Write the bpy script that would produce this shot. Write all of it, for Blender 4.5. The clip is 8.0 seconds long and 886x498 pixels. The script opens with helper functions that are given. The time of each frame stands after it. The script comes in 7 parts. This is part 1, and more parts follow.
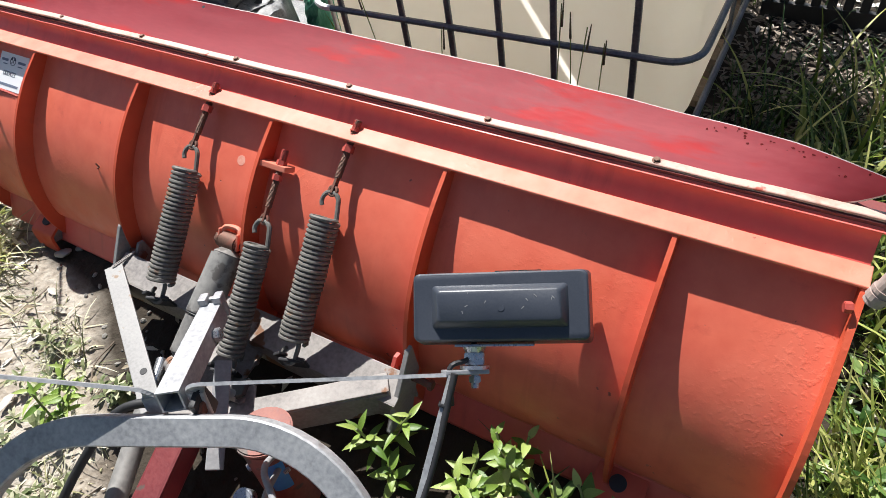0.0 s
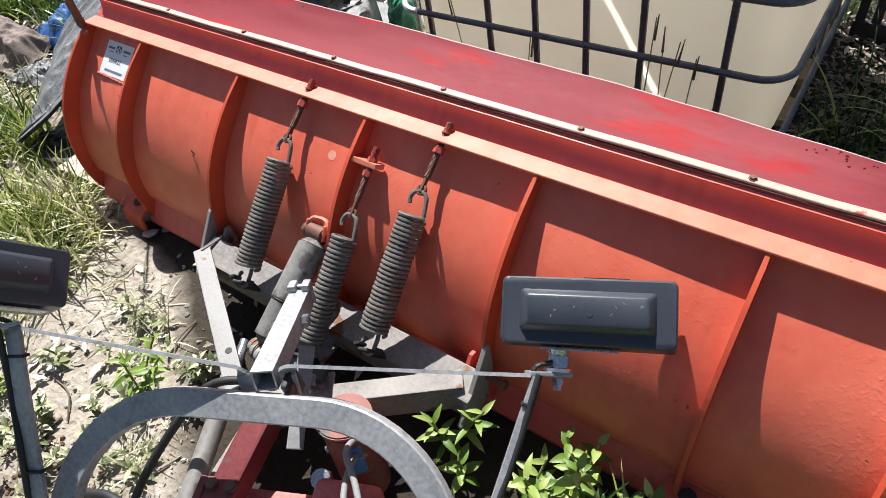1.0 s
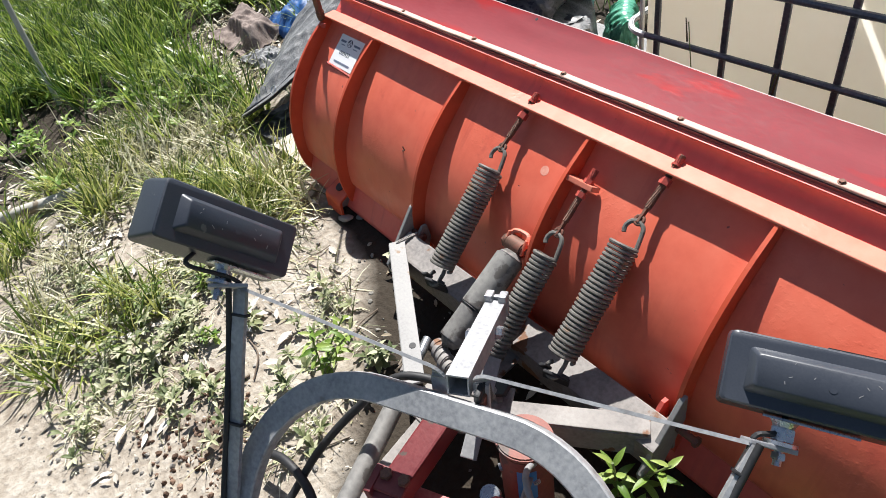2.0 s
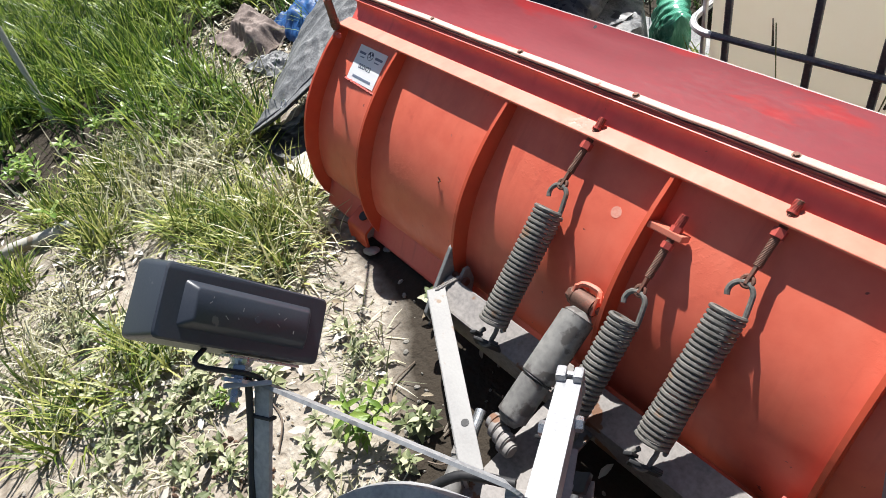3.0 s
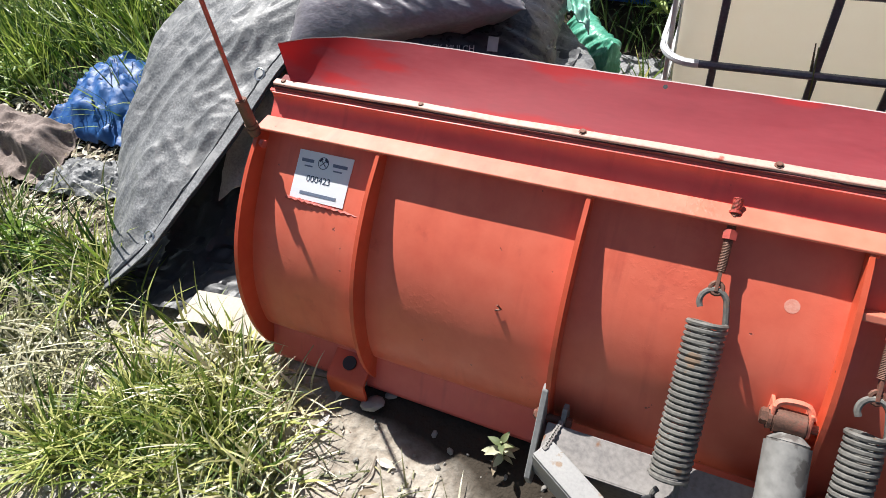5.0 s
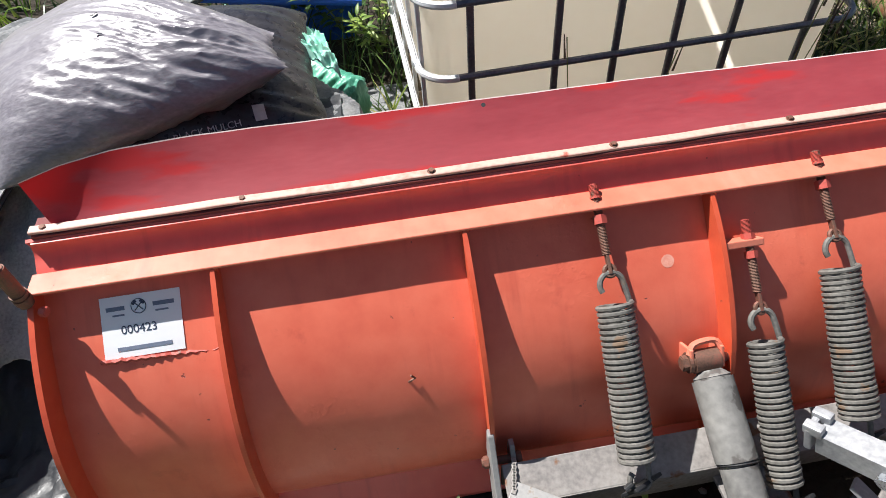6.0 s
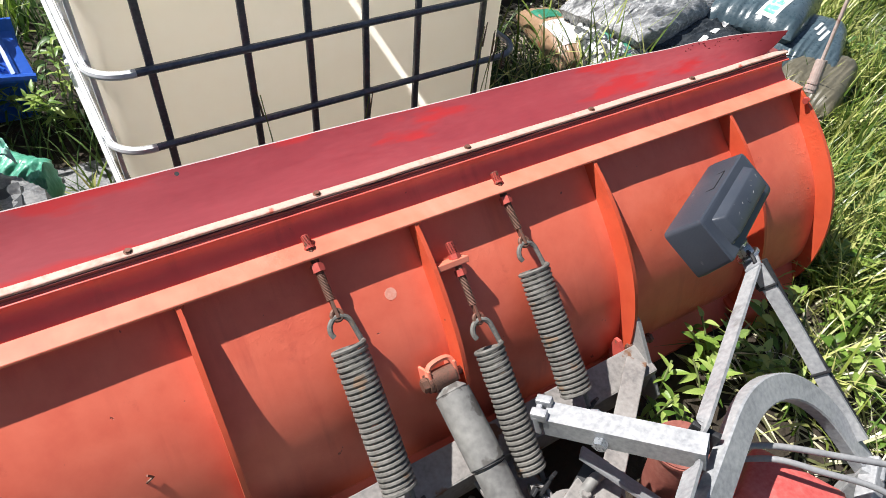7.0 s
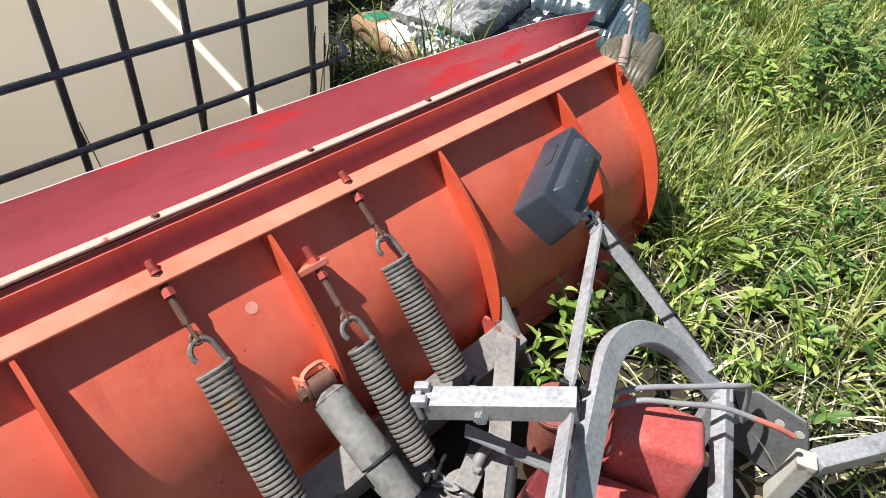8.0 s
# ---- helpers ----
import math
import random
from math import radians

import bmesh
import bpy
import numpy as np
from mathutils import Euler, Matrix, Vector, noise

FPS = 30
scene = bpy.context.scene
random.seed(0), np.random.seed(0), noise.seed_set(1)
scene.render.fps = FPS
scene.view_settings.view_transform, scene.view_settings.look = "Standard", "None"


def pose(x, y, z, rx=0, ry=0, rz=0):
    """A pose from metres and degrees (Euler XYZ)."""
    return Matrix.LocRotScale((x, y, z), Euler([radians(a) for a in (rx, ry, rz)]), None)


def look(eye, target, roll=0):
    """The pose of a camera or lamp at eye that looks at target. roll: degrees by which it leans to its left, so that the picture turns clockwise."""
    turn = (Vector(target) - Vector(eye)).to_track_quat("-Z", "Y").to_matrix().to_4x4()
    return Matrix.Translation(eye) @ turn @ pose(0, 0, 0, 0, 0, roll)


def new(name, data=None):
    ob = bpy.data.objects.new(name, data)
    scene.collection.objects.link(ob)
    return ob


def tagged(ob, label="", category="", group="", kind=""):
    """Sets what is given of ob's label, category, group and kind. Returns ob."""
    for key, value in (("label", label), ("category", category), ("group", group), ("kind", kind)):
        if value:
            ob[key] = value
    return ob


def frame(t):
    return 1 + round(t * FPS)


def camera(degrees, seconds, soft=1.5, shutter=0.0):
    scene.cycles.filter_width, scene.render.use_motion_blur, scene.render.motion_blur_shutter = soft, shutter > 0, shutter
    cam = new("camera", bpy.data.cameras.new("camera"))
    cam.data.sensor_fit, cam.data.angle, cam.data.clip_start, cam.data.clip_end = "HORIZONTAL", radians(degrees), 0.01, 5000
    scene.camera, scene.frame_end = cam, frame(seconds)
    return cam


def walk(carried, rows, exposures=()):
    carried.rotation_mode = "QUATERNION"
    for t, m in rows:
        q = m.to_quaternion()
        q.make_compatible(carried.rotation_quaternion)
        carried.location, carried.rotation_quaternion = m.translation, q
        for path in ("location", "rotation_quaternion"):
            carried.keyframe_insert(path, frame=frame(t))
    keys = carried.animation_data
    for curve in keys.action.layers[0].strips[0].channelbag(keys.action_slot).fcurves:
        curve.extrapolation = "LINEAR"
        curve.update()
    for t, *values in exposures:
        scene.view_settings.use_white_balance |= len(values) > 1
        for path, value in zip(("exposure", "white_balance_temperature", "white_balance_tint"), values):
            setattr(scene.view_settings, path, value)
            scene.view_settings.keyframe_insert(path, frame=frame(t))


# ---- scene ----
cam = camera(68.5, 8.0, soft=0.6)
PATH = [
    (0, (2.237, -0.758, 1.363), (1.4, 0.286, -0.123), -11.7),
    (0.5, (2.247, -0.774, 1.389), (1.539, 0.315, -0.132), -10.9),
    (1, (2.186, -0.821, 1.398), (1.233, 0.156, -0.064), -12.1),
    (1.5, (2.139, -0.891, 1.419), (0.955, -0.066, 0.034), -13.7),
    (2, (2.07, -0.894, 1.407), (0.791, -0.183, 0.043), -14.2),
    (2.2, (2.003, -0.871, 1.397), (0.696, -0.215, 0.033), -16.1),
    (3.3, (1.661, -0.783, 1.366), (0.437, -0.076, -0.05), -17.8),
    (3.5, (1.552, -0.821, 1.377), (0.477, 0.039, -0.073), -15.1),
    (4, (1.423, -0.863, 1.418), (0.429, 0.088, -0.034), -14.1),
    (4.2, (1.379, -0.864, 1.405), (0.436, 0.126, -0.055), -11.2),
    (5.3, (0.874, -0.772, 1.38), (0.308, 0.38, -0.154), -11.2),
    (5.5, (0.831, -0.748, 1.377), (0.403, 0.424, -0.187), -9.3),
    (6, (0.683, -0.748, 1.366), (0.801, 0.556, -0.146), -4.8),
    (6.5, (0.686, -0.767, 1.39), (1.219, 0.469, -0.089), 0.7),
    (7, (0.763, -0.777, 1.38), (1.57, 0.388, -0.031), 5.5),
    (7.5, (0.817, -0.798, 1.38), (1.82, 0.249, 0.001), 5.6),
    (8, (0.776, -0.816, 1.368), (1.893, 0.132, 0.007), 7.3),
]
walk(cam, [(t, look(eye, target, roll)) for t, eye, target, roll in PATH])

# ---- world, sun, exposure ----
SUN = Vector((-0.51, 0.475, 1.0)).normalized()
world = bpy.data.worlds.new("world")
scene.world = world
world.use_nodes = True
wn = world.node_tree.nodes
sky = wn.new("ShaderNodeTexSky")
sky.sky_type, sky.sun_disc = "NISHITA", False
sky.sun_elevation, sky.sun_rotation = math.asin(SUN.z), math.atan2(SUN.x, SUN.y)
sky.air_density, sky.dust_density = 1.0, 1.2
wn["Background"].inputs["Strength"].default_value = 0.050
world.node_tree.links.new(sky.outputs["Color"], wn["Background"].inputs["Color"])
lamp = bpy.data.lights.new("sun", "SUN")
lamp.energy, lamp.angle, lamp.color = 5.0, radians(0.55), (1.0, 0.98, 0.95)
sun = new("sun", lamp)
sun.matrix_world = look(SUN * 30, (0, 0, 0))
scene.view_settings.exposure = 0.74

# ---- materials ----
def mat(name, colors, rough=0.6, metal=0.0, scale=6.0, fine=60.0, bump=0.15, mix=0.5, spec=0.5, rnd=0.0,
        spots=None, spot_scale=18.0, spot_cut=0.68, stretch=(1, 1, 1), detail=6.0, rough_var=0.15, translucent=0.0, dist=0.003, through_col=None, spot_soft=0.035):
    """Two scales of colour noise, optional worn spots, roughness noise and fine relief."""
    m = bpy.data.materials.new(name)
    m.use_nodes = True
    nt = m.node_tree
    nd, ln = nt.nodes, nt.links
    bsdf = nd["Principled BSDF"]
    co = nd.new("ShaderNodeTexCoord")
    mp = nd.new("ShaderNodeMapping")
    mp.inputs["Scale"].default_value = stretch
    ln.new(co.outputs["Object"], mp.inputs["Vector"])

    def tex(s, d=detail):
        n = nd.new("ShaderNodeTexNoise")
        n.inputs["Scale"].default_value, n.inputs["Detail"].default_value = s, d
        ln.new(mp.outputs["Vector"], n.inputs["Vector"])
        return n
    big, small = tex(scale), tex(fine, 8.0)
    ramp = nd.new("ShaderNodeValToRGB")
    el = ramp.color_ramp.elements
    el[0].position, el[1].position = 0.3, 0.7
    el[0].color, el[1].color = (*colors[0], 1), (*colors[-1], 1)
    for i, c in enumerate(colors[1:-1]):
        e = el.new(0.3 + 0.4 * (i + 1) / (len(colors) - 1))
        e.color = (*c, 1)
    blend = nd.new("ShaderNodeMix")
    blend.inputs["Factor"].default_value = mix
    ln.new(big.outputs["Fac"], blend.inputs["A"])
    ln.new(small.outputs["Fac"], blend.inputs["B"])
    fac = blend.outputs["Result"]
    if rnd:
        info = nd.new("ShaderNodeObjectInfo")
        geo = nd.new("ShaderNodeNewGeometry")
        s = nd.new("ShaderNodeMath")
        s.operation = "ADD"
        ln.new(info.outputs["Random"], s.inputs[0])
        ln.new(geo.outputs["Random Per Island"], s.inputs[1])
        f = nd.new("ShaderNodeMath")
        f.operation = "FRACT"
        ln.new(s.outputs[0], f.inputs[0])
        b2 = nd.new("ShaderNodeMix")
        b2.inputs["Factor"].default_value = rnd
        ln.new(fac, b2.inputs["A"])
        ln.new(f.outputs[0], b2.inputs["B"])
        fac = b2.outputs["Result"]
    ln.new(fac, ramp.inputs["Fac"])
    col = ramp.outputs["Color"]
    if spots:
        sp = tex(spot_scale, 10.0)
        r2 = nd.new("ShaderNodeValToRGB")
        r2.color_ramp.elements[0].position, r2.color_ramp.elements[1].position = spot_cut, spot_cut + spot_soft
        ln.new(sp.outputs["Fac"], r2.inputs["Fac"])
        mx = nd.new("ShaderNodeMix")
        mx.data_type = "RGBA"
        ln.new(r2.outputs["Color"], mx.inputs["Factor"])
        ln.new(col, mx.inputs["A"])
        mx.inputs["B"].default_value = (*spots, 1)
        col = mx.outputs["Result"]
    ln.new(col, bsdf.inputs["Base Color"])
    rr = nd.new("ShaderNodeMapRange")
    rr.inputs["To Min"].default_value, rr.inputs["To Max"].default_value = max(0.03, rough - rough_var), min(1, rough + rough_var)
    ln.new(small.outputs["Fac"], rr.inputs["Value"])
    ln.new(rr.outputs["Result"], bsdf.inputs["Roughness"])
    bsdf.inputs["Metallic"].default_value = metal
    bsdf.inputs["Specular IOR Level"].default_value = spec
    if bump:
        bp = nd.new("ShaderNodeBump")
        bp.inputs["Strength"].default_value, bp.inputs["Distance"].default_value = bump, dist
        ln.new(blend.outputs["Result"], bp.inputs["Height"])
        ln.new(bp.outputs["Normal"], bsdf.inputs["Normal"])
    if translucent:
        tr = nd.new("ShaderNodeBsdfTranslucent")
        if through_col:
            tr.inputs["Color"].default_value = (*through_col, 1)
        else:
            ln.new(col, tr.inputs["Color"])
        ms = nd.new("ShaderNodeMixShader")
        ms.inputs["Fac"].default_value = translucent
        ln.new(bsdf.outputs[0], ms.inputs[1])
        ln.new(tr.outputs[0], ms.inputs[2])
        ln.new(ms.outputs[0], nd["Material Output"].inputs["Surface"])
    return m


def paint(name, tones, stain, chip, rough=0.40, blister=0.28, chip_cut=0.705):
    """Old sprayed paint: sun-faded tones, dirty runs down the sheet, small chips, blisters and orange peel."""
    m = bpy.data.materials.new(name)
    m.use_nodes = True
    nt = m.node_tree
    nd, ln = nt.nodes, nt.links
    bsdf = nd["Principled BSDF"]
    co = nd.new("ShaderNodeTexCoord")

    def tex(scale, detail=5.0, stretch=None, rough_=0.55):
        n = nd.new("ShaderNodeTexNoise")
        n.inputs["Scale"].default_value, n.inputs["Detail"].default_value, n.inputs["Roughness"].default_value = scale, detail, rough_
        if stretch:
            mp = nd.new("ShaderNodeMapping")
            mp.inputs["Scale"].default_value = stretch
            ln.new(co.outputs["Object"], mp.inputs["Vector"])
            ln.new(mp.outputs["Vector"], n.inputs["Vector"])
        else:
            ln.new(co.outputs["Object"], n.inputs["Vector"])
        return n.outputs["Fac"]

    def span(v, a, b, lo=0.0, hi=1.0):
        n = nd.new("ShaderNodeMapRange")
        for k, x in (("From Min", a), ("From Max", b), ("To Min", lo), ("To Max", hi)):
            n.inputs[k].default_value = x
        ln.new(v, n.inputs["Value"])
        return n.outputs["Result"]

    def calc(op, a, b):
        n = nd.new("ShaderNodeMath")
        n.operation = op
        for k, x in enumerate((a, b)):
            if isinstance(x, (int, float)):
                n.inputs[k].default_value = x
            else:
                ln.new(x, n.inputs[k])
        return n.outputs[0]

    def mixc(f, a, b):
        n = nd.new("ShaderNodeMix")
        n.data_type = "RGBA"
        ln.new(f, n.inputs["Factor"])
        ln.new(a, n.inputs["A"])
        n.inputs["B"].default_value = (*b, 1)
        return n.outputs["Result"]
    ramp = nd.new("ShaderNodeValToRGB")
    el = ramp.color_ramp.elements
    el[0].position, el[1].position = 0.32, 0.68
    el[0].color, el[1].color = (*tones[0], 1), (*tones[2], 1)
    el.new(0.5).color = (*tones[1], 1)
    ln.new(calc("ADD", calc("MULTIPLY", tex(2.6, 6), 0.65), calc("MULTIPLY", tex(26.0, 8), 0.35)), ramp.inputs["Fac"])
    runs = calc("MULTIPLY", span(tex(1.0, 6, (34, 4, 3)), 0.52, 0.72), span(tex(5.0, 4), 0.42, 0.66))
    col = mixc(calc("MULTIPLY", runs, 0.42), ramp.outputs["Color"], stain)
    col = mixc(span(tex(8.5, 10, None, 0.7), 0.62, 0.72, 0.0, 0.38), col, stain)
    chips = span(tex(46.0, 6, None, 0.6), chip_cut, chip_cut + 0.02)
    col = mixc(calc("MULTIPLY", chips, 0.85), col, chip)
    ln.new(col, bsdf.inputs["Base Color"])
    ln.new(span(tex(14.0, 8), 0.3, 0.7, rough - 0.12, rough + 0.16), bsdf.inputs["Roughness"])
    bsdf.inputs["Specular IOR Level"].default_value = 0.55
    mask = span(tex(3.4, 5), 0.46, 0.70)
    blis = calc("MULTIPLY", span(tex(85.0, 5), 0.50, 0.72), mask)
    h = calc("ADD", calc("MULTIPLY", blis, blister), calc("ADD", calc("MULTIPLY", tex(240.0, 3), 0.04), calc("MULTIPLY", tex(20.0, 6), 0.07)))
    h = calc("SUBTRACT", h, calc("MULTIPLY", chips, 0.30))
    bp = nd.new("ShaderNodeBump")
    bp.inputs["Strength"].default_value, bp.inputs["Distance"].default_value = 0.55, 0.004
    ln.new(h, bp.inputs["Height"])
    ln.new(bp.outputs["Normal"], bsdf.inputs["Normal"])
    return m


M_ORANGE = paint("orange_paint", [(0.655, 0.116, 0.067), (0.74, 0.158, 0.092), (0.795, 0.199, 0.120)], (0.42, 0.054, 0.036), (0.16, 0.045, 0.035))
M_RIB = paint("rib_paint", [(0.52, 0.066, 0.030), (0.60, 0.088, 0.036), (0.64, 0.110, 0.048)], (0.30, 0.05, 0.036), (0.15, 0.05, 0.035), 0.45, 0.2, 0.71)
M_FLANGE = paint("flange_paint", [(0.62, 0.140, 0.082), (0.70, 0.200, 0.125), (0.74, 0.260, 0.180)], (0.38, 0.10, 0.07), (0.20, 0.075, 0.055), 0.5, 0.25, 0.70)
# On the upper channel this red also holds light cast by the flap.
M_BAND = paint("deep_red_tone", [(0.65, 0.096, 0.080), (0.72, 0.126, 0.100), (0.76, 0.160, 0.128)], (0.26, 0.040, 0.036), (0.14, 0.04, 0.03), 0.42, 0.15, 0.72)
M_PLY = mat("dark_rubber_ply", [(0.16, 0.035, 0.035), (0.24, 0.060, 0.055)], 0.75, scale=20, fine=150, bump=0.3)
M_WORN = mat("faded_paint_mark", [(0.72, 0.26, 0.18), (0.78, 0.40, 0.31)], 0.6, scale=60, fine=200, bump=0.3)
M_STRIP = mat("worn_strip_paint", [(0.46, 0.24, 0.18), (0.60, 0.40, 0.33), (0.54, 0.30, 0.23)], 0.55, scale=9, fine=90, bump=0.2, spots=(0.4, 0.08, 0.05), spot_cut=0.66)
M_FLAP = mat("red_rubber", [(0.33, 0.058, 0.076), (0.43, 0.085, 0.104), (0.53, 0.128, 0.144)], 0.60, spec=0.22, scale=2.4, fine=50, bump=0.06, mix=0.30,
             spots=(0.60, 0.052, 0.060), spot_scale=5.0, spot_cut=0.550, spot_soft=0.06, stretch=(0.7, 2.8, 2.8), rough_var=0.14, detail=8, translucent=0.48, through_col=(0.82, 0.085, 0.065))
# Edge colour paled for worn cut rubber and for sunlight on it.
M_FLAP_EDGE = mat("cut_rubber_edge", [(0.62, 0.46, 0.43), (0.76, 0.64, 0.60)], 0.8, scale=20, fine=150)
M_STEEL = mat("grey_steel", [(0.24, 0.245, 0.26), (0.36, 0.365, 0.38), (0.46, 0.46, 0.47)], 0.48, 0.35, scale=10, fine=120, bump=0.2,
              spots=(0.16, 0.12, 0.10), spot_scale=16, spot_cut=0.68)
M_GALV = mat("weathered_bare_steel", [(0.23, 0.235, 0.245), (0.36, 0.365, 0.375), (0.49, 0.49, 0.49)], 0.5, 0.2, scale=9, fine=110, bump=0.2, mix=0.58,
             spots=(0.24, 0.235, 0.23), spot_scale=10, spot_cut=0.63, detail=10, stretch=(1, 1, 1))
M_ARM = mat("stained_arm_steel", [(0.19, 0.185, 0.18), (0.27, 0.265, 0.26), (0.33, 0.325, 0.31)], 0.6, 0.1, scale=9, fine=140, bump=0.2, spots=(0.22, 0.15, 0.10), spot_scale=18, spot_cut=0.66)
M_PLATE = mat("dull_grey_plate", [(0.10, 0.102, 0.105), (0.16, 0.162, 0.165), (0.22, 0.22, 0.22)], 0.6, 0.2, scale=14, fine=120, bump=0.25, spots=(0.22, 0.15, 0.11), spot_scale=20, spot_cut=0.66)
M_RUSTSTEEL = mat("dusty_frame_steel", [(0.15, 0.14, 0.135), (0.27, 0.25, 0.235), (0.36, 0.34, 0.32)], 0.7, 0.15, scale=12, fine=110, bump=0.3,
                  spots=(0.20, 0.10, 0.055), spot_scale=14, spot_cut=0.62)
M_SPRING = mat("spring_steel", [(0.075, 0.070, 0.062), (0.150, 0.142, 0.128), (0.24, 0.228, 0.205)], 0.66, 0.08, scale=20, fine=140, bump=0.25, spots=(0.20, 0.135, 0.09), spot_scale=25, spot_cut=0.64)
M_BOLT = mat("rusty_bolt", [(0.09, 0.050, 0.036), (0.17, 0.088, 0.062), (0.27, 0.085, 0.058)], 0.65, 0.3, scale=40, fine=300, bump=0.3)
M_REDBOLT = mat("painted_bolt", [(0.42, 0.060, 0.045), (0.52, 0.095, 0.070)], 0.55, scale=40, fine=200, bump=0.2, spots=(0.2, 0.09, 0.06), spot_scale=60, spot_cut=0.62)
M_RUSTRED = mat("dark_red_rust", [(0.10, 0.012, 0.012), (0.19, 0.022, 0.020)], 0.85, spec=0.1, scale=60, fine=200, bump=0.2)
M_ZINC = mat("zinc_plated", [(0.38, 0.41, 0.45), (0.58, 0.60, 0.62)], 0.3, 0.8, scale=40, fine=200, bump=0.1)
M_SHOCK = mat("dusty_grey_cylinder", [(0.135, 0.13, 0.125), (0.225, 0.218, 0.205), (0.31, 0.30, 0.28)], 0.62, 0.12, scale=11, fine=70, bump=0.2, spots=(0.11, 0.10, 0.092), spot_scale=16, spot_cut=0.60, detail=10)
M_BLACK = mat("black_plastic", [(0.030, 0.036, 0.050), (0.044, 0.051, 0.067), (0.062, 0.069, 0.085)], 0.38, scale=5, fine=320, bump=0.10, mix=0.25, spec=0.5,
              spots=(0.12, 0.125, 0.135), spot_scale=26, spot_cut=0.70)
M_RUBBER = mat("black_rubber", [(0.012, 0.012, 0.014), (0.03, 0.03, 0.032)], 0.6, scale=20, fine=120)
M_CABLEGREY = mat("faded_cable", [(0.20, 0.20, 0.21), (0.32, 0.32, 0.32)], 0.7, scale=30, fine=150)
M_CABLERED = mat("red_cable", [(0.55, 0.14, 0.10), (0.66, 0.25, 0.18)], 0.6, scale=30, fine=150)
M_PUMPRED = mat("red_pump_paint", [(0.38, 0.050, 0.046), (0.50, 0.095, 0.085), (0.58, 0.165, 0.145)], 0.42, scale=12, fine=120, bump=0.2, spots=(0.42, 0.30, 0.26), spot_scale=14, spot_cut=0.70)
M_MAROON = mat("maroon_steel", [(0.13, 0.018, 0.022), (0.20, 0.032, 0.034)], 0.5, scale=14, fine=120, bump=0.25, spots=(0.09, 0.06, 0.05), spot_scale=20, spot_cut=0.65)
M_PINK = mat("dusty_pink_plastic", [(0.32, 0.245, 0.215), (0.46, 0.38, 0.34)], 0.65, scale=30, fine=120, spots=(0.24, 0.14, 0.11), spot_scale=30, spot_cut=0.62)
M_BLUE = mat("blue_label", [(0.03, 0.22, 0.55), (0.06, 0.32, 0.66)], 0.5, scale=30, fine=90)
M_TOTE = mat("milky_plastic", [(0.93, 0.855, 0.745), (0.94, 0.885, 0.79), (0.95, 0.91, 0.835)], 0.42, scale=2.0, fine=30, bump=0.04, mix=0.2, translucent=0.72, rough_var=0.08)
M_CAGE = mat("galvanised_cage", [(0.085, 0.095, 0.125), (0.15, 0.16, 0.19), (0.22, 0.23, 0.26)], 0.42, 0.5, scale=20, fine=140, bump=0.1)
# Paler cage tube that carries the sun on the tote's left side.
M_CAGELIGHT = mat("sunlit_galvanised_tube", [(0.56, 0.57, 0.58), (0.74, 0.75, 0.76)], 0.45, 0.2, scale=20, fine=140, bump=0.1)
M_PALLET = mat("pallet_timber", [(0.20, 0.14, 0.09), (0.32, 0.24, 0.17)], 0.85, scale=12, fine=120, stretch=(1, 8, 8))
M_TARP = mat("dusty_grey_tarp", [(0.075, 0.08, 0.085), (0.175, 0.178, 0.182), (0.33, 0.33, 0.328)], 0.5, scale=11, fine=150, bump=0.45, mix=0.6, spots=(0.30, 0.30, 0.295), spot_scale=14, spot_cut=0.56, spot_soft=0.12, dist=0.005, detail=12)
# Lighter tarp colour that stands for sunlight on the fold.
M_TARPPALE = mat("sunlit_tarp_tone", [(0.22, 0.215, 0.205), (0.40, 0.39, 0.375), (0.54, 0.53, 0.51)], 0.6, scale=9, fine=150, bump=0.4, dist=0.005, detail=10)
M_TARPDARK = mat("dark_tarp", [(0.022, 0.024, 0.028), (0.045, 0.046, 0.05)], 0.45, scale=6, fine=90, bump=0.4, spots=(0.12, 0.12, 0.12), spot_scale=7, spot_cut=0.68, dist=0.006)
M_BAG = mat("grey_plastic_bag", [(0.135, 0.118, 0.138), (0.215, 0.195, 0.220), (0.31, 0.295, 0.315)], 0.37, spec=1.0, scale=6, fine=70, bump=0.22, stretch=(1.0, 3.0, 2.0), spots=(0.22, 0.20, 0.222), spot_scale=4, spot_cut=0.62, dist=0.008, rough_var=0.16)
M_BAGBLACK = mat("black_plastic_bag", [(0.018, 0.017, 0.022), (0.045, 0.042, 0.048)], 0.3, scale=9, fine=60, bump=0.6, dist=0.008)
M_SOILBAG = mat("printed_soil_bag", [(0.24, 0.14, 0.08), (0.42, 0.28, 0.18)], 0.35, scale=8, fine=60, bump=0.6, spots=(0.25, 0.1, 0.05), spot_scale=10, spot_cut=0.6, dist=0.008)
M_BLUEPLASTIC = mat("blue_plastic", [(0.012, 0.075, 0.42), (0.02, 0.11, 0.52)], 0.35, scale=5, fine=80, bump=0.08)
M_BLUETARP = mat("blue_tarp", [(0.010, 0.060, 0.22), (0.030, 0.13, 0.36)], 0.5, scale=8, fine=80, bump=0.4, dist=0.006)
M_MINT = mat("mint_cloth", [(0.24, 0.66, 0.50), (0.50, 0.82, 0.69)], 0.7, scale=12, fine=80, bump=0.4, dist=0.006)
M_STONE = mat("grey_stone", [(0.20, 0.19, 0.17), (0.32, 0.30, 0.27)], 0.85, scale=10, fine=90, bump=0.5, dist=0.006, rnd=0.4)
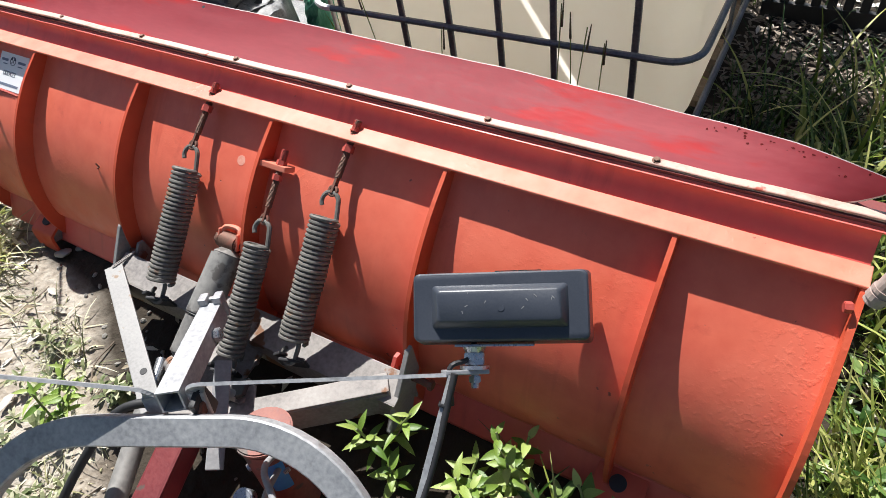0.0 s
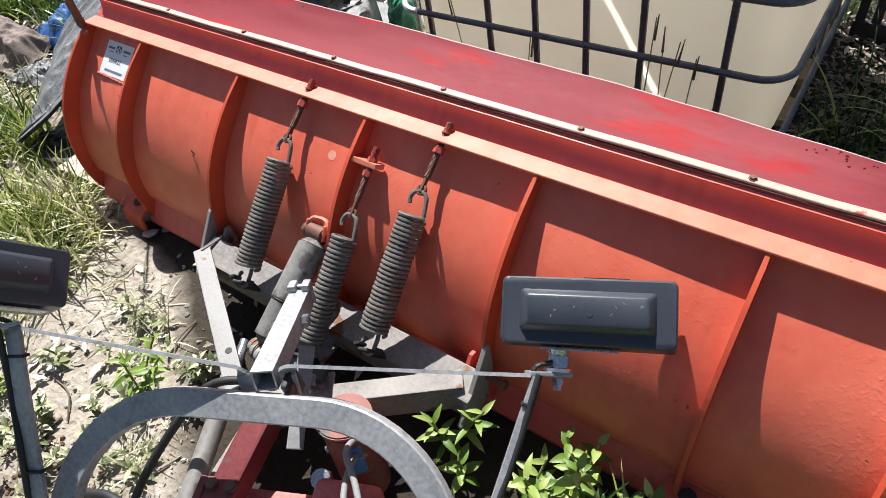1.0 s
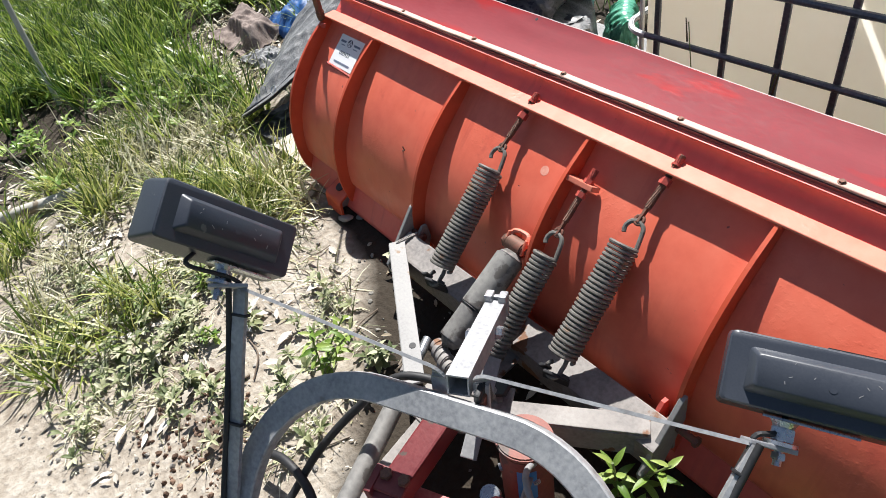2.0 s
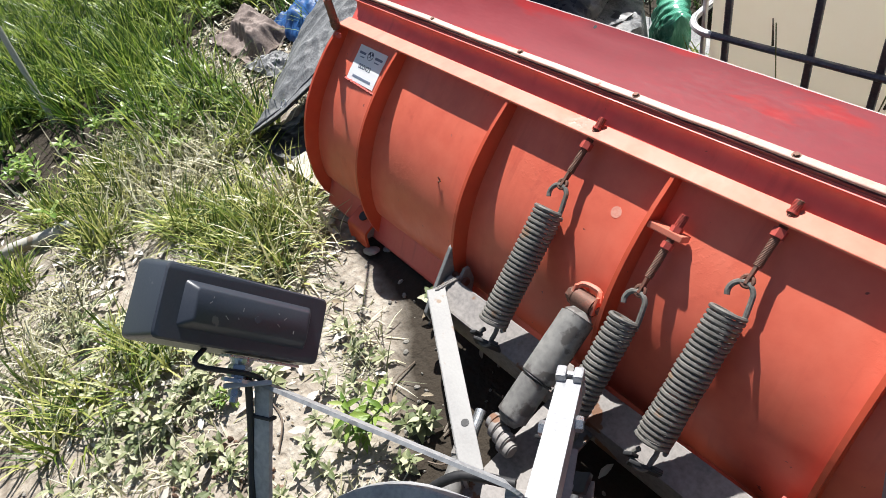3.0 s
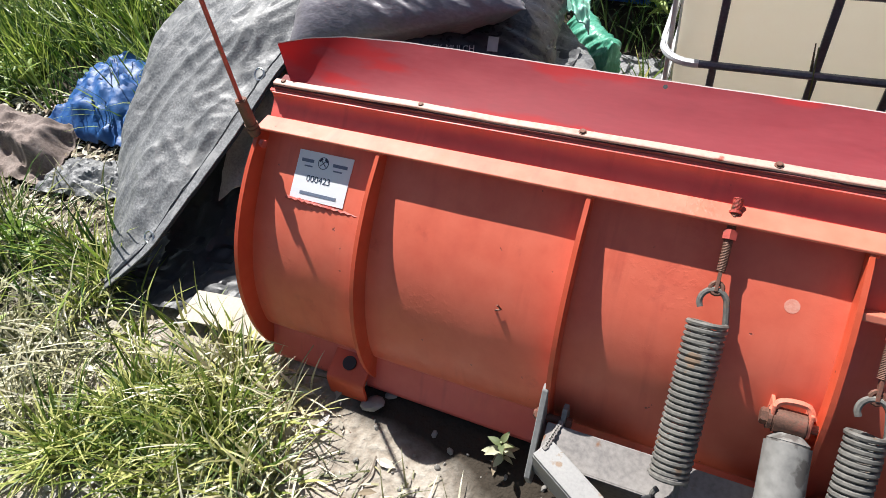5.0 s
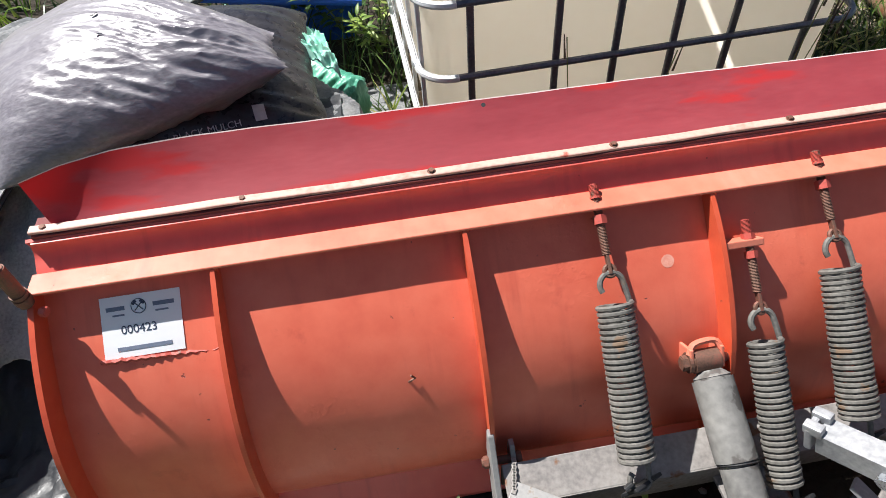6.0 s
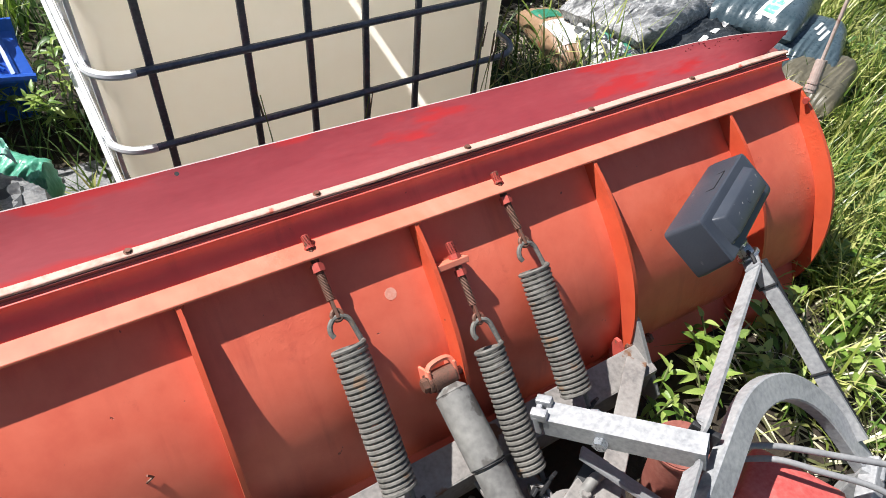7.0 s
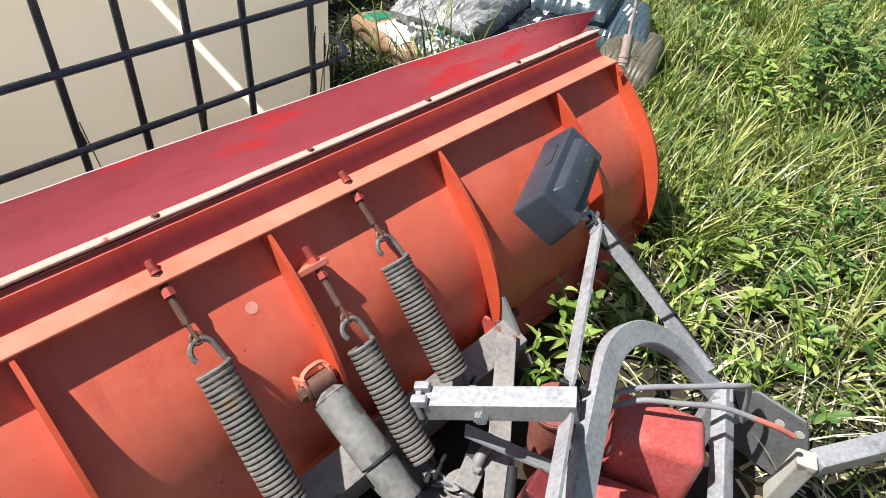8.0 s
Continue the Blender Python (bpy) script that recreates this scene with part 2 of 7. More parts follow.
M_DRYLEAF = mat("dry_leaf", [(0.22, 0.17, 0.11), (0.42, 0.37, 0.28), (0.58, 0.54, 0.46)], 0.75, scale=30, fine=120, rnd=0.8, bump=0.1)
M_STRAW = mat("straw", [(0.28, 0.27, 0.11), (0.52, 0.48, 0.27), (0.74, 0.70, 0.50)], 0.5, scale=30, fine=120, rnd=0.85, bump=0, translucent=0.15)
M_GRASS = mat("grass", [(0.034, 0.085, 0.010), (0.145, 0.25, 0.028), (0.40, 0.48, 0.10)], 0.38, scale=3, fine=40, rnd=0.8, bump=0, translucent=0.36, mix=0.3)
# Darker copy of the grass green, standing in for shaded blades and gaps.
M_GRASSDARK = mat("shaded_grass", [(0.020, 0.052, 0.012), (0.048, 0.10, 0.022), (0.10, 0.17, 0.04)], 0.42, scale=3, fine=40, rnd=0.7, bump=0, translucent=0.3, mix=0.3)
M_LEAF = mat("weed_leaf", [(0.11, 0.21, 0.030), (0.25, 0.37, 0.065), (0.42, 0.52, 0.15)], 0.4, scale=30, fine=160, rnd=0.5, bump=0.15, translucent=0.3)
M_LEAFGREY = mat("dusty_weed_leaf", [(0.12, 0.155, 0.060), (0.29, 0.315, 0.15), (0.52, 0.52, 0.34)], 0.6, scale=30, fine=160, rnd=0.7, bump=0.1, translucent=0.2)
M_LEAFDARK = mat("dark_weed_leaf", [(0.05, 0.115, 0.022), (0.11, 0.20, 0.045), (0.24, 0.34, 0.10)], 0.42, scale=30, fine=160, rnd=0.6, bump=0.15, translucent=0.25)
M_FLAKE = mat("dry_mud_flake", [(0.30, 0.27, 0.22), (0.50, 0.46, 0.40), (0.66, 0.62, 0.56)], 0.9, scale=30, fine=120, rnd=0.8, bump=0.2)
M_SOIL = mat("dug_brown_soil", [(0.085, 0.048, 0.030), (0.17, 0.10, 0.066), (0.26, 0.17, 0.12)], 0.95, scale=20, fine=120, rnd=0.6, bump=0.5, dist=0.006)
M_STEM = mat("weed_stem", [(0.12, 0.18, 0.05), (0.22, 0.24, 0.10)], 0.6, scale=30, fine=100)
M_SEED = mat("dark_seed_head", [(0.07, 0.055, 0.035), (0.13, 0.10, 0.06)], 0.8, scale=60, fine=200)
M_WOOD = mat("old_stick", [(0.16, 0.12, 0.09), (0.30, 0.26, 0.21)], 0.85, scale=20, fine=120, rnd=0.6)
M_FENCE = mat("fence_mesh", [(0.015, 0.015, 0.016), (0.035, 0.035, 0.035)], 0.5, scale=20, fine=90)
M_PIPE = mat("pale_pipe", [(0.40, 0.38, 0.32), (0.58, 0.56, 0.50)], 0.55, scale=10, fine=90, spots=(0.25, 0.20, 0.14), spot_scale=14, spot_cut=0.64)
M_PAPER = mat("white_sticker", [(0.83, 0.84, 0.86), (0.87, 0.88, 0.89)], 0.4, scale=10, fine=60, bump=0.02)
M_INK = mat("dark_ink", [(0.035, 0.045, 0.08), (0.05, 0.06, 0.10)], 0.5, scale=10, fine=60, bump=0)
M_PALEINK = mat("blue_grey_ink", [(0.12, 0.15, 0.22), (0.20, 0.23, 0.30)], 0.5, scale=40, fine=160, bump=0)
M_PALE = mat("pale_print", [(0.45, 0.45, 0.46), (0.6, 0.6, 0.6)], 0.4, scale=30, fine=60, bump=0)


def ground_material():
    """Pale dried mud round the plow; dark soil under the meadow on both sides, shade between blades in its colour."""
    m = mat("muddy_ground", [(0.17, 0.135, 0.100), (0.36, 0.315, 0.258), (0.52, 0.480, 0.418)], 0.92, scale=4.5, fine=48, bump=1.0, mix=0.55,
            spots=(0.10, 0.065, 0.045), spot_scale=2.6, spot_cut=0.585, dist=0.02, detail=12, spec=0.25, spot_soft=0.14)
    nd, ln = m.node_tree.nodes, m.node_tree.links
    bsdf = nd["Principled BSDF"]
    old = bsdf.inputs["Base Color"].links[0].from_socket
    co = nd.new("ShaderNodeTexCoord")
    sep = nd.new("ShaderNodeSeparateXYZ")
    ln.new(co.outputs["Object"], sep.inputs[0])
    nz = nd.new("ShaderNodeTexNoise")
    nz.inputs["Scale"].default_value, nz.inputs["Detail"].default_value = 2.2, 8
    ln.new(co.outputs["Object"], nz.inputs["Vector"])
    far = nd.new("ShaderNodeMath")
    far.operation = "SUBTRACT"
    far.inputs[1].default_value = 0.75
    ln.new(sep.outputs["X"], far.inputs[0])
    ab = nd.new("ShaderNodeMath")
    ab.operation = "ABSOLUTE"
    ln.new(far.outputs[0], ab.inputs[0])
    ad = nd.new("ShaderNodeMath")
    ad.operation = "MULTIPLY_ADD"
    ad.inputs[1].default_value = 1.1
    ln.new(nz.outputs["Fac"], ad.inputs[0])
    ln.new(ab.outputs[0], ad.inputs[2])
    rg = nd.new("ShaderNodeMapRange")
    rg.inputs["From Min"].default_value, rg.inputs["From Max"].default_value = 1.75, 2.35
    ln.new(ad.outputs[0], rg.inputs["Value"])
    # dark soil beneath the plow, with the shade there put into its colour
    frame_shade = nd.new("ShaderNodeMath")
    frame_shade.operation = "MULTIPLY_ADD"
    frame_shade.inputs[1].default_value = 0.8
    ln.new(sep.outputs["X"], frame_shade.inputs[0])
    ln.new(sep.outputs["Y"], frame_shade.inputs[2])
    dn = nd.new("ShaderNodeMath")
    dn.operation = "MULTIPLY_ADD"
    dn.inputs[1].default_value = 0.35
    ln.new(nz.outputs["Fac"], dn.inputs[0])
    ln.new(frame_shade.outputs[0], dn.inputs[2])
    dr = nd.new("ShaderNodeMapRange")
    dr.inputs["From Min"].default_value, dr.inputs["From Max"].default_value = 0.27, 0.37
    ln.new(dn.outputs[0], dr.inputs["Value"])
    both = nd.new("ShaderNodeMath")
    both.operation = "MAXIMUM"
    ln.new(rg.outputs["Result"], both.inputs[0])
    # and the blade's shade along its foot, painted the same way
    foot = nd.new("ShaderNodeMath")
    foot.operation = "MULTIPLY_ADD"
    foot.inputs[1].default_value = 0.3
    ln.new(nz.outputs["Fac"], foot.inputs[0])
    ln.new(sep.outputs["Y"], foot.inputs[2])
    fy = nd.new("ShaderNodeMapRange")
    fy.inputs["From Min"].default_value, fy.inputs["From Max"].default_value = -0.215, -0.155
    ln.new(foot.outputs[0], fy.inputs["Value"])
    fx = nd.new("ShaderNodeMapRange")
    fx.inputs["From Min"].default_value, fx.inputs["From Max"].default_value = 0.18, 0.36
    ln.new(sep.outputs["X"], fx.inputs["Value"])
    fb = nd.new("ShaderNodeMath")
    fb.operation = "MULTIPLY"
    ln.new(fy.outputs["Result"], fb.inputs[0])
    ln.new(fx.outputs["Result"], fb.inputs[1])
    plow_shade = nd.new("ShaderNodeMath")
    plow_shade.operation = "MAXIMUM"
    ln.new(dr.outputs["Result"], plow_shade.inputs[0])
    ln.new(fb.outputs[0], plow_shade.inputs[1])
    ln.new(plow_shade.outputs[0], both.inputs[1])
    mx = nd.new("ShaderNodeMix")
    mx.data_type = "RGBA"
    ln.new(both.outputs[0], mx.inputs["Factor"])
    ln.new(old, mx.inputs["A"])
    # thin turf between the blades of the outer field
    turf = nd.new("ShaderNodeMapRange")
    turf.inputs["From Min"].default_value, turf.inputs["From Max"].default_value = 3.4, 4.6
    ln.new(ad.outputs[0], turf.inputs["Value"])
    south = nd.new("ShaderNodeMapRange")
    south.inputs["From Min"].default_value, south.inputs["From Max"].default_value = -2.4, -3.3
    ln.new(sep.outputs["Y"], south.inputs["Value"])
    north = nd.new("ShaderNodeMapRange")
    north.inputs["From Min"].default_value, north.inputs["From Max"].default_value = 2.3, 3.0
    ln.new(sep.outputs["Y"], north.inputs["Value"])
    outer = nd.new("ShaderNodeMath")
    outer.operation = "MAXIMUM"
    ln.new(south.outputs["Result"], outer.inputs[0])
    ln.new(north.outputs["Result"], outer.inputs[1])
    green = nd.new("ShaderNodeMath")
    green.operation = "MAXIMUM"
    ln.new(outer.outputs[0], green.inputs[0])
    ln.new(turf.outputs["Result"], green.inputs[1])
    tone = nd.new("ShaderNodeMix")
    tone.data_type = "RGBA"
    ln.new(nz.outputs["Fac"], tone.inputs["Factor"])
    tone.inputs["A"].default_value, tone.inputs["B"].default_value = (0.040, 0.075, 0.016, 1), (0.115, 0.150, 0.045, 1)
    field = nd.new("ShaderNodeMix")
    field.data_type = "RGBA"
    # one dark tone for meadow soil and the painted shade under the plow
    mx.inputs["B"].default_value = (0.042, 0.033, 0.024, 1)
    ln.new(green.outputs[0], field.inputs["Factor"])
    ln.new(mx.outputs["Result"], field.inputs["A"])
    ln.new(tone.outputs["Result"], field.inputs["B"])
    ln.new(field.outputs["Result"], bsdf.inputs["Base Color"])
    return m


M_GROUND = ground_material()

# ---- mesh helpers ----
def thing(name, at, label, category, group="", kind=""):
    e = new(name)
    e.location = at
    e.empty_display_size = 0.05
    return tagged(e, label, category, group, kind)


def part(name, bm, material, parent=None, label="", smooth=False):
    """Links a bmesh in world coordinates as one mesh object under a thing or a part."""
    me = bpy.data.meshes.new(name)
    bmesh.ops.recalc_face_normals(bm, faces=bm.faces)
    bm.to_mesh(me)
    bm.free()
    for mt in (material if isinstance(material, (list, tuple)) else [material]):
        me.materials.append(mt)
    if smooth:
        for p in me.polygons:
            p.use_smooth = True
        me.set_sharp_from_angle(angle=radians(38))
    ob = new(name, me)
    if parent is not None:
        ob.parent = parent
        if parent.data is None:
            ob.matrix_parent_inverse = Matrix.Translation(parent.location).inverted()
    if label:
        ob["label"] = label
    return ob


def solo(name, bm, material, label, category, group="", kind="", smooth=False):
    return tagged(part(name, bm, material, None, "", smooth), label, category, group, kind)


def frame_of(x_axis, z_hint):
    x = Vector(x_axis).normalized()
    z = Vector(z_hint)
    z = (z - x * z.dot(x)).normalized()
    y = z.cross(x)
    return Matrix((x, y, z)).transposed().to_4x4()


def box(bm, center, size, rot=None, bevel=0.0, seg=2):
    m = Matrix.Translation(center) @ (rot if rot is not None else Matrix.Identity(4)) @ Matrix.Diagonal((*size, 1))
    r = bmesh.ops.create_cube(bm, size=1.0, matrix=m)
    if bevel:
        edges = list({e for v in r["verts"] for e in v.link_edges})
        bmesh.ops.bevel(bm, geom=edges, offset=bevel, segments=seg, affect="EDGES", profile=0.6)
    return bm


def bar(bm, p0, p1, w, h, up=(0, 0, 1), bevel=0.0):
    """A rectangular bar from p0 to p1, w across and h along up."""
    p0, p1 = Vector(p0), Vector(p1)
    return box(bm, (p0 + p1) / 2, ((p1 - p0).length, w, h), frame_of(p1 - p0, up), bevel)


def cyl(bm, p0, p1, r, n=16, r2=None, bevel=0.0):
    p0, p1 = Vector(p0), Vector(p1)
    d = p1 - p0
    m = Matrix.Translation((p0 + p1) / 2) @ d.to_track_quat("Z", "Y").to_matrix().to_4x4()
    res = bmesh.ops.create_cone(bm, cap_ends=True, segments=n, radius1=r, radius2=r if r2 is None else r2, depth=d.length, matrix=m)
    if bevel:
        edges = [e for e in {e for v in res["verts"] for e in v.link_edges} if any(len(f.verts) > 4 for f in e.link_faces)]
        bmesh.ops.bevel(bm, geom=edges, offset=bevel, segments=2, affect="EDGES")
    return bm


def sweep(bm, path, section, up=(0, 0, 1), closed=False, caps=True):
    """Carries a closed section (u, v) along a path; u lies across it, v along up."""
    pts = [Vector(p) for p in path]
    n = len(pts)
    rings = []
    ref = Vector(up)
    for i, p in enumerate(pts):
        t = (pts[(i + 1) % n] - pts[i - 1]) if closed else (pts[min(i + 1, n - 1)] - pts[max(i - 1, 0)])
        t.normalize()
        v = ref - t * ref.dot(t)
        if v.length < 1e-4:
            v = t.orthogonal()
        v.normalize()
        u = t.cross(v)
        rings.append([bm.verts.new(p + u * a + v * b) for a, b in section])
    k = len(section)
    for i in range(n if closed else n - 1):
        a, b = rings[i], rings[(i + 1) % n]
        for j in range(k):
            bm.faces.new((a[j], a[(j + 1) % k], b[(j + 1) % k], b[j]))
    if caps and not closed:
        bm.faces.new(rings[0][::-1])
        bm.faces.new(rings[-1])
    return bm


def ring_section(r, n=8):
    return [(r * math.cos(2 * math.pi * i / n), r * math.sin(2 * math.pi * i / n)) for i in range(n)]


def tube(bm, path, r, n=8, closed=False):
    """A round tube along a path, its frame carried along without twist."""
    pts = [Vector(p) for p in path]
    k = len(pts)
    rings, v = [], None
    for i, p in enumerate(pts):
        t = (pts[(i + 1) % k] - pts[i - 1]) if closed else (pts[min(i + 1, k - 1)] - pts[max(i - 1, 0)])
        t.normalize()
        v = t.orthogonal() if v is None else v - t * v.dot(t)
        v.normalize()
        u = t.cross(v)
        rings.append([bm.verts.new(p + u * a + v * b) for a, b in ring_section(r, n)])
    for i in range(k if closed else k - 1):
        a, b = rings[i], rings[(i + 1) % k]
        for j in range(n):
            bm.faces.new((a[j], a[(j + 1) % n], b[(j + 1) % n], b[j]))
    if not closed:
        bm.faces.new(rings[0][::-1])
        bm.faces.new(rings[-1])
    return bm


def spline(pts, per=8):
    """Catmull-Rom curve through points."""
    P = [Vector(p) for p in pts]
    P = [P[0] * 2 - P[1]] + P + [P[-1] * 2 - P[-2]]
    out = []
    for i in range(1, len(P) - 2):
        a, b, c, d = P[i - 1:i + 3]
        for s in range(per):
            t = s / per
            out.append(0.5 * ((2 * b) + (c - a) * t + (2 * a - 5 * b + 4 * c - d) * t * t + (3 * b - a - 3 * c + d) * t ** 3))
    out.append(P[-2].copy())
    return out


def hexhead(bm, center, axis, r, h, n=6):
    c, ax = Vector(center), Vector(axis).normalized()
    return cyl(bm, c, c + ax * h, r, n, bevel=r * 0.12)


def plate(bm, outline, x0, x1):
    """A flat plate from an outline in y, z, between two x."""
    a = [bm.verts.new((x0, y, z)) for y, z in outline]
    b = [bm.verts.new((x1, y, z)) for y, z in outline]
    bm.faces.new(a)
    bm.faces.new(b[::-1])
    k = len(outline)
    for i in range(k):
        bm.faces.new((a[i], b[i], b[(i + 1) % k], a[(i + 1) % k]))
    return bm


def grid_mesh(bm, f, nu, nv):
    vs = [[bm.verts.new(f(i / nu, j / nv)) for j in range(nv + 1)] for i in range(nu + 1)]
    for i in range(nu):
        for j in range(nv):
            bm.faces.new((vs[i][j], vs[i + 1][j], vs[i + 1][j + 1], vs[i][j + 1]))
    return vs


def raw(name, verts, faces, material):
    me = bpy.data.meshes.new(name)
    me.from_pydata(verts, [], faces)
    me.materials.append(material)
    return new(name, me)


BM = bmesh.new

# ---- ground ----
def ground_height(x, y):
    v = Vector((x, y, 0))
    return 0.018 * noise.noise(v * 1.7) + 0.008 * noise.noise(v * 6.0) + 0.004 * noise.noise(v * 19.0) - 0.005


def build_ground():
    bm = BM()
    xs = [-300, -60, -15, -6] + [-4 + 0.05 * i for i in range(201)] + [8, 16, 60, 300]
    ys = [-300, -60, -15, -5] + [-2.6 + 0.05 * i for i in range(121)] + [5, 8, 16, 60, 300]
    vs = [[bm.verts.new((x, y, ground_height(x, y) if -4 <= x <= 6 and -2.6 <= y <= 3.4 else -0.01)) for y in ys] for x in xs]
    for i in range(len(xs) - 1):
        for j in range(len(ys) - 1):
            bm.faces.new((vs[i][j], vs[i + 1][j], vs[i + 1][j + 1], vs[i][j + 1]))
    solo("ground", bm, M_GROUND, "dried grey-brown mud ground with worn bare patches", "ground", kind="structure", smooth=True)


build_ground()

# ---- the plow blade ----
X0, X1 = 0.060, 2.385
RIBS = (0.359, 0.790, 1.233, 1.677, 2.112)
SHEET = spline([(0, 0.074, 0.589), (0, 0.079, 0.574), (0, 0.071, 0.557), (0, 0.047, 0.5385), (0, -0.012, 0.485), (0, -0.066, 0.4385), (0, -0.121, 0.384), (0, -0.164, 0.327),
                (0, -0.199, 0.260), (0, -0.221, 0.185), (0, -0.226, 0.120), (0, -0.213, 0.088)], 4)
OUTER = spline([(0, 0.000, 0.540), (0, -0.080, 0.488), (0, -0.155, 0.420), (0, -0.210, 0.346), (0, -0.249, 0.250), (0, -0.262, 0.140),
                (0, -0.250, 0.055), (0, -0.232, 0.030)], 4)
blade = thing("snow_plow_blade", (1.23, -0.2, 0.0), "orange painted steel snow plow blade with a red rubber flap", "snow plow")


def build_blade():
    # curved sheet, 6 mm thick, slightly dented; its upper edge is curled back
    n, k = 110, len(SHEET) - 1
    nrm = []
    for i in range(k + 1):
        t = SHEET[min(i + 1, k)] - SHEET[max(i - 1, 0)]
        nrm.append(Vector((0, -t.z, t.y)).normalized())

    def at(u, v, off):
        i = round(v * k)
        x = X0 + (X1 - X0) * u
        dent = 0.0022 * noise.noise(Vector((x * 3.1, v * 3.0, 2.0))) + 0.0008 * noise.noise(Vector((x * 13, v * 9, 5.0)))
        p = SHEET[i] + nrm[i] * (off + (dent if off == 0 else 0))
        return (x, p.y, p.z)
    sgn = 1 if nrm[k // 2].y > 0 else -1
    cut = next(i for i in range(k) if SHEET[i].z < 0.541)

    def shell(j0, j1):
        bm = BM()
        m = j1 - j0
        a = grid_mesh(bm, lambda u, v: at(u, (j0 + v * m) / k, 0), n, m)
        b = grid_mesh(bm, lambda u, v: at(u, (j0 + v * m) / k, 0.006 * sgn), n, m)
        for i in range(n):
            for j in (0, m):
                bm.faces.new((a[i][j], b[i][j], b[i + 1][j], a[i + 1][j]))
        for j in range(m):
            for i in (0, n):
                bm.faces.new((a[i][j], a[i][j + 1], b[i][j + 1], b[i][j]))
        return bm
    part("moldboard", shell(cut, k), M_ORANGE, blade, "curved orange sheet with faded blistered paint", True)
    part("upper_channel", shell(0, cut), M_BAND, blade, "hollow upper edge in fresher deep red paint, the flap's light in its colour", True)
    # ribs and end plates
    inner = [(p.y + 0.002, p.z - 0.002) for p in SHEET if p.z < 0.537]
    outer = [(p.y, p.z) for p in OUTER]
    for x, w in [(X0, 0.010), (X1, 0.010)] + [(r, 0.009) for r in RIBS]:
        bm = BM()
        plate(bm, outer + inner[::-1], x - w / 2, x + w / 2)
        edges = [e for e in bm.edges if abs(e.verts[0].co.x - e.verts[1].co.x) < 1e-6]
        bmesh.ops.bevel(bm, geom=edges, offset=0.0015, segments=1, affect="EDGES")
        part("rib", bm, M_RIB, blade)
    # horizontal flange
    bm = BM()
    pts = [(-0.002, 0.5385), (-0.002, 0.5445), (0.044, 0.5430), (0.046, 0.5370)]
    plate(bm, pts, X0 - 0.005, X1 + 0.005)
    bmesh.ops.bevel(bm, geom=list(bm.edges), offset=0.0012, segments=1, affect="EDGES")
    part("flange", bm, M_FLANGE, blade, "narrow top flange with chalky worn paint")
    # weld beads under the flange at every rib
    for r in RIBS:
        bm = BM()
        tube(bm, [(r + 0.006, -0.002 + 0.04 * i / 9, 0.5365 + 0.0008 * (i % 2)) for i in range(10)], 0.0035, 6)
        part("weld_bead", bm, M_RIB, blade)
    # bottom lip
    bm = BM()
    plate(bm, [(-0.208, 0.094), (-0.214, 0.098), (-0.258, 0.024), (-0.256, 0.008), (-0.246, 0.008)], X0 + 0.006, X1 - 0.004)
    bmesh.ops.bevel(bm, geom=list(bm.edges), offset=0.002, segments=1, affect="EDGES")
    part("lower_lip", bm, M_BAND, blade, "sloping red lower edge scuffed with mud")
    bm = BM()
    plate(bm, [(-0.214, 0.092), (-0.205, 0.092), (-0.155, 0.002), (-0.165, 0.002)], X0, X1)
    part("cutting_edge", bm, M_RUSTSTEEL, blade)
    # clamp strip over the flap: turned sheet edge, strip and bolts
    bm = BM()
    plate(bm, [(0.0700, 0.5845), (0.0700, 0.5875), (0.110, 0.5905), (0.110, 0.5875)], X0 + 0.008, X1 + 0.010)
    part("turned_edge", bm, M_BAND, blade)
    # torn lower ply of the rubber, wavy between sheet and strip
    bm = BM()
    sweep(bm, [(0.072 + 2.315 * i / 90, 0.1000, 0.5935 + 0.0016 * noise.noise(Vector((i * 0.31, 4, 2)))) for i in range(91)],
          [(-0.023, -0.0035), (0.023, -0.0035), (0.023, 0.0032), (-0.023, 0.0032)])
    part("rubber_ply", bm, M_PLY, blade, "thin red rubber ply under the strip")
    bm = BM()
    nseg = 60

    def strip(u, top):
        x = X0 + 0.010 + (X1 + 0.008 - X0 - 0.010) * u
        z = 0.6010 + 0.0026 * noise.noise(Vector((x * 4, 0, 9))) + (0.003 * max(0, 1 - u * 9))
        return x, z
    path = [(strip(i / nseg, 0)[0], 0.0885 + 0.0015 * noise.noise(Vector((i * 0.4, 1, 1))), strip(i / nseg, 0)[1]) for i in range(nseg + 1)]
    sweep(bm, path, [(-0.0085, -0.003), (0.0085, -0.003), (0.0085, 0.0015), (0.007, 0.0025), (-0.007, 0.0025), (-0.0085, 0.0015)])
    part("clamp_strip", bm, M_STRIP, blade, "pale worn clamping strip")
    for x in (0.092, 0.424, 0.750, 1.075, 1.400, 1.726, 2.044):
        bm = BM()
        hexhead(bm, (x, 0.0900, 0.6030), (0.03, -0.1, 1), 0.0055, 0.0050)
        cyl(bm, (x, 0.0900, 0.6022), (x, 0.0900, 0.6044), 0.0076, 14)
        part("bolt", bm, M_BOLT, blade)
    # rubber flap
    bm = BM()
    nu, nv = 120, 10

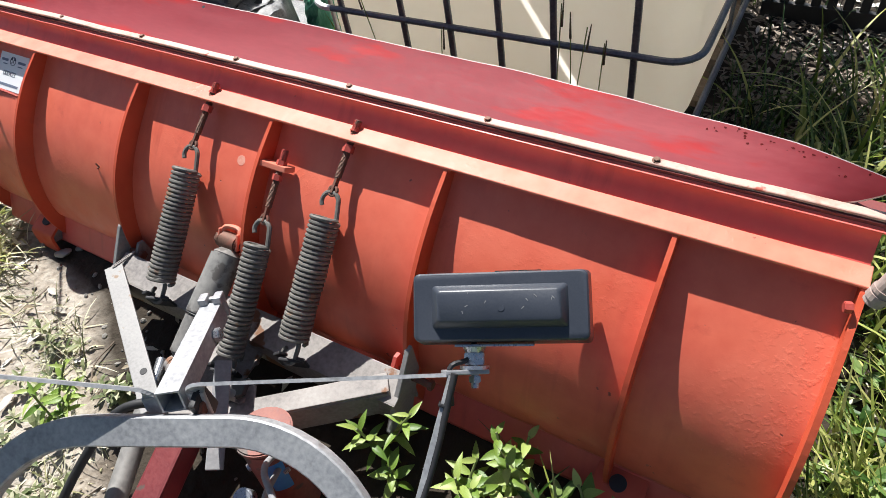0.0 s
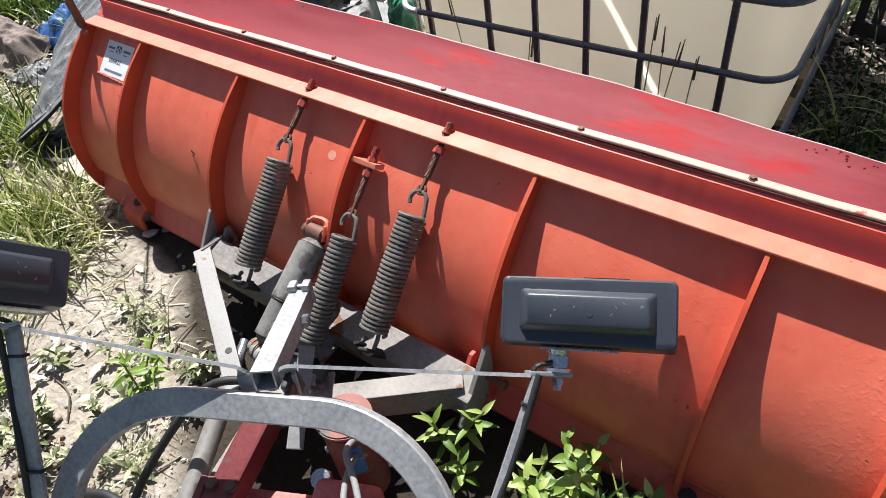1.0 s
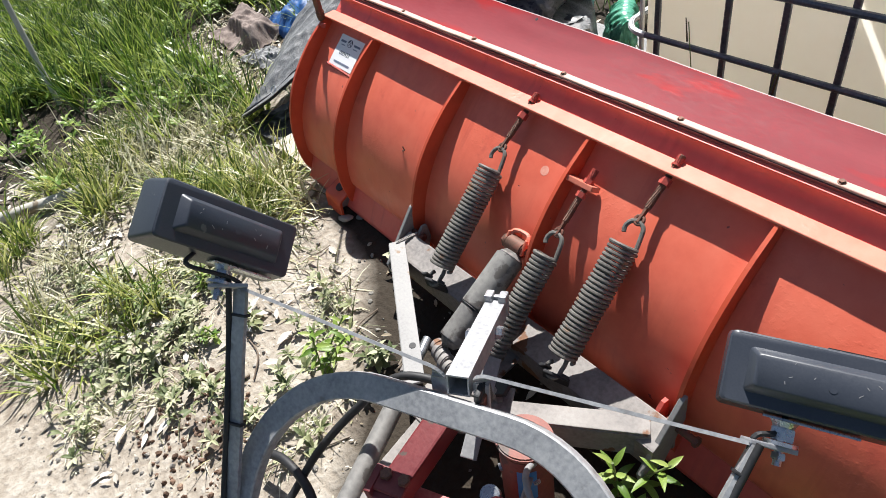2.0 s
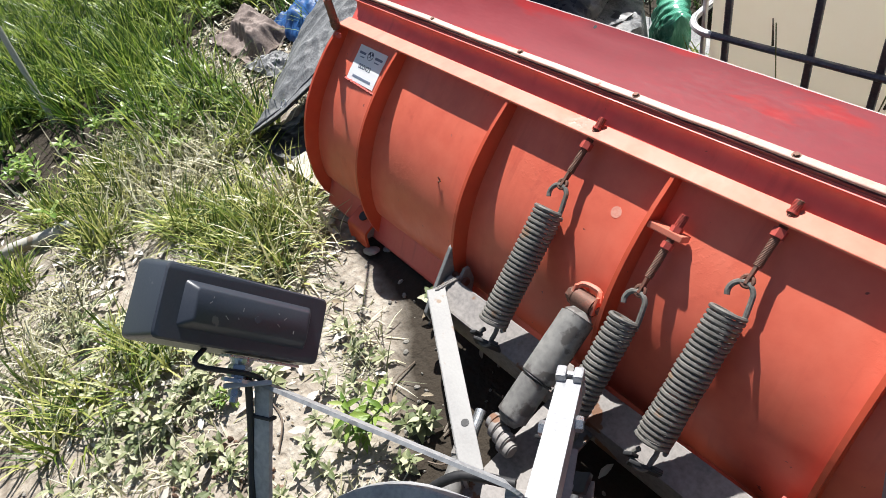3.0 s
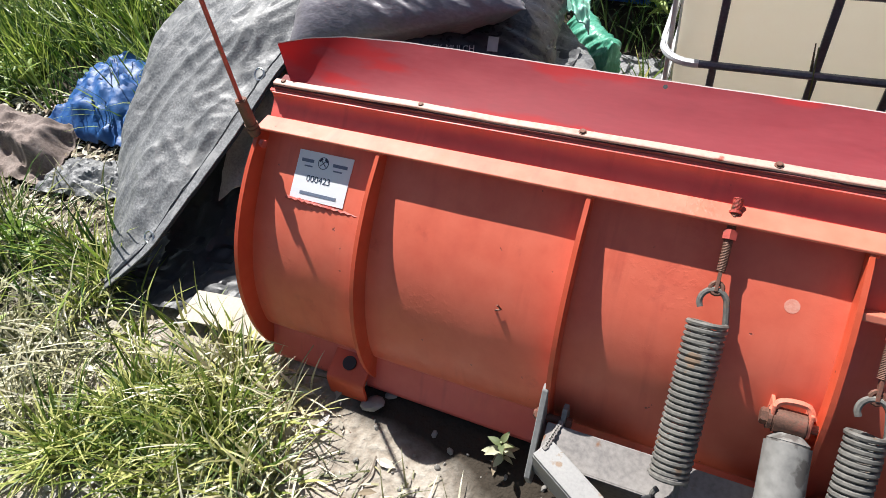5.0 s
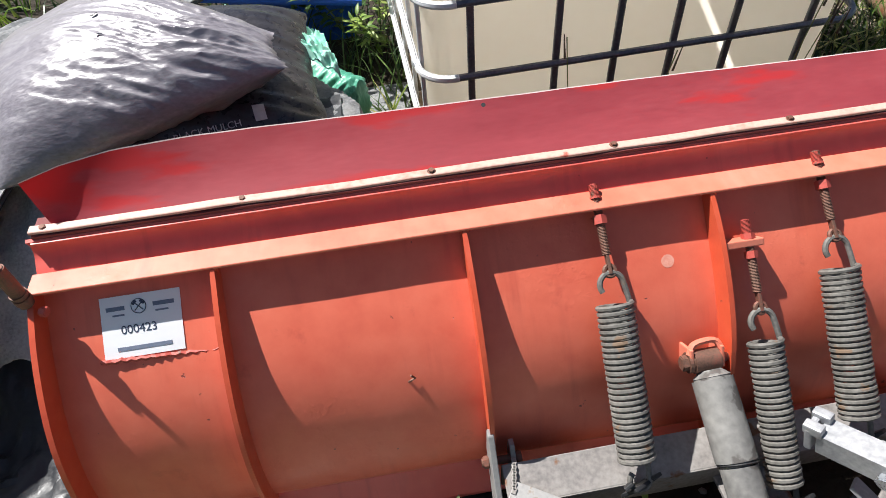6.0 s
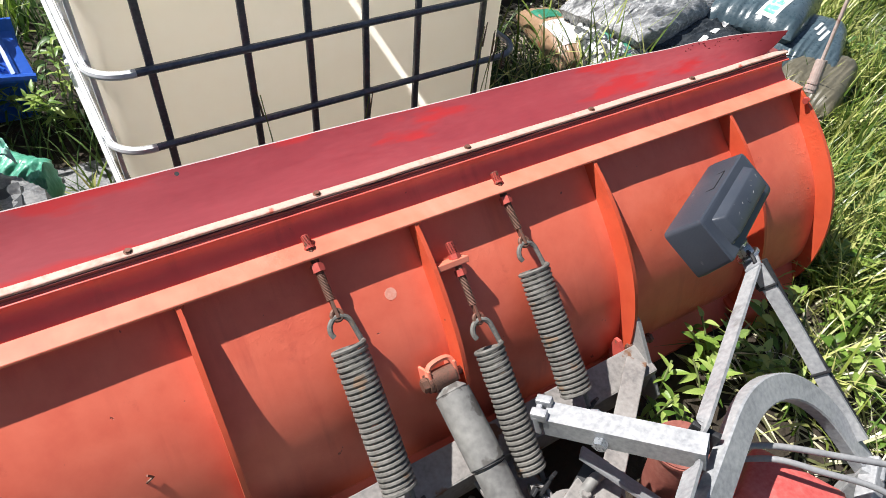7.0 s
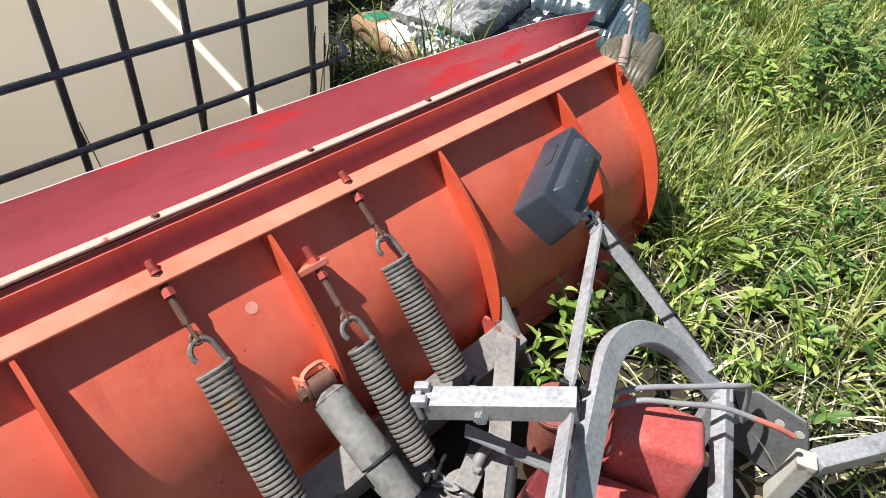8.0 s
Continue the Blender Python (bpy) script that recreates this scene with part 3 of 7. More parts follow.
    RIM = ((0.080, 0.125, 0.676), (0.14, 0.155, 0.678), (0.22, 0.182, 0.674), (0.36, 0.205, 0.663), (0.70, 0.221, 0.646), (1.15, 0.228, 0.632), (1.75, 0.220, 0.626), (2.00, 0.203, 0.628), (2.14, 0.185, 0.634), (2.23, 0.165, 0.641), (2.31, 0.135, 0.648), (2.40, 0.100, 0.653))

    def rim_at(x):
        for p, q in zip(RIM, RIM[1:]):
            if x <= q[0]:
                s = (x - p[0]) / (q[0] - p[0])
                return p[1] + (q[1] - p[1]) * s, p[2] + (q[2] - p[2]) * s
        return RIM[-1][1:]

    def flap(u, v, off):
        v = v / 0.9 * 0.986 if v <= 0.9 else 0.986 + (v - 0.9) / 0.1 * 0.014
        x = 0.080 + (2.390 - 0.080) * u
        w = v
        ey, ez = rim_at(x)
        ez += 0.006 * noise.noise(Vector((x * 2.2, 3, 1)))
        y = 0.098 + (ey - 0.098) * w
        z = 0.599 + (ez - 0.599) * (0.38 * w + 0.62 * w * w)
        z += 0.0025 * noise.noise(Vector((x * 9, v * 4, 6))) * w
        if u < 0.15:
            x += 0.024 * (1 - u / 0.15) * (1 - w)
        if u > 0.9:
            x -= 0.075 * (u - 0.9) / 0.1 * (1 - w)
        return Vector((x, y + off * 0.25, z - off))
    top = grid_mesh(bm, lambda u, v: flap(u, v, 0), nu, nv)
    bot = grid_mesh(bm, lambda u, v: flap(u, v, 0.0048), nu, nv)
    rim = []
    for i in range(nu):
        rim.append(bm.faces.new((top[i][nv], top[i + 1][nv], bot[i + 1][nv], bot[i][nv])))
        bm.faces.new((top[i][0], bot[i][0], bot[i + 1][0], top[i + 1][0]))
    for j in range(nv):
        for i in (0, nu):
            rim.append(bm.faces.new((top[i][j], top[i][j + 1], bot[i][j + 1], bot[i][j])))
    for i in range(nu):
        rim.append(next(f for f in top[i][nv].link_faces if top[i + 1][nv - 1] in f.verts))
    for fc in rim:
        fc.material_index = 1
    part("rubber_flap", bm, [M_FLAP, M_FLAP_EDGE], blade, "crimson rubber flap with a pale cut edge", True)
    # rusty chips near the end of the flap, and the single hole
    def on_flap(x, v):
        u = (x - 0.08) / 2.31
        p = flap(u, v, 0)
        a, b = (flap(u + 0.004, v, 0) - p).normalized(), (flap(u, v + 0.02, 0) - p).normalized()
        n = a.cross(b).normalized()
        if n.y > 0:
            n = -n
        return p, a, a.cross(n).normalized(), n

    def disc(bm, p, a, b, n, ra, rb, k, rough):
        top = [bm.verts.new(p + n * 0.0004 + (a * ra * math.cos(t) + b * rb * math.sin(t)) * random.uniform(1 - rough, 1 + rough)) for t in [2 * math.pi * i / k for i in range(k)]]
        low = [bm.verts.new(q.co - n * 0.0016) for q in top]
        bm.faces.new(top)
        bm.faces.new(low[::-1])
        for i in range(k):
            bm.faces.new((top[i], low[i], low[(i + 1) % k], top[(i + 1) % k]))
    for i in range(26):
        bm = BM()
        k = random.uniform(0.0007, 0.0019)
        disc(bm, *on_flap(2.10 + 0.012 * i * random.uniform(0.6, 1.0), random.uniform(0.66, 0.88)), k * random.uniform(0.8, 2.2), k, 8, 0.35)
        part("rust_chip", bm, M_RUSTRED, blade)
    bm = BM()
    disc(bm, *on_flap(0.866, 0.835), 0.0042, 0.0042, 12, 0.0)
    part("bolt_hole", bm, M_RUBBER, blade)
    # runner shoe brackets at the outer ribs
    for x in (0.305, 2.138):
        bm = BM()
        sweep(bm, spline([(x, -0.196, 0.091), (x, -0.240, 0.077), (x, -0.272, 0.066), (x, -0.285, 0.056), (x, -0.289, 0.030), (x, -0.292, 0.002)], 4),
              [(-0.050, -0.004), (0.050, -0.004), (0.050, 0.004), (-0.050, 0.004)], (0, -0.7, 0.7))
        br = part("shoe_bracket", bm, M_RIB, blade, "bent strap bracket with a round hole", True)
        bm = BM()
        cyl(bm, (x - 0.003, -0.2445, 0.0745), (x - 0.003, -0.2475, 0.0835), 0.017, 20)
        part("round_hole", bm, M_RUBBER, br)
        bm = BM()
        plate(bm, [(-0.215, 0.080), (-0.268, 0.064), (-0.280, 0.030), (-0.215, 0.012)], x + 0.030, x + 0.036)
        part("gusset", bm, M_RUSTSTEEL, br)
    # worn marks on the sheet
    def on_sheet(z, lift=0.0):
        for p, q in zip(SHEET, SHEET[1:]):
            if q.z <= z <= p.z:
                s = (p.z - z) / (p.z - q.z)
                t = (q - p).normalized()
                nn = Vector((0, -t.z, t.y))
                nn = nn if nn.y < 0 else -nn
                return p.lerp(q, s) + nn * lift, nn
    c, nn = on_sheet(0.443, 0.0014)
    bm = BM()
    cyl(bm, Vector((1.148, c.y, c.z)), Vector((1.148, c.y, c.z)) + nn * 0.0005, 0.012, 18)
    part("worn_spot", bm, M_WORN, blade, "round faded paint mark")
    c, nn = on_sheet(0.343)
    bm = BM()
    tube(bm, [(0.655, c.y - 0.003, c.z - 0.008), (0.660, c.y - 0.006, c.z), (0.668, c.y - 0.004, c.z + 0.003), (0.661, c.y - 0.004, c.z + 0.014)], 0.0022, 5)
    part("torn_paint_curl", bm, M_BOLT, blade)
    bm = BM()
    c, nn = on_sheet(0.428)
    pts = []
    for i in range(26):
        s = i / 25
        pts.append((0.145 + 0.205 * s, c.y - 0.002 - 0.002 * (i % 2), c.z + 0.004 - 0.012 * s + 0.004 * noise.noise(Vector((i * 0.9, 0, 0)))))
    tube(bm, pts, 0.0045, 6)
    part("weld_seam", bm, M_REDBOLT, blade, "rough dark weld bead below the sticker")
    # sticker
    c0, n0 = on_sheet(0.500, 0.0015)
    c1, _ = on_sheet(0.430, 0.0015)
    bm = BM()
    rows = [on_sheet(0.500 + (0.430 - 0.500) * j / 5, 0.0022)[0] for j in range(6)]
    back = [on_sheet(0.500 + (0.430 - 0.500) * j / 5, 0.0004)[0] for j in range(6)]
    for j in range(5):
        q = [(0.152, rows[j]), (0.288, rows[j]), (0.288, rows[j + 1]), (0.152, rows[j + 1])]
        bm.faces.new([bm.verts.new((x + 0.004 * (r.z - 0.46) / 0.06, r.y, r.z)) for x, r in q])
    q = [(0.152, back[0]), (0.288, back[0]), (0.288, back[5]), (0.152, back[5])]
    bm.faces.new([bm.verts.new((x + 0.004 * (r.z - 0.46) / 0.06, r.y, r.z)) for x, r in q])
    st = part("sticker", bm, M_PAPER, blade, "white paper lot sticker with dark printing")
    mid, nn = on_sheet(0.467, 0.0032)
    down = (c1 - c0).normalized()
    right = Vector((1, 0, 0))

    def ink(u, v, w, h, name="print_bar"):
        ctr = c0.lerp(c1, v)
        s, _n = on_sheet(ctr.z, 0.0025)
        bm = BM()
        box(bm, (0.152 + 0.136 * u, s.y, s.z), (w, h, 0.0006), frame_of(right, nn))
        part(name, bm, M_PALEINK, st)
    for u, w in ((0.20, 0.031), (0.80, 0.036)):
        ink(u, 0.22, w, 0.0072)
    for u, w in ((0.23, 0.020), (0.77, 0.022)):
        ink(u, 0.33, w, 0.003)
    ink(0.5, 0.87, 0.092, 0.0065)
    # ring emblem with two crossed strokes
    s, _n = on_sheet(c0.lerp(c1, 0.22).z, 0.0027)
    ctr = Vector((0.152 + 0.136 * 0.49, s.y, s.z))
    bm = BM()
    tube(bm, [ctr + right * 0.0125 * math.cos(t) + down * 0.0125 * math.sin(t) for t in [2 * math.pi * i / 24 for i in range(24)]], 0.0008, 4, True)
    for sg in (-1, 1):
        bar(bm, ctr + right * 0.007 * sg + down * 0.007, ctr - right * 0.006 * sg - down * 0.006, 0.0016, 0.0006, nn)
        tip = ctr - right * 0.0065 * sg - down * 0.0065
        bar(bm, tip + right * 0.0032 * sg - down * 0.0032, tip - right * 0.0032 * sg + down * 0.0032, 0.0042, 0.0006, nn)
    part("emblem", bm, M_INK, st)
    cu = bpy.data.curves.new("lot_number", "FONT")
    cu.body, cu.size, cu.align_x, cu.align_y, cu.extrude = "000423", 0.0205, "CENTER", "CENTER", 0.0002
    tmp = bpy.data.objects.new("lot_number", cu)
    me = bpy.data.meshes.new_from_object(tmp)
    me.materials.append(M_INK)
    num = new("lot_number", me)
    s, _n = on_sheet(c0.lerp(c1, 0.575).z, 0.0026)
    num.matrix_basis = Matrix.Translation((0.152 + 0.136 * 0.46, s.y, s.z)) @ Matrix((right, -down, nn)).transposed().to_4x4()
    num.parent = st
    # spring rod holes' bracket at the middle rib
    bm = BM()
    fr = frame_of((1, 0, 0), (0, 0.62, 0.78))
    box(bm, (1.272, -0.066, 0.470), (0.075, 0.034, 0.013), fr, 0.002)
    part("rod_bracket", bm, M_FLANGE, blade, "small welded bracket plate")
    # shock clevis
    bm = BM()
    ax = Vector((0, -0.80, -0.60))
    for x in (1.158, 1.214):
        box(bm, (x, -0.188, 0.322), (0.006, 0.060, 0.040), frame_of((1, 0, 0), (0, 0.6, 0.8)), 0.002)
    tube(bm, spline([(1.156, -0.200, 0.340), (1.168, -0.186, 0.352), (1.205, -0.184, 0.354), (1.217, -0.200, 0.342)], 5), 0.006, 6)
    part("shock_clevis", bm, M_FLANGE, blade, "welded clevis with chipped paint")
    # guide marker sockets with rods
    for p, d, lean, side in ((Vector((0.055, -0.010, 0.530)), Vector((-0.03, 0.03, 1)), Vector((0.089, -0.028, 0.995)), -1),
                             (Vector((2.397, -0.020, 0.535)), Vector((0.26, 0.25, 0.93)), Vector((0.22, 0.20, 0.95)), 1)):
        d, lean = d.normalized(), lean.normalized()
        L = 0.092 if side < 0 else 0.085
        bm = BM()
        cyl(bm, p, p + d * L, 0.0125 if side < 0 else 0.0145, 18, bevel=0.002)
        cyl(bm, p + d * 0.010, p + d * 0.020, 0.0145 if side < 0 else 0.0165, 18)
        cyl(bm, p + d * 0.024, p + d * 0.030, 0.0145 if side < 0 else 0.0165, 18)
        so = part("marker_socket", bm, M_BOLT if side < 0 else M_PINK, blade, "rusty tube socket" if side < 0 else "dusty pink tube socket")
        bm = BM()
        cyl(bm, p + d * (L - 0.004), p + d * L + lean * 0.62, 0.0046, 10)
        part("marker_rod", bm, M_REDBOLT if side < 0 else M_PINK, so)
        bm = BM()
        hexhead(bm, p + Vector((0.02 * -side, -0.012, -0.008)), (-side, -0.3, 0), 0.009, 0.012)
        part("bolt", bm, M_REDBOLT, blade)


build_blade()

# ---- springs and eye bolts ----
def build_spring(x, top, bottom, radius, turns, rod_from, label):
    """A close-wound extension spring with hooked ends and a threaded eye bolt."""
    top, bottom = Vector((x, *top)), Vector((x, *bottom))
    th = thing("extension_spring", bottom, label, "spring", "trip springs of the plow")
    ax = (bottom - top).normalized()
    L = (bottom - top).length
    u = Vector((1, 0, 0))
    v = ax.cross(u).normalized()
    wire = L / turns * 0.455
    bm = BM()
    per = 14
    path = []
    for i in range(int(turns * per) + 1):
        a = 2 * math.pi * i / per
        sag = 0.0015 * noise.noise(Vector((i * 0.05, x, 0)))
        path.append(top + ax * (L * i / (turns * per)) + (u * math.cos(a) + v * math.sin(a)) * (radius - wire + sag))
    tube(bm, path, wire, 7)
    part("coil", bm, M_SPRING, th, smooth=True)
    # upper hook: rises from the coil's side, loops over through the eye and ends open
    bm = BM()
    h = [top + u * 0.027 + ax * 0.004, top + u * 0.026 - ax * 0.008]
    for i in range(11):
        a = radians(8 + 205 * i / 10)
        h.append(top - ax * (0.034 + 0.021 * math.sin(a)) + u * 0.021 * math.cos(a))
    tube(bm, spline(h, 2), wire * 1.1, 8)
    part("upper_hook", bm, M_SPRING, th, smooth=True)
    bm = BM()
    h = [bottom + u * 0.016, bottom + ax * 0.012 + u * 0.018]
    for i in range(9):
        a = radians(20 - 250 * i / 8)
        h.append(bottom + ax * (0.034 - 0.018 * math.sin(a)) + u * 0.018 * math.cos(a))
    tube(bm, spline(h, 2), wire * 1.1, 8)
    part("lower_hook", bm, M_SPRING, th, smooth=True)
    # eye bolt with thread ridges
    r0 = Vector((x, *rod_from))
    eye = top - ax * 0.056
    d = (r0 - eye).normalized()
    bm = BM()
    n = int((r0 - eye).length / 0.0016)
    prev = eye + d * 0.008
    rings = []
    for i in range(n):
        rr = 0.0080 if i % 2 else 0.0070
        rings.append((eye + d * (0.03 + ((r0 - eye).length - 0.03) * i / n), rr))
    vs = []
    for c, rr in rings:
        a = d.orthogonal().normalized()
        b = d.cross(a)
        vs.append([bm.verts.new(c + (a * math.cos(2 * math.pi * k / 10) + b * math.sin(2 * math.pi * k / 10)) * rr) for k in range(10)])
    for i in range(len(vs) - 1):
        for k in range(10):
            bm.faces.new((vs[i][k], vs[i][(k + 1) % 10], vs[i + 1][(k + 1) % 10], vs[i + 1][k]))
    bm.faces.new(vs[-1])
    bm.faces.new(vs[0][::-1])
    rod = part("eye_bolt", bm, M_BOLT, th, "rusty threaded rod")
    bm = BM()
    bar(bm, eye - d * 0.004, eye + d * 0.034, 0.012, 0.006, (1, 0, 0), 0.001)
    tube(bm, [eye + d * 0.002 + u * 0.0 + (d * math.cos(t) + v.cross(d).normalized() * 0 + u * math.sin(t)) * 0.0095 for t in [2 * math.pi * i / 14 for i in range(14)]], 0.0042, 7, True)
    part("eye", bm, M_BOLT, rod)
    return th, d, r0


for xs, tp, bt, rf, tag in ((1.029, (-0.128, 0.434), (-0.334, 0.247), (0.046, 0.557), "outer"), (1.441, (-0.126, 0.432), (-0.328, 0.249), (0.048, 0.557), "outer"),
                            (1.287, (-0.206, 0.362), (-0.400, 0.186), (-0.038, 0.499), "mid")):
    th, d, r0 = build_spring(xs, tp, bt, 0.034 if tag == "outer" else 0.031, 27 if tag == "outer" else 24, rf,
                             "dusty grey coil spring hooked to a rusty threaded eye bolt" if tag == "outer" else "dusty grey coil spring hung from the bracket of the middle rib")
    lift = (0.5415 - r0.z) / d.z if tag == "outer" else (0.4705 - r0.z) / d.z
    hole = r0 + d * lift
    spans = ((-0.044, 0.016, 0.0125, 6), (0.002, 0.0035, 0.0102, 16)) if tag == "outer" else ((-0.024, 0.013, 0.0112, 6), (0.010, 0.011, 0.0118, 6))
    bm = BM()
    a_ = hole + d * 0.004
    k_ = int((r0 - a_).length / 0.0022)
    for i in range(k_):
        cyl(bm, a_ + d * (0.0022 * i), a_ + d * (0.0022 * i + 0.0012), 0.0084, 12)
        cyl(bm, a_ + d * (0.0022 * i + 0.0011), a_ + d * (0.0022 * i + 0.0024), 0.0066, 12)
    part("painted_thread", bm, M_REDBOLT, th, "red painted thread end above the plate")
    for off, hh, rr, nn in spans:
        bm = BM()
        cyl(bm, hole + d * off, hole + d * (off + hh), rr, nn)
        part("nut", bm, M_REDBOLT, th)

# ---- shock absorber ----
def build_shock():
    th = thing("shock_absorber", (1.20, -0.5, 0.17), "dusty grey shock absorber bolted to the blade clevis", "shock absorber")
    eye = Vector((1.186, -0.205, 0.325))
    a, b = Vector((1.191, -0.232, 0.311)), Vector((1.200, -0.452, 0.203))
    ax = (b - a).normalized()
    bm = BM()
    cyl(bm, a - ax * 0.012, a, 0.020, 24, 0.033)
    cyl(bm, a, a + ax * 0.150, 0.036, 28, bevel=0.004)
    part("dust_sleeve", bm, M_SHOCK, th, "grey dust sleeve with scuffs", True)
    bm = BM()
    cyl(bm, a + ax * 0.150, b, 0.0325, 28, bevel=0.005)
    cyl(bm, b, b + ax * 0.012, 0.026, 20, 0.018)
    part("reservoir", bm, M_SHOCK, th, smooth=True)
    bm = BM()
    tube(bm, [a + ax * 0.150 + (Vector((1, 0, 0)) * math.cos(t) + ax.cross(Vector((1, 0, 0))) * math.sin(t)) * 0.0335 for t in [2 * math.pi * i / 28 for i in range(28)]], 0.002, 5, True)
    part("seam_ring", bm, M_RUBBER, th)
    bm = BM()
    cyl(bm, eye - Vector((0.026, 0, 0)), eye + Vector((0.026, 0, 0)), 0.0215, 22, bevel=0.003)
    part("upper_bushing", bm, M_BOLT, th, "rusty bushing eye", True)
    bm = BM()
    hexhead(bm, eye - Vector((0.030, 0, 0)), (-1, 0, 0), 0.0145, 0.014)
    cyl(bm, eye - Vector((0.033, 0, 0)), eye - Vector((0.027, 0, 0)), 0.019, 18)
    part("upper_bolt", bm, M_BOLT, th)
    bm = BM()
    cyl(bm, eye + Vector((0.026, 0, 0)), eye + Vector((0.048, 0, 0)), 0.008, 10)
    part("bolt_end", bm, M_BOLT, th)
    low = b + ax * 0.035
    bm = BM()
    for s, r in ((-0.034, 0.019), (-0.018, 0.023), (0.0, 0.021), (0.018, 0.023), (0.034, 0.017)):
        cyl(bm, low + Vector((s - 0.008, -s * 0.3, -0.01)), low + Vector((s + 0.008, -s * 0.3, -0.01)), r, 18, bevel=0.003)
    part("lower_bushing", bm, M_RUSTSTEEL, th, smooth=True)


build_shock()

# ---- A-frame ----
def build_aframe():
    th = thing("a_frame", (1.23, -0.45, 0.0), "weathered grey steel A-frame carrying the blade", "plow frame")
    ZT = 0.190
    # front beam: a channel, its top sloping
    bm = BM()
    bar(bm, (0.800, -0.312, ZT - 0.010), (1.690, -0.300, ZT - 0.010), 0.072, 0.010, (0, -0.25, 1), 0.002)
    part("cross_beam", bm, M_RUSTSTEEL, th)
    for yy, hh in ((-0.346, 0.075), (-0.278, 0.070)):
        bm = BM()
        bar(bm, (0.800, yy, ZT - 0.052), (1.690, yy + 0.012, ZT - 0.052), 0.008, hh, (0, 0, 1), 0.002)
        part("beam_web", bm, M_RUSTSTEEL, th)
    # side arms, open angles
    apexL, apexR = Vector((1.225, -0.580, ZT)), Vector((1.270, -0.600, ZT))
    for p0, p1, s in (((0.805, -0.330, ZT), apexL, -1), ((1.655, -0.300, ZT), apexR, 1)):
        p0 = Vector(p0)
        d = (p1 - p0).normalized()
        out = Vector((d.y, -d.x, 0)) * (1 if s < 0 else -1)
        if out.y > 0:
            out = -out
        bm = BM()
        bar(bm, p0, p1, 0.046, 0.008, (0, 0, 1), 0.002)
        bar(bm, p0 + out * 0.021 - Vector((0, 0, 0.040)), p1 + out * 0.021 - Vector((0, 0, 0.040)), 0.008, 0.075, (0, 0, 1), 0.002)
        arm = part("side_arm", bm, M_ARM if s < 0 else M_RUSTSTEEL, th)
        if s < 0:
            bm = BM()
            cyl(bm, (1.135, -0.520, ZT + 0.0035), (1.135, -0.520, ZT + 0.0052), 0.0085, 16)
            part("bolt_hole", bm, M_RUBBER, arm)
    for i in range(12):
        bm = BM()
        s = i / 11
        box(bm, (0.812 + 0.012 * s, -0.330 + 0.055 * s, ZT + 0.005), (0.012, 0.009, 0.005), pose(0, 0, 0, 0, 0, 60 + 40 * (i % 2)), 0.002)
        part("weld_bead", bm, M_RUSTSTEEL, th)
    # pivot lugs
    for x in (0.786, 1.684):
        bm = BM()
        plate(bm, [(-0.236, 0.262), (-0.250, 0.258), (-0.372, 0.120), (-0.366, 0.080), (-0.300, 0.075), (-0.235, 0.180)], x - 0.006, x + 0.006)
        bmesh.ops.bevel(bm, geom=list(bm.edges), offset=0.0015, segments=1, affect="EDGES")
        part("pivot_lug", bm, M_ARM, th)
        bm = BM()
        plate(bm, [(-0.236, 0.205), (-0.250, 0.208), (-0.310, 0.150), (-0.250, 0.120), (-0.232, 0.160)], x - (0.045 if x > 1 else -0.035), x - (0.036 if x > 1 else -0.044))
        part("inner_lug", bm, M_REDBOLT if x > 1 else M_RUSTSTEEL, th)
        bm = BM()
        hexhead(bm, (x - 0.006, -0.262, 0.178), (-1, 0, 0), 0.012, 0.011)
        cyl(bm, (x - 0.02, -0.262, 0.178), (x + 0.055, -0.262, 0.178), 0.008, 12)
        hexhead(bm, (x + 0.045, -0.262, 0.178), (1, 0, 0), 0.012, 0.011)
        part("pivot_bolt", bm, M_BOLT, th)
    # spring eye plates
    for x, y, z in ((1.028, -0.362, 0.205), (1.445, -0.356, 0.208), (1.288, -0.430, 0.165)):
        bm = BM()
        box(bm, (x + 0.004, y, z - 0.002), (0.060, 0.007, 0.050), pose(0, 0, 0, 18, 12, 24), 0.002)
        box(bm, (x - 0.022, y - 0.004, z + 0.020), (0.018, 0.007, 0.026), pose(0, 0, 0, 18, -25, 24), 0.002)
        box(bm, (x + 0.026, y + 0.004, z + 0.018), (0.018, 0.007, 0.026), pose(0, 0, 0, 18, 25, 24), 0.002)
        part("spring_eye_plate", bm, M_RUBBER, th, "dark notched eye plate")
    # centre gusset and lower ram cradle
    bm = BM()
    bar(bm, (1.25, -0.30, ZT - 0.06), (1.27, -0.62, ZT - 0.06), 0.12, 0.010, (0, 0, 1), 0.002)
    part("centre_plate", bm, M_RUSTSTEEL, th)
    for i, (x, y) in enumerate(((1.335, -0.485), (1.385, -0.470))):
        bm = BM()
        box(bm, (x, y, 0.190), (0.07, 0.045, 0.008), pose(0, 0, 0, 8, -6, 20 + 14 * i), 0.003)
        hexhead(bm, (x + 0.01, y - 0.005, 0.194), (0.1, 0, 1), 0.010, 0.010)
        part("shackle_plate", bm, M_RUSTSTEEL, th)


build_aframe()

# ---- light tower: hoop, cross bars, legs, tube ----
YAW = radians(26)
TA = Vector((math.cos(YAW), math.sin(YAW), 0))
TF = Vector((-math.sin(YAW), math.cos(YAW), 0))
TO = Vector((1.42, -0.58, 0.425)) - 0.047 * TF
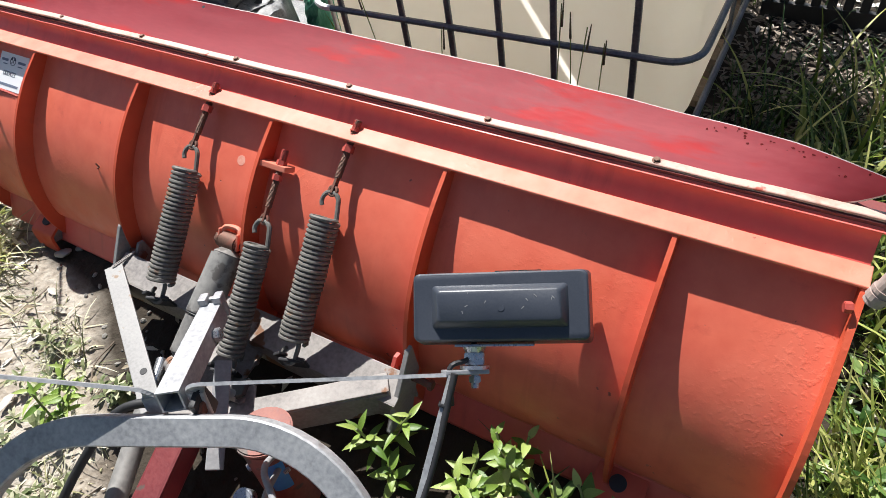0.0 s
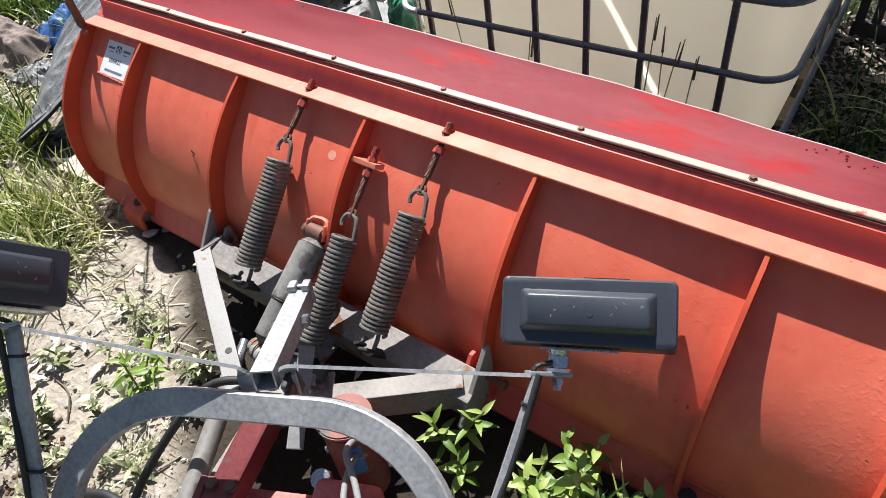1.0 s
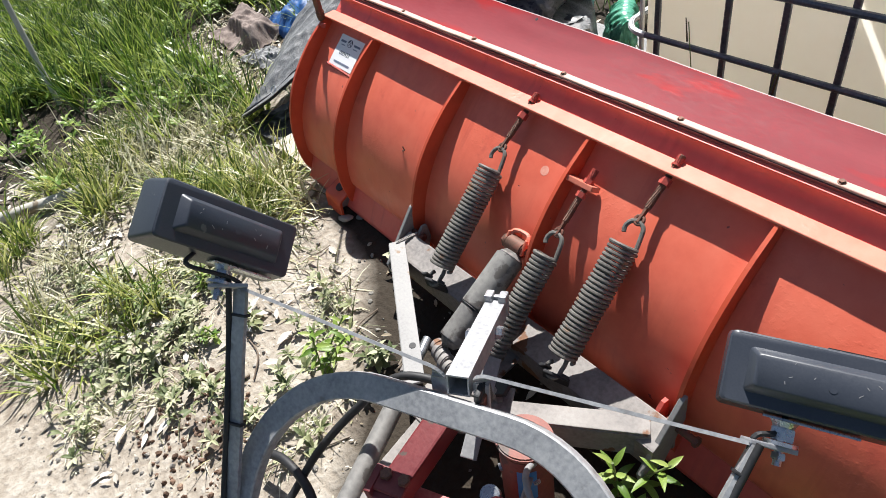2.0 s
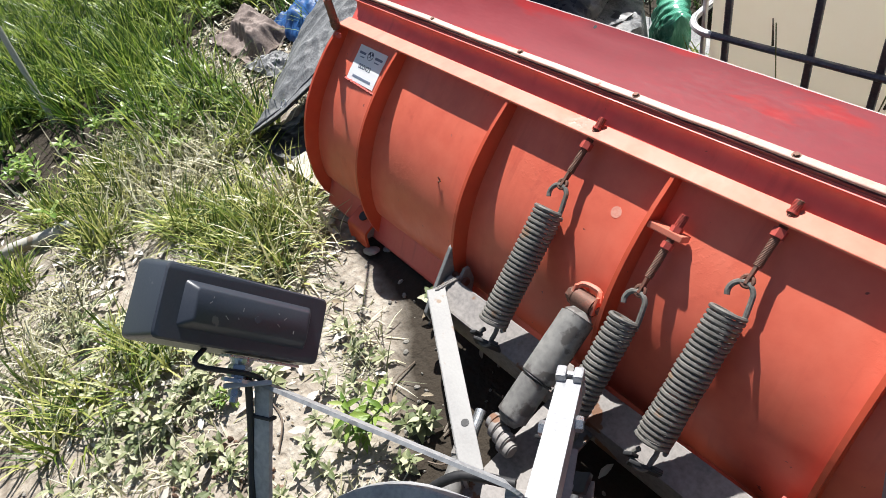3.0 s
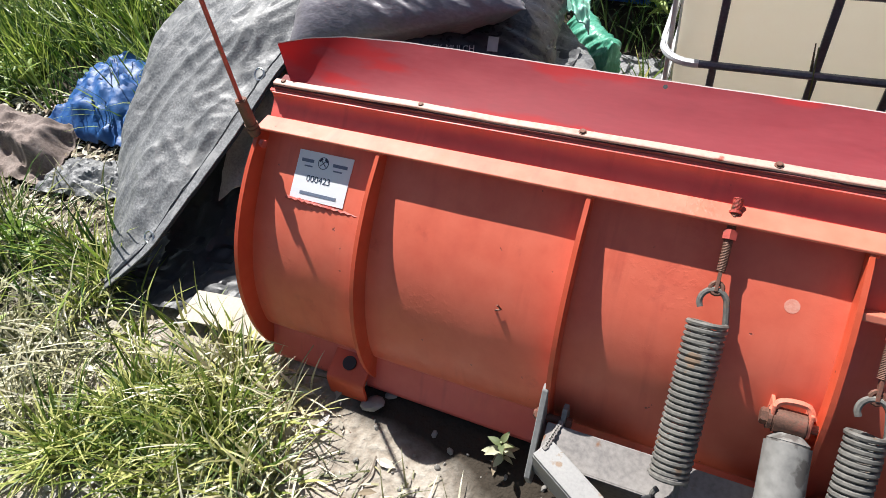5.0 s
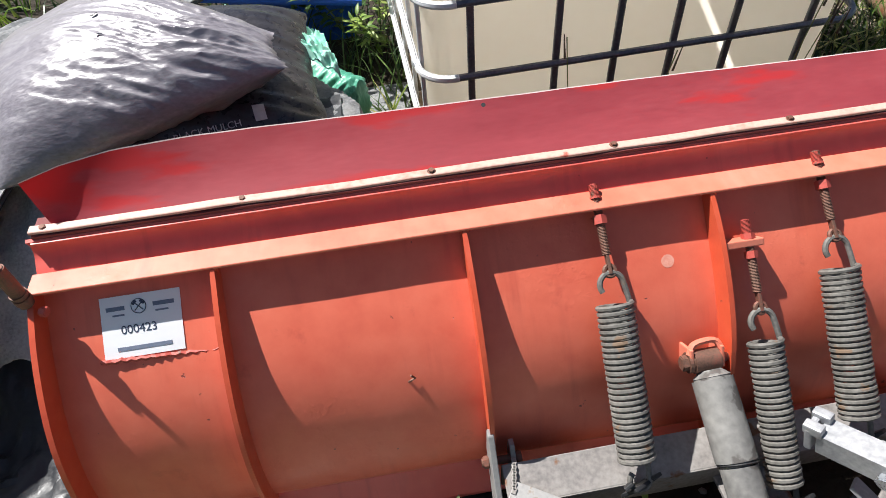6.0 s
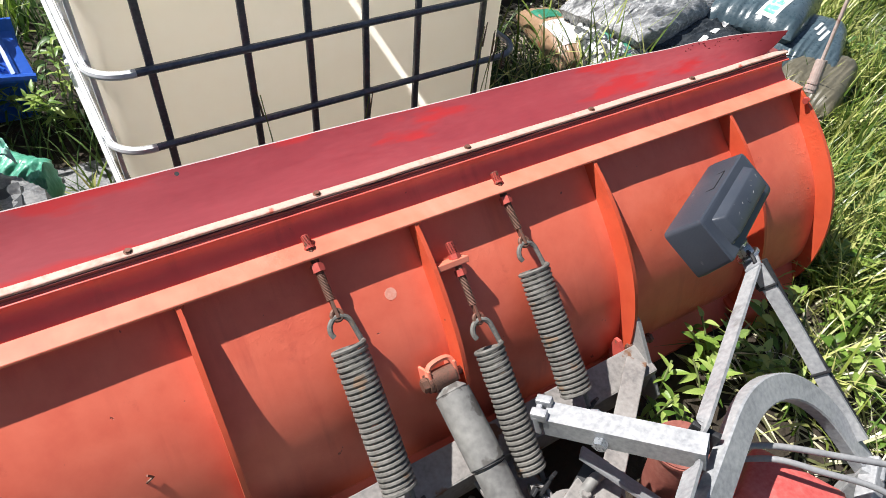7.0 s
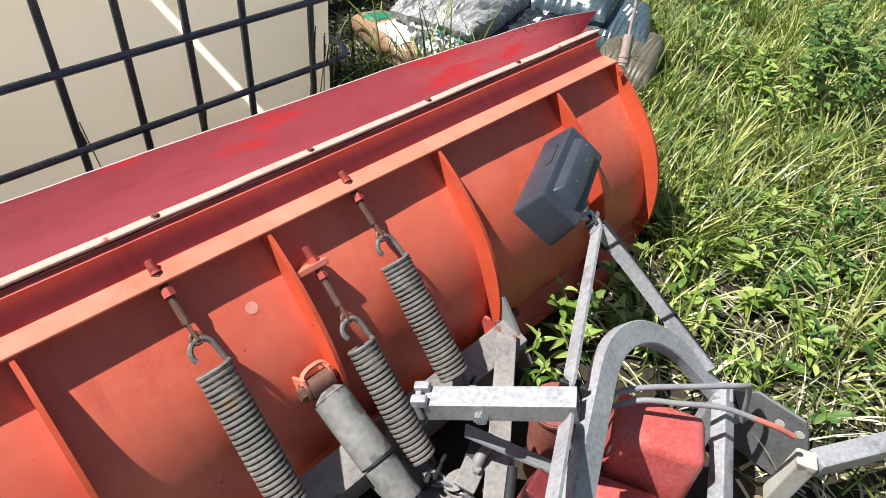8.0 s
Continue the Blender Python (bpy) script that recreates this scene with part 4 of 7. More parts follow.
TM = TF * math.sin(0.9) + Vector((0, 0, 1)) * math.cos(0.9)
TN = TA.cross(TM)
if TN.z < 0:
    TN = -TN
EL_R, EL_L = Vector((1.864, -0.338, 0.434)), Vector((1.044, -0.783, 0.550))


def tower(s, k, n=0.0):
    return TO + TA * s - TM * k + TN * n


def build_tower():
    th = thing("light_tower", (1.42, -0.75, 0.0), "bare grey steel light hoop with angled cross bars", "light bracket")
    # hoop: flat bar bent to an arch
    W, R, BW = 0.405, 0.275, 0.052
    path = []
    for i in range(7):
        path.append((-W + BW / 2, R + 0.34 * (1 - i / 6)))
    for i in range(1, 15):
        t = math.pi - math.pi / 2 * i / 14
        path.append((-W + R + (R - BW / 2) * math.cos(t), R - (R - BW / 2) * math.sin(t)))
    for i in range(1, 5):
        path.append((-W + R + (2 * W - 2 * R) * i / 5, BW / 2))
    for i in range(15):
        t = math.pi / 2 - math.pi / 2 * i / 14
        path.append((W - R + (R - BW / 2) * math.cos(t), R - (R - BW / 2) * math.sin(t)))
    for i in range(1, 7):
        path.append((W - BW / 2, R + 0.20 * i / 6))
    bm = BM()
    sec = [(-BW / 2, -0.026), (BW / 2, -0.026), (BW / 2, -0.003), (BW / 2 - 0.003, 0), (-BW / 2 + 0.003, 0), (-BW / 2, -0.003)]
    sweep(bm, [tower(s, k) for s, k in path], sec, TN)
    part("hoop", bm, M_GALV, th, "bent flat-bar hoop, dull bare metal", True)
    # square tube with open end
    near, far = Vector((1.452, -0.590, 0.431)), Vector((1.305, -0.378, 0.340))
    up = Vector((0, 0, 1))
    bm = BM()
    d = (far - near).normalized()
    fr = frame_of(d, up)
    y, z = fr.to_3x3().col[1], fr.to_3x3().col[2]
    w, t = 0.0215, 0.0035
    oc = [(-w, -w), (w, -w), (w, w), (-w, w)]
    ic = [(-w + t, -w + t), (w - t, -w + t), (w - t, w - t), (-w + t, w - t)]
    vo = [[bm.verts.new(p + y * a + z * b) for a, b in oc] for p in (near, far)]
    vi = [[bm.verts.new(p + y * a + z * b) for a, b in ic] for p in (near, far)]
    for i in range(4):
        j = (i + 1) % 4
        bm.faces.new((vo[0][i], vo[0][j], vo[1][j], vo[1][i]))
        bm.faces.new((vi[0][j], vi[0][i], vi[1][i], vi[1][j]))
        bm.faces.new((vo[0][i], vi[0][i], vi[0][j], vo[0][j]))
        bm.faces.new((vo[1][j], vi[1][j], vi[1][i], vo[1][i]))
    tb = part("square_tube", bm, M_GALV, th, "open-ended pale grey square tube")
    bm = BM()
    for sx in (-0.018, 0.018):
        box(bm, far + d * 0.006 + y * sx * 0.85 + z * 0.026, (0.030, 0.018, 0.020), fr, 0.004)
    box(bm, far + d * 0.012 + z * 0.004, (0.012, 0.050, 0.048), fr, 0.004)
    part("end_lug", bm, M_STEEL, tb)
    for s in (-1, 1):
        bm = BM()
        q = near.lerp(far, 0.62 if s > 0 else 0.70) - z * 0.004
        hexhead(bm, q + y * s * w, y * s, 0.014, 0.014)
        part("tube_bolt", bm, M_ZINC, tb)
    # cross bars bent down beside the tube
    for el, off, s in ((EL_L, 0.036, 1), (EL_R, -0.036, -1)):
        side = y * (off if (y.dot(el - near) > 0) == (off > 0) else -off)
        j = near + side + d * 0.014 + z * 0.020
        dirb = (el - j).normalized()
        path = [el, el.lerp(j, 0.5), j + dirb * 0.022]
        for q in range(1, 7):
            t = math.pi / 2 * q / 6
            path.append(j + dirb * (0.022 - 0.018 * math.sin(t)) - z * 0.018 * (1 - math.cos(t)))
        path.append(j + dirb * 0.004 - z * 0.075)
        bm = BM()
        sweep(bm, path, [(-0.0155, -0.0032), (0.0155, -0.0032), (0.0155, 0.0032), (-0.0155, 0.0032)], (-0.43, 0.75, 0.51))
        part("cross_bar", bm, M_GALV, th)
    # legs from the elbows to the hoop
    for el, s, lab in ((EL_L, -0.397, 0), (EL_R, 0.397, 1)):
        bm = BM()
        foot = tower(s * 0.985, 0.33, 0.004)
        path = [el + TN * 0.004, el.lerp(foot, 0.35) + TN * 0.004, el.lerp(foot, 0.7), foot]
        face = TN if s < 0 else (foot - el).cross(Vector((0.38, -0.35, 0.95)))
        sweep(bm, spline(path, 3), [(-0.015, -0.0045), (0.015, -0.0045), (0.015, 0.0045), (-0.015, 0.0045)], face)
        leg = part("leg", bm, M_GALV, th)
        for kk in (0.12, 0.62):
            c = el.lerp(foot, kk) + TN * 0.003
            bm = BM()
            box(bm, c, (0.006, 0.040, 0.016), frame_of(foot - el, face), 0.002)
            part("cable_tie", bm, M_RUBBER, leg)
    # right foot plate and posts
    bm = BM()
    plate(bm, [(-0.752, 0.165), (-0.790, 0.213), (-0.900, 0.220), (-0.962, 0.105), (-0.955, 0.012), (-0.760, 0.012)], 1.946, 1.954)
    bmesh.ops.bevel(bm, geom=list(bm.edges), offset=0.0015, segments=1, affect="EDGES")
    pt = part("foot_plate", bm, M_PLATE, th, "dark grey drilled foot plate")
    for yy, zz in ((-0.862, 0.172), (-0.905, 0.178)):
        bm = BM()
        cyl(bm, (1.9465, yy, zz), (1.9448, yy, zz), 0.0105, 16)
        part("bolt_hole", bm, M_PIPE, pt)
    bm = BM()
    plate(bm, [(-0.741, 0.175), (-0.772, 0.205), (-0.800, 0.120), (-0.772, 0.075)], 1.936, 1.945)
    part("tape", bm, M_RUBBER, pt, "band of black tape")
    bm = BM()
    bar(bm, (1.905, -0.735, 0.195), (1.895, -0.742, 0.005), 0.044, 0.044, TF, 0.004)
    part("foot_post", bm, M_GALV, th, "pale square foot post")
    # lower cross bar and the stub posts by the foot plate
    bm = BM()
    bar(bm, tower(0.395, 0.395), tower(-0.395, 0.395), 0.036, 0.036, TN, 0.004)
    part("lower_cross_bar", bm, M_GALV, th)
    bm = BM()
    bar(bm, (1.902, -0.940, 0.005), (1.900, -0.940, 0.180), 0.042, 0.042, TF, 0.004)
    part("stub_post", bm, M_PIPE, th, "stub of square tube with scorched paint")
    bm = BM()
    bar(bm, (1.925, -0.955, 0.150), (2.240, -1.130, 0.145), 0.046, 0.046, (0, 0, 1), 0.005)
    part("side_tube", bm, M_GALV, th)


build_tower()

# ---- plow lights ----
def build_light(center, wdir, hdir, elbow, shift, label):
    """A black plastic light seen from behind: box body, raised rear hump, rim, bolt and bracket."""
    w = Vector(wdir).normalized()
    h = Vector(hdir)
    h = (h - w * h.dot(w)).normalized()
    n = w.cross(h)
    c = Vector(center)
    th = thing("plow_light", Vector(elbow), label, "work light", "pair of plow lights")
    fr = Matrix((w, h, n)).transposed().to_4x4()

    def loft(bm, levels, r):
        """Rounded rectangles (half w, half h, depth) joined into a shell."""
        rings = []
        for a, b, z in levels:
            ring = []
            for sx, sy, a0 in ((1, 1, 0), (-1, 1, 90), (-1, -1, 180), (1, -1, 270)):
                for k in range(4):
                    t = radians(a0 + 30 * k)
                    ring.append(bm.verts.new(c + w * (sx * (a - r) + r * math.cos(t)) + h * (sy * (b - r) + r * math.sin(t)) + n * z))
            rings.append(ring)
        for p, q in zip(rings, rings[1:]):
            for i in range(16):
                bm.faces.new((p[i], p[(i + 1) % 16], q[(i + 1) % 16], q[i]))
        bm.faces.new(rings[0][::-1])
        bm.faces.new(rings[-1])
    bm = BM()
    loft(bm, [(0.150, 0.062, -0.088), (0.150, 0.062, -0.070), (0.143, 0.056, -0.003), (0.140, 0.053, 0.0)], 0.010)
    body = part("housing", bm, M_BLACK, th, "scuffed black moulded housing", True)
    bm = BM()
    loft(bm, [(0.112, 0.036, -0.002), (0.100, 0.026, 0.019), (0.097, 0.023, 0.021)], 0.006)
    part("rear_hump", bm, M_BLACK, body, smooth=True)
    bm = BM()
    loft(bm, [(0.146, 0.058, -0.091), (0.146, 0.058, -0.087)], 0.010)
    part("lens", bm, M_ZINC, th)
    bm = BM()
    cyl(bm, c + n * 0.0205 + w * 0.005 - h * 0.004, c + n * 0.0218 + w * 0.005 - h * 0.004, 0.0055, 14)
    part("moulded_dot", bm, M_BLACK, body)
    bm = BM()
    for sg in (-1, 1):
        box(bm, c + w * 0.03 + h * 0.0585 - n * (0.035 + 0.017 * sg), (0.075, 0.0015, 0.0014), fr)
        box(bm, c + w * (0.03 + 0.037 * sg) + h * 0.0585 - n * 0.035, (0.0014, 0.0015, 0.034), fr)
    part("moulded_panel", bm, M_RUBBER, body)
    # pale scuff marks
    rs = random.Random(int(abs(shift) * 1e4) + 3)
    for k in range(9):
        bm = BM()
        q = c + w * rs.uniform(-0.09, 0.09) + h * rs.uniform(-0.020, 0.020) + n * 0.0211
        bar(bm, q, q + w * rs.uniform(-0.006, 0.006) + h * rs.uniform(0.002, 0.006), 0.0011, 0.0006, n)
        part("scuff", bm, M_CABLEGREY, body)
    # mounting stud under the body, and the tab that carries it
    foot = c - h * 0.061 - n * 0.030 + w * shift
    e = Vector(elbow)
    bm = BM()
    box(bm, foot - h * 0.002 + w * 0.034, (0.13, 0.004, 0.03), fr, 0.001)
    part("mount_strip", bm, M_ZINC, th)
    tip = foot - h * 0.048
    bm = BM()
    cyl(bm, foot - h * 0.004, foot - h * 0.014, 0.020, 18, 0.015)
    cyl(bm, foot - h * 0.014, foot - h * 0.034, 0.0185, 6, bevel=0.001)
    cyl(bm, foot - h * 0.035, foot - h * 0.041, 0.025, 20)
    cyl(bm, foot, foot - h * 0.072, 0.0065, 12)
    hexhead(bm, foot - h * 0.052, -h, 0.011, 0.011)
    part("mount_stud", bm, M_ZINC, th, "zinc-plated mounting bolt with washers")
    bm = BM()
    end = foot - h * 0.045
    bar(bm, e - (end - e).normalized() * 0.012, end + (end - e).normalized() * 0.020, 0.036, 0.008, h, 0.002)
    part("mount_tab", bm, M_STEEL, th)
    bm = BM()
    tube(bm, spline([c - h * 0.055 - w * 0.045 - n * 0.03, c - h * 0.085 - w * 0.055 - n * 0.02, e + Vector((0, 0, 0.012)), e + Vector((0.012, -0.03, -0.05))], 6), 0.0045, 7)
    part("lead", bm, M_RUBBER, th)
    return th


RA, RB, RC, RD = Vector((1.750, -0.242, 0.532)), Vector((2.011, -0.126, 0.543)), Vector((2.046, -0.211, 0.478)), Vector((1.797, -0.327, 0.472))
build_light((RA + RB + RC + RD) / 4, (RB + RC) - (RA + RD), (RA + RB) - (RC + RD), (1.861, -0.335, 0.435), -0.046, "scuffed black plow light tilted up on its steel bracket")
LA, LB, LC, LD = Vector((0.951, -0.782, 0.772)), Vector((0.997, -0.619, 0.569)), Vector((1.031, -0.704, 0.514)), Vector((1.018, -0.863, 0.746))
build_light((LA + LB + LC + LD) / 4, (LB + LC) - (LA + LD), (LA + LB) - (LC + LD), EL_L + Vector((0, 0, 0.006)), 0.02, "scuffed black plow light twisted sideways on its bracket")

# ---- tote ----
def build_tote():
    th = thing("liquid_tote", (1.36, 1.15, 0.0), "milky plastic liquid tote in a galvanised tube cage", "tote")
    slope = radians(1.6)
    org = Vector((1.385, 0.657, 0.0))
    u = Vector((math.cos(slope), math.sin(slope), 0))
    v = Vector((-math.sin(slope), math.cos(slope), 0))

    def at(a, b, z):
        return org + u * a + v * b + Vector((0, 0, z))
    HW, D = 0.583, 1.0

    def rect(off, z, r=0.07, n=7):
        pts = []
        for cx, cy, a0 in ((HW - r, D - r, 0), (-HW + r, D - r, 90), (-HW + r, r, 180), (HW - r, r, 270)):
            for i in range(n):
                t = radians(a0 + 90 * i / (n - 1))
                pts.append(at(cx + (r + off) * math.cos(t), cy + (r + off) * math.sin(t), z))
        return pts
    # bottle with rounded shoulders
    bm = BM()
    levels = [(-0.07, 0.15), (-0.027, 0.16), (-0.016, 0.19), (-0.016, 0.50), (-0.012, 0.62), (-0.016, 0.72), (-0.016, 1.02), (-0.03, 1.06), (-0.08, 1.09)]
    rings = [[bm.verts.new(p) for p in rect(o, z, 0.12)] for o, z in levels]
    for p, q in zip(rings, rings[1:]):
        k = len(p)
        for i in range(k):
            bm.faces.new((p[i], p[(i + 1) % k], q[(i + 1) % k], q[i]))
    bm.faces.new(rings[0][::-1])
    top = bm.faces.new(rings[-1])
    # an unseen slit, added across the top to throw a blade of sunlight inside
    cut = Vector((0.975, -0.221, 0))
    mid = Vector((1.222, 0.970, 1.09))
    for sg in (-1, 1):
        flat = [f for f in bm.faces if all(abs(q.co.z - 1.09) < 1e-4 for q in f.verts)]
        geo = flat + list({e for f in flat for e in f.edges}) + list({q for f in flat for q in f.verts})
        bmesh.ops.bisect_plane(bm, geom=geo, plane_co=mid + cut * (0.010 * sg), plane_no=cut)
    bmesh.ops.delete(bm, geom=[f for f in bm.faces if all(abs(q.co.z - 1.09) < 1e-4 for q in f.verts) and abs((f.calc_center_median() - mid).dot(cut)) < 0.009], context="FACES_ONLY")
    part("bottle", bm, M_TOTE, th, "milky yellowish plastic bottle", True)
    bm = BM()
    cyl(bm, at(0, 0.5, 1.08), at(0, 0.5, 1.13), 0.11, 28, bevel=0.01)
    part("lid", bm, M_RUBBER, th)
    # horizontal tubes
    for z in (0.190, 0.408, 0.606, 0.805, 1.000, 1.100):
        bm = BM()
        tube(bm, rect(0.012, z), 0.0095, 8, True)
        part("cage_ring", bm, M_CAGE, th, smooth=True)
        # side run, its colour paled for the sun on that side
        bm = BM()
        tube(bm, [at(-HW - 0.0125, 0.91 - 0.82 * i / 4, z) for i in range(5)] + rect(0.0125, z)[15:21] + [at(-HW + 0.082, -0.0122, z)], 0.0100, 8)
        part("ring_side", bm, M_CAGELIGHT, th, "side of the ring painted pale for sunlight", True)
    # verticals
    xs = (-0.467, -0.248, -0.091, 0.065, 0.222, 0.437)
    for x in xs:
        for yy in (-0.001, D + 0.001):
            bm = BM()
            bar(bm, at(x, yy, 0.14), at(x, yy, 1.10), 0.018, 0.012, v, 0.004)
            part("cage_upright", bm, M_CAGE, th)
    for yy in (0.08, 0.30, 0.52, 0.74, 0.92):
        for sx in ((-1, 1) if 0.4 < yy < 0.9 else (-1,)):
            bm = BM()
            bar(bm, at(sx * (HW - 0.001), yy, 0.14), at(sx * (HW - 0.001), yy, 1.10), 0.012, 0.014, v, 0.004)
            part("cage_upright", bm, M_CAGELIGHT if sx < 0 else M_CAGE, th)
    # pallet
    for b in (0.06, 0.28, 0.50, 0.72, 0.94):
        bm = BM()
        bar(bm, at(-HW, b, 0.128), at(HW, b, 0.128), 0.12, 0.022, (0, 0, 1), 0.003)
        part("deck_board", bm, M_PALLET, th)
    for a in (-0.50, 0, 0.50):
        for b in (0.06, 0.50, 0.94):
            bm = BM()
            box(bm, at(a, b, 0.058), (0.13, 0.12, 0.118), pose(0, 0, 0, 0, 0, 1.6), 0.004)
            part("pallet_block", bm, M_PALLET, th)


build_tote()

# ---- pump, ram, hoses ----
M_PUMPRUST = mat("rusty_red_paint", [(0.16, 0.045, 0.035), (0.24, 0.075, 0.055), (0.30, 0.12, 0.09)], 0.6, scale=14, fine=120, bump=0.3, spots=(0.10, 0.07, 0.06), spot_scale=16, spot_cut=0.62)
def build_pump():
    th = thing("hydraulic_pump", (1.55, -0.65, 0.0), "red painted hydraulic pump unit streaked with grease", "pump")
    fr = Matrix((TA, TF, Vector((0, 0, 1)))).transposed().to_4x4()
    bm = BM()
    box(bm, (1.650, -0.700, 0.145), (0.130, 0.180, 0.240), fr @ pose(0, 0, 0, 0, 8, 0), 0.022, 3)
    part("motor_box", bm, M_PUMPRED, th, "bright red painted box with chipped paint", True)
    bm = BM()
    box(bm, (1.500, -0.740, 0.090), (0.150, 0.120, 0.150), fr, 0.008)
    part("base_block", bm, M_PUMPRED, th)
    bm = BM()
    cyl(bm, (1.545, -0.548, 0.03), (1.535, -0.526, 0.265), 0.052, 32, bevel=0.004)
    cyl(bm, (1.535, -0.526, 0.264), (1.534, -0.524, 0.276), 0.057, 32, bevel=0.003)
    cyl(bm, (1.534, -0.524, 0.275), (1.5335, -0.523, 0.286), 0.013, 12)
    cy = part("reservoir", bm, M_PUMPRUST, th, "rust-red cylinder with a capped top", True)
    # label wrapped on the cylinder
    bm = BM()
    vs = []
    for k in range(7):
        t = radians(-62 + 7 * k)
        vs.append([bm.verts.new((1.545 - 0.010 * q + 0.0527 * math.cos(t), -0.548 + 0.022 * q + 0.0527 * math.sin(t), 0.06 + 0.205 * q)) for q in (0.45, 0.88)])
    for k in range(6):
        bm.faces.new((vs[k][0], vs[k + 1][0], vs[k + 1][1], vs[k][1]))
    part("blue_label", bm, M_BLUE, cy, "torn bright blue label")
    for t in (-115, -20):
        q = Vector((1.538 + 0.052 * math.cos(radians(t)), -0.533 + 0.052 * math.sin(radians(t)), 0.205))
        d = Vector((math.cos(radians(t)), math.sin(radians(t)), 0))
        bm = BM()
        hexhead(bm, q - d * 0.002, d, 0.008, 0.006)
        part("screw", bm, M_ZINC, cy)
    bm = BM()
    cyl(bm, (1.535, -0.625, 0.168), (1.538, -0.632, 0.196), 0.020, 22, bevel=0.003)
    part("filler_cap", bm, M_ZINC, th, "round dull metal cap")
    bm = BM()
    bar(bm, (1.372, -0.585, 0.245), (1.415, -0.800, 0.200), 0.058, 0.058, (0, 0, 1), 0.006)
    part("lift_arm", bm, M_MAROON, th, "dark maroon square tube")
    bm = BM()
    box(bm, (1.400, -0.765, 0.235), (0.080, 0.050, 0.012), fr, 0.003)
    box(bm, (1.375, -0.785, 0.200), (0.016, 0.060, 0.090), fr, 0.003)
    fl = part("arm_flange", bm, M_MAROON, th)
    for q in ((1.388, -0.762), (1.425, -0.745)):
        bm = BM()
        hexhead(bm, (*q, 0.240), (0, 0, 1), 0.013, 0.011)
        part("flange_bolt", bm, M_BOLT, fl)
    # stub beside the square tube with a rusty bolt end
    bm = BM()
    box(bm, (1.482, -0.560, 0.395), (0.012, 0.050, 0.075), fr, 0.004)
    sp = part("tube_cheek", bm, M_RUBBER, th)
    bm = BM()
    hexhead(bm, (1.486, -0.572, 0.405), TA, 0.014, 0.012)
    part("rusty_bolt", bm, M_BOLT, sp)

    ra = thing("hydraulic_ram", (1.23, -0.74, 0.0), "dusty grey hydraulic ram lying beside the pump", "hydraulic ram")
    bm = BM()
    cyl(bm, (1.165, -0.560, 0.150), (1.310, -0.860, 0.115), 0.023, 22, bevel=0.003)
    part("barrel", bm, M_SHOCK, ra, smooth=True)
    bm = BM()
    cyl(bm, (1.120, -0.470, 0.160), (1.166, -0.562, 0.150), 0.012, 16)
    part("piston_rod", bm, M_ZINC, ra)
    bm = BM()
    cyl(bm, (1.158, -0.545, 0.152), (1.170, -0.570, 0.149), 0.027, 22, bevel=0.003)
    part("gland", bm, M_RUSTSTEEL, ra)

    lk = thing("lift_linkage", (1.38, -0.50, 0.10), "greasy lift linkage of flat bars, shackles and chain links", "linkage")
    bm = BM()
    bar(bm, (1.352, -0.440, 0.272), (1.462, -0.618, 0.214), 0.034, 0.008, (0.35, 0.1, 0.93), 0.002)
    part("push_bar", bm, M_CABLEGREY, lk, "blue-grey flat bar")
    # The black of this bracket includes the shade it stands in.
    bm = BM()
    bar(bm, (1.405, -0.452, 0.225), (1.330, -0.484, 0.175), 0.040, 0.010, (0.2, 0.1, 0.97), 0.002)
    part("dark_bracket", bm, M_RUBBER, lk, "black bracket with the shade on it in its colour")
    for (x, y), a in (((1.395, -0.520), 20), ((1.356, -0.532), 48), ((1.312, -0.470), -15)):
        bm = BM()
        fr2 = pose(x, y, 0.166, 12, -8, a)
        pts = [fr2 @ Vector((0.030 * math.cos(t) * (1.25 if math.cos(t) > 0 else 0.9), 0.019 * math.sin(t), 0)) for t in [2 * math.pi * i / 14 for i in range(14)]]
        up_ = (fr2.to_3x3() @ Vector((0, 0, 1))) * 0.006
        lo = [bm.verts.new(q) for q in pts]
        hi = [bm.verts.new(q + up_) for q in pts]
        bm.faces.new(lo[::-1])
        bm.faces.new(hi)
        for i in range(14):
            bm.faces.new((lo[i], lo[(i + 1) % 14], hi[(i + 1) % 14], hi[i]))
        sh = part("shackle_plate", bm, M_RUSTSTEEL, lk)
        bm = BM()
        hexhead(bm, fr2 @ Vector((0.012, 0, 0.005)), up_, 0.010, 0.012)
        part("shackle_bolt", bm, M_BOLT, sh)
        bm = BM()
        cyl(bm, fr2 @ Vector((-0.014, 0, -0.10)), fr2 @ Vector((-0.014, 0, 0.004)), 0.009, 10)
        part("hanger_bolt", bm, M_BOLT, sh)
    for k in range(4):
        bm = BM()
        fr3 = pose(1.284 + 0.010 * k, -0.438 - 0.020 * k, 0.168 - 0.008 * k, 35 + 80 * (k % 2), 10, -62)
        tube(bm, [fr3 @ Vector((0.021 * math.cos(t), 0.012 * math.sin(t), 0)) for t in [2 * math.pi * i / 16 for i in range(16)]], 0.0042, 7, True)
        part("chain_link", bm, M_ZINC if k % 2 else M_RUSTSTEEL, lk, smooth=True)
    bm = BM()
    tube(bm, spline([(1.390, -0.474, 0.205), (1.362, -0.480, 0.205), (1.340, -0.487, 0.180), (1.318, -0.500, 0.140), (1.305, -0.515, 0.060)], 6), 0.012, 10)
    part("feed_pipe", bm, M_SHOCK, lk, "short bent grey pipe", True)
    bm = BM()
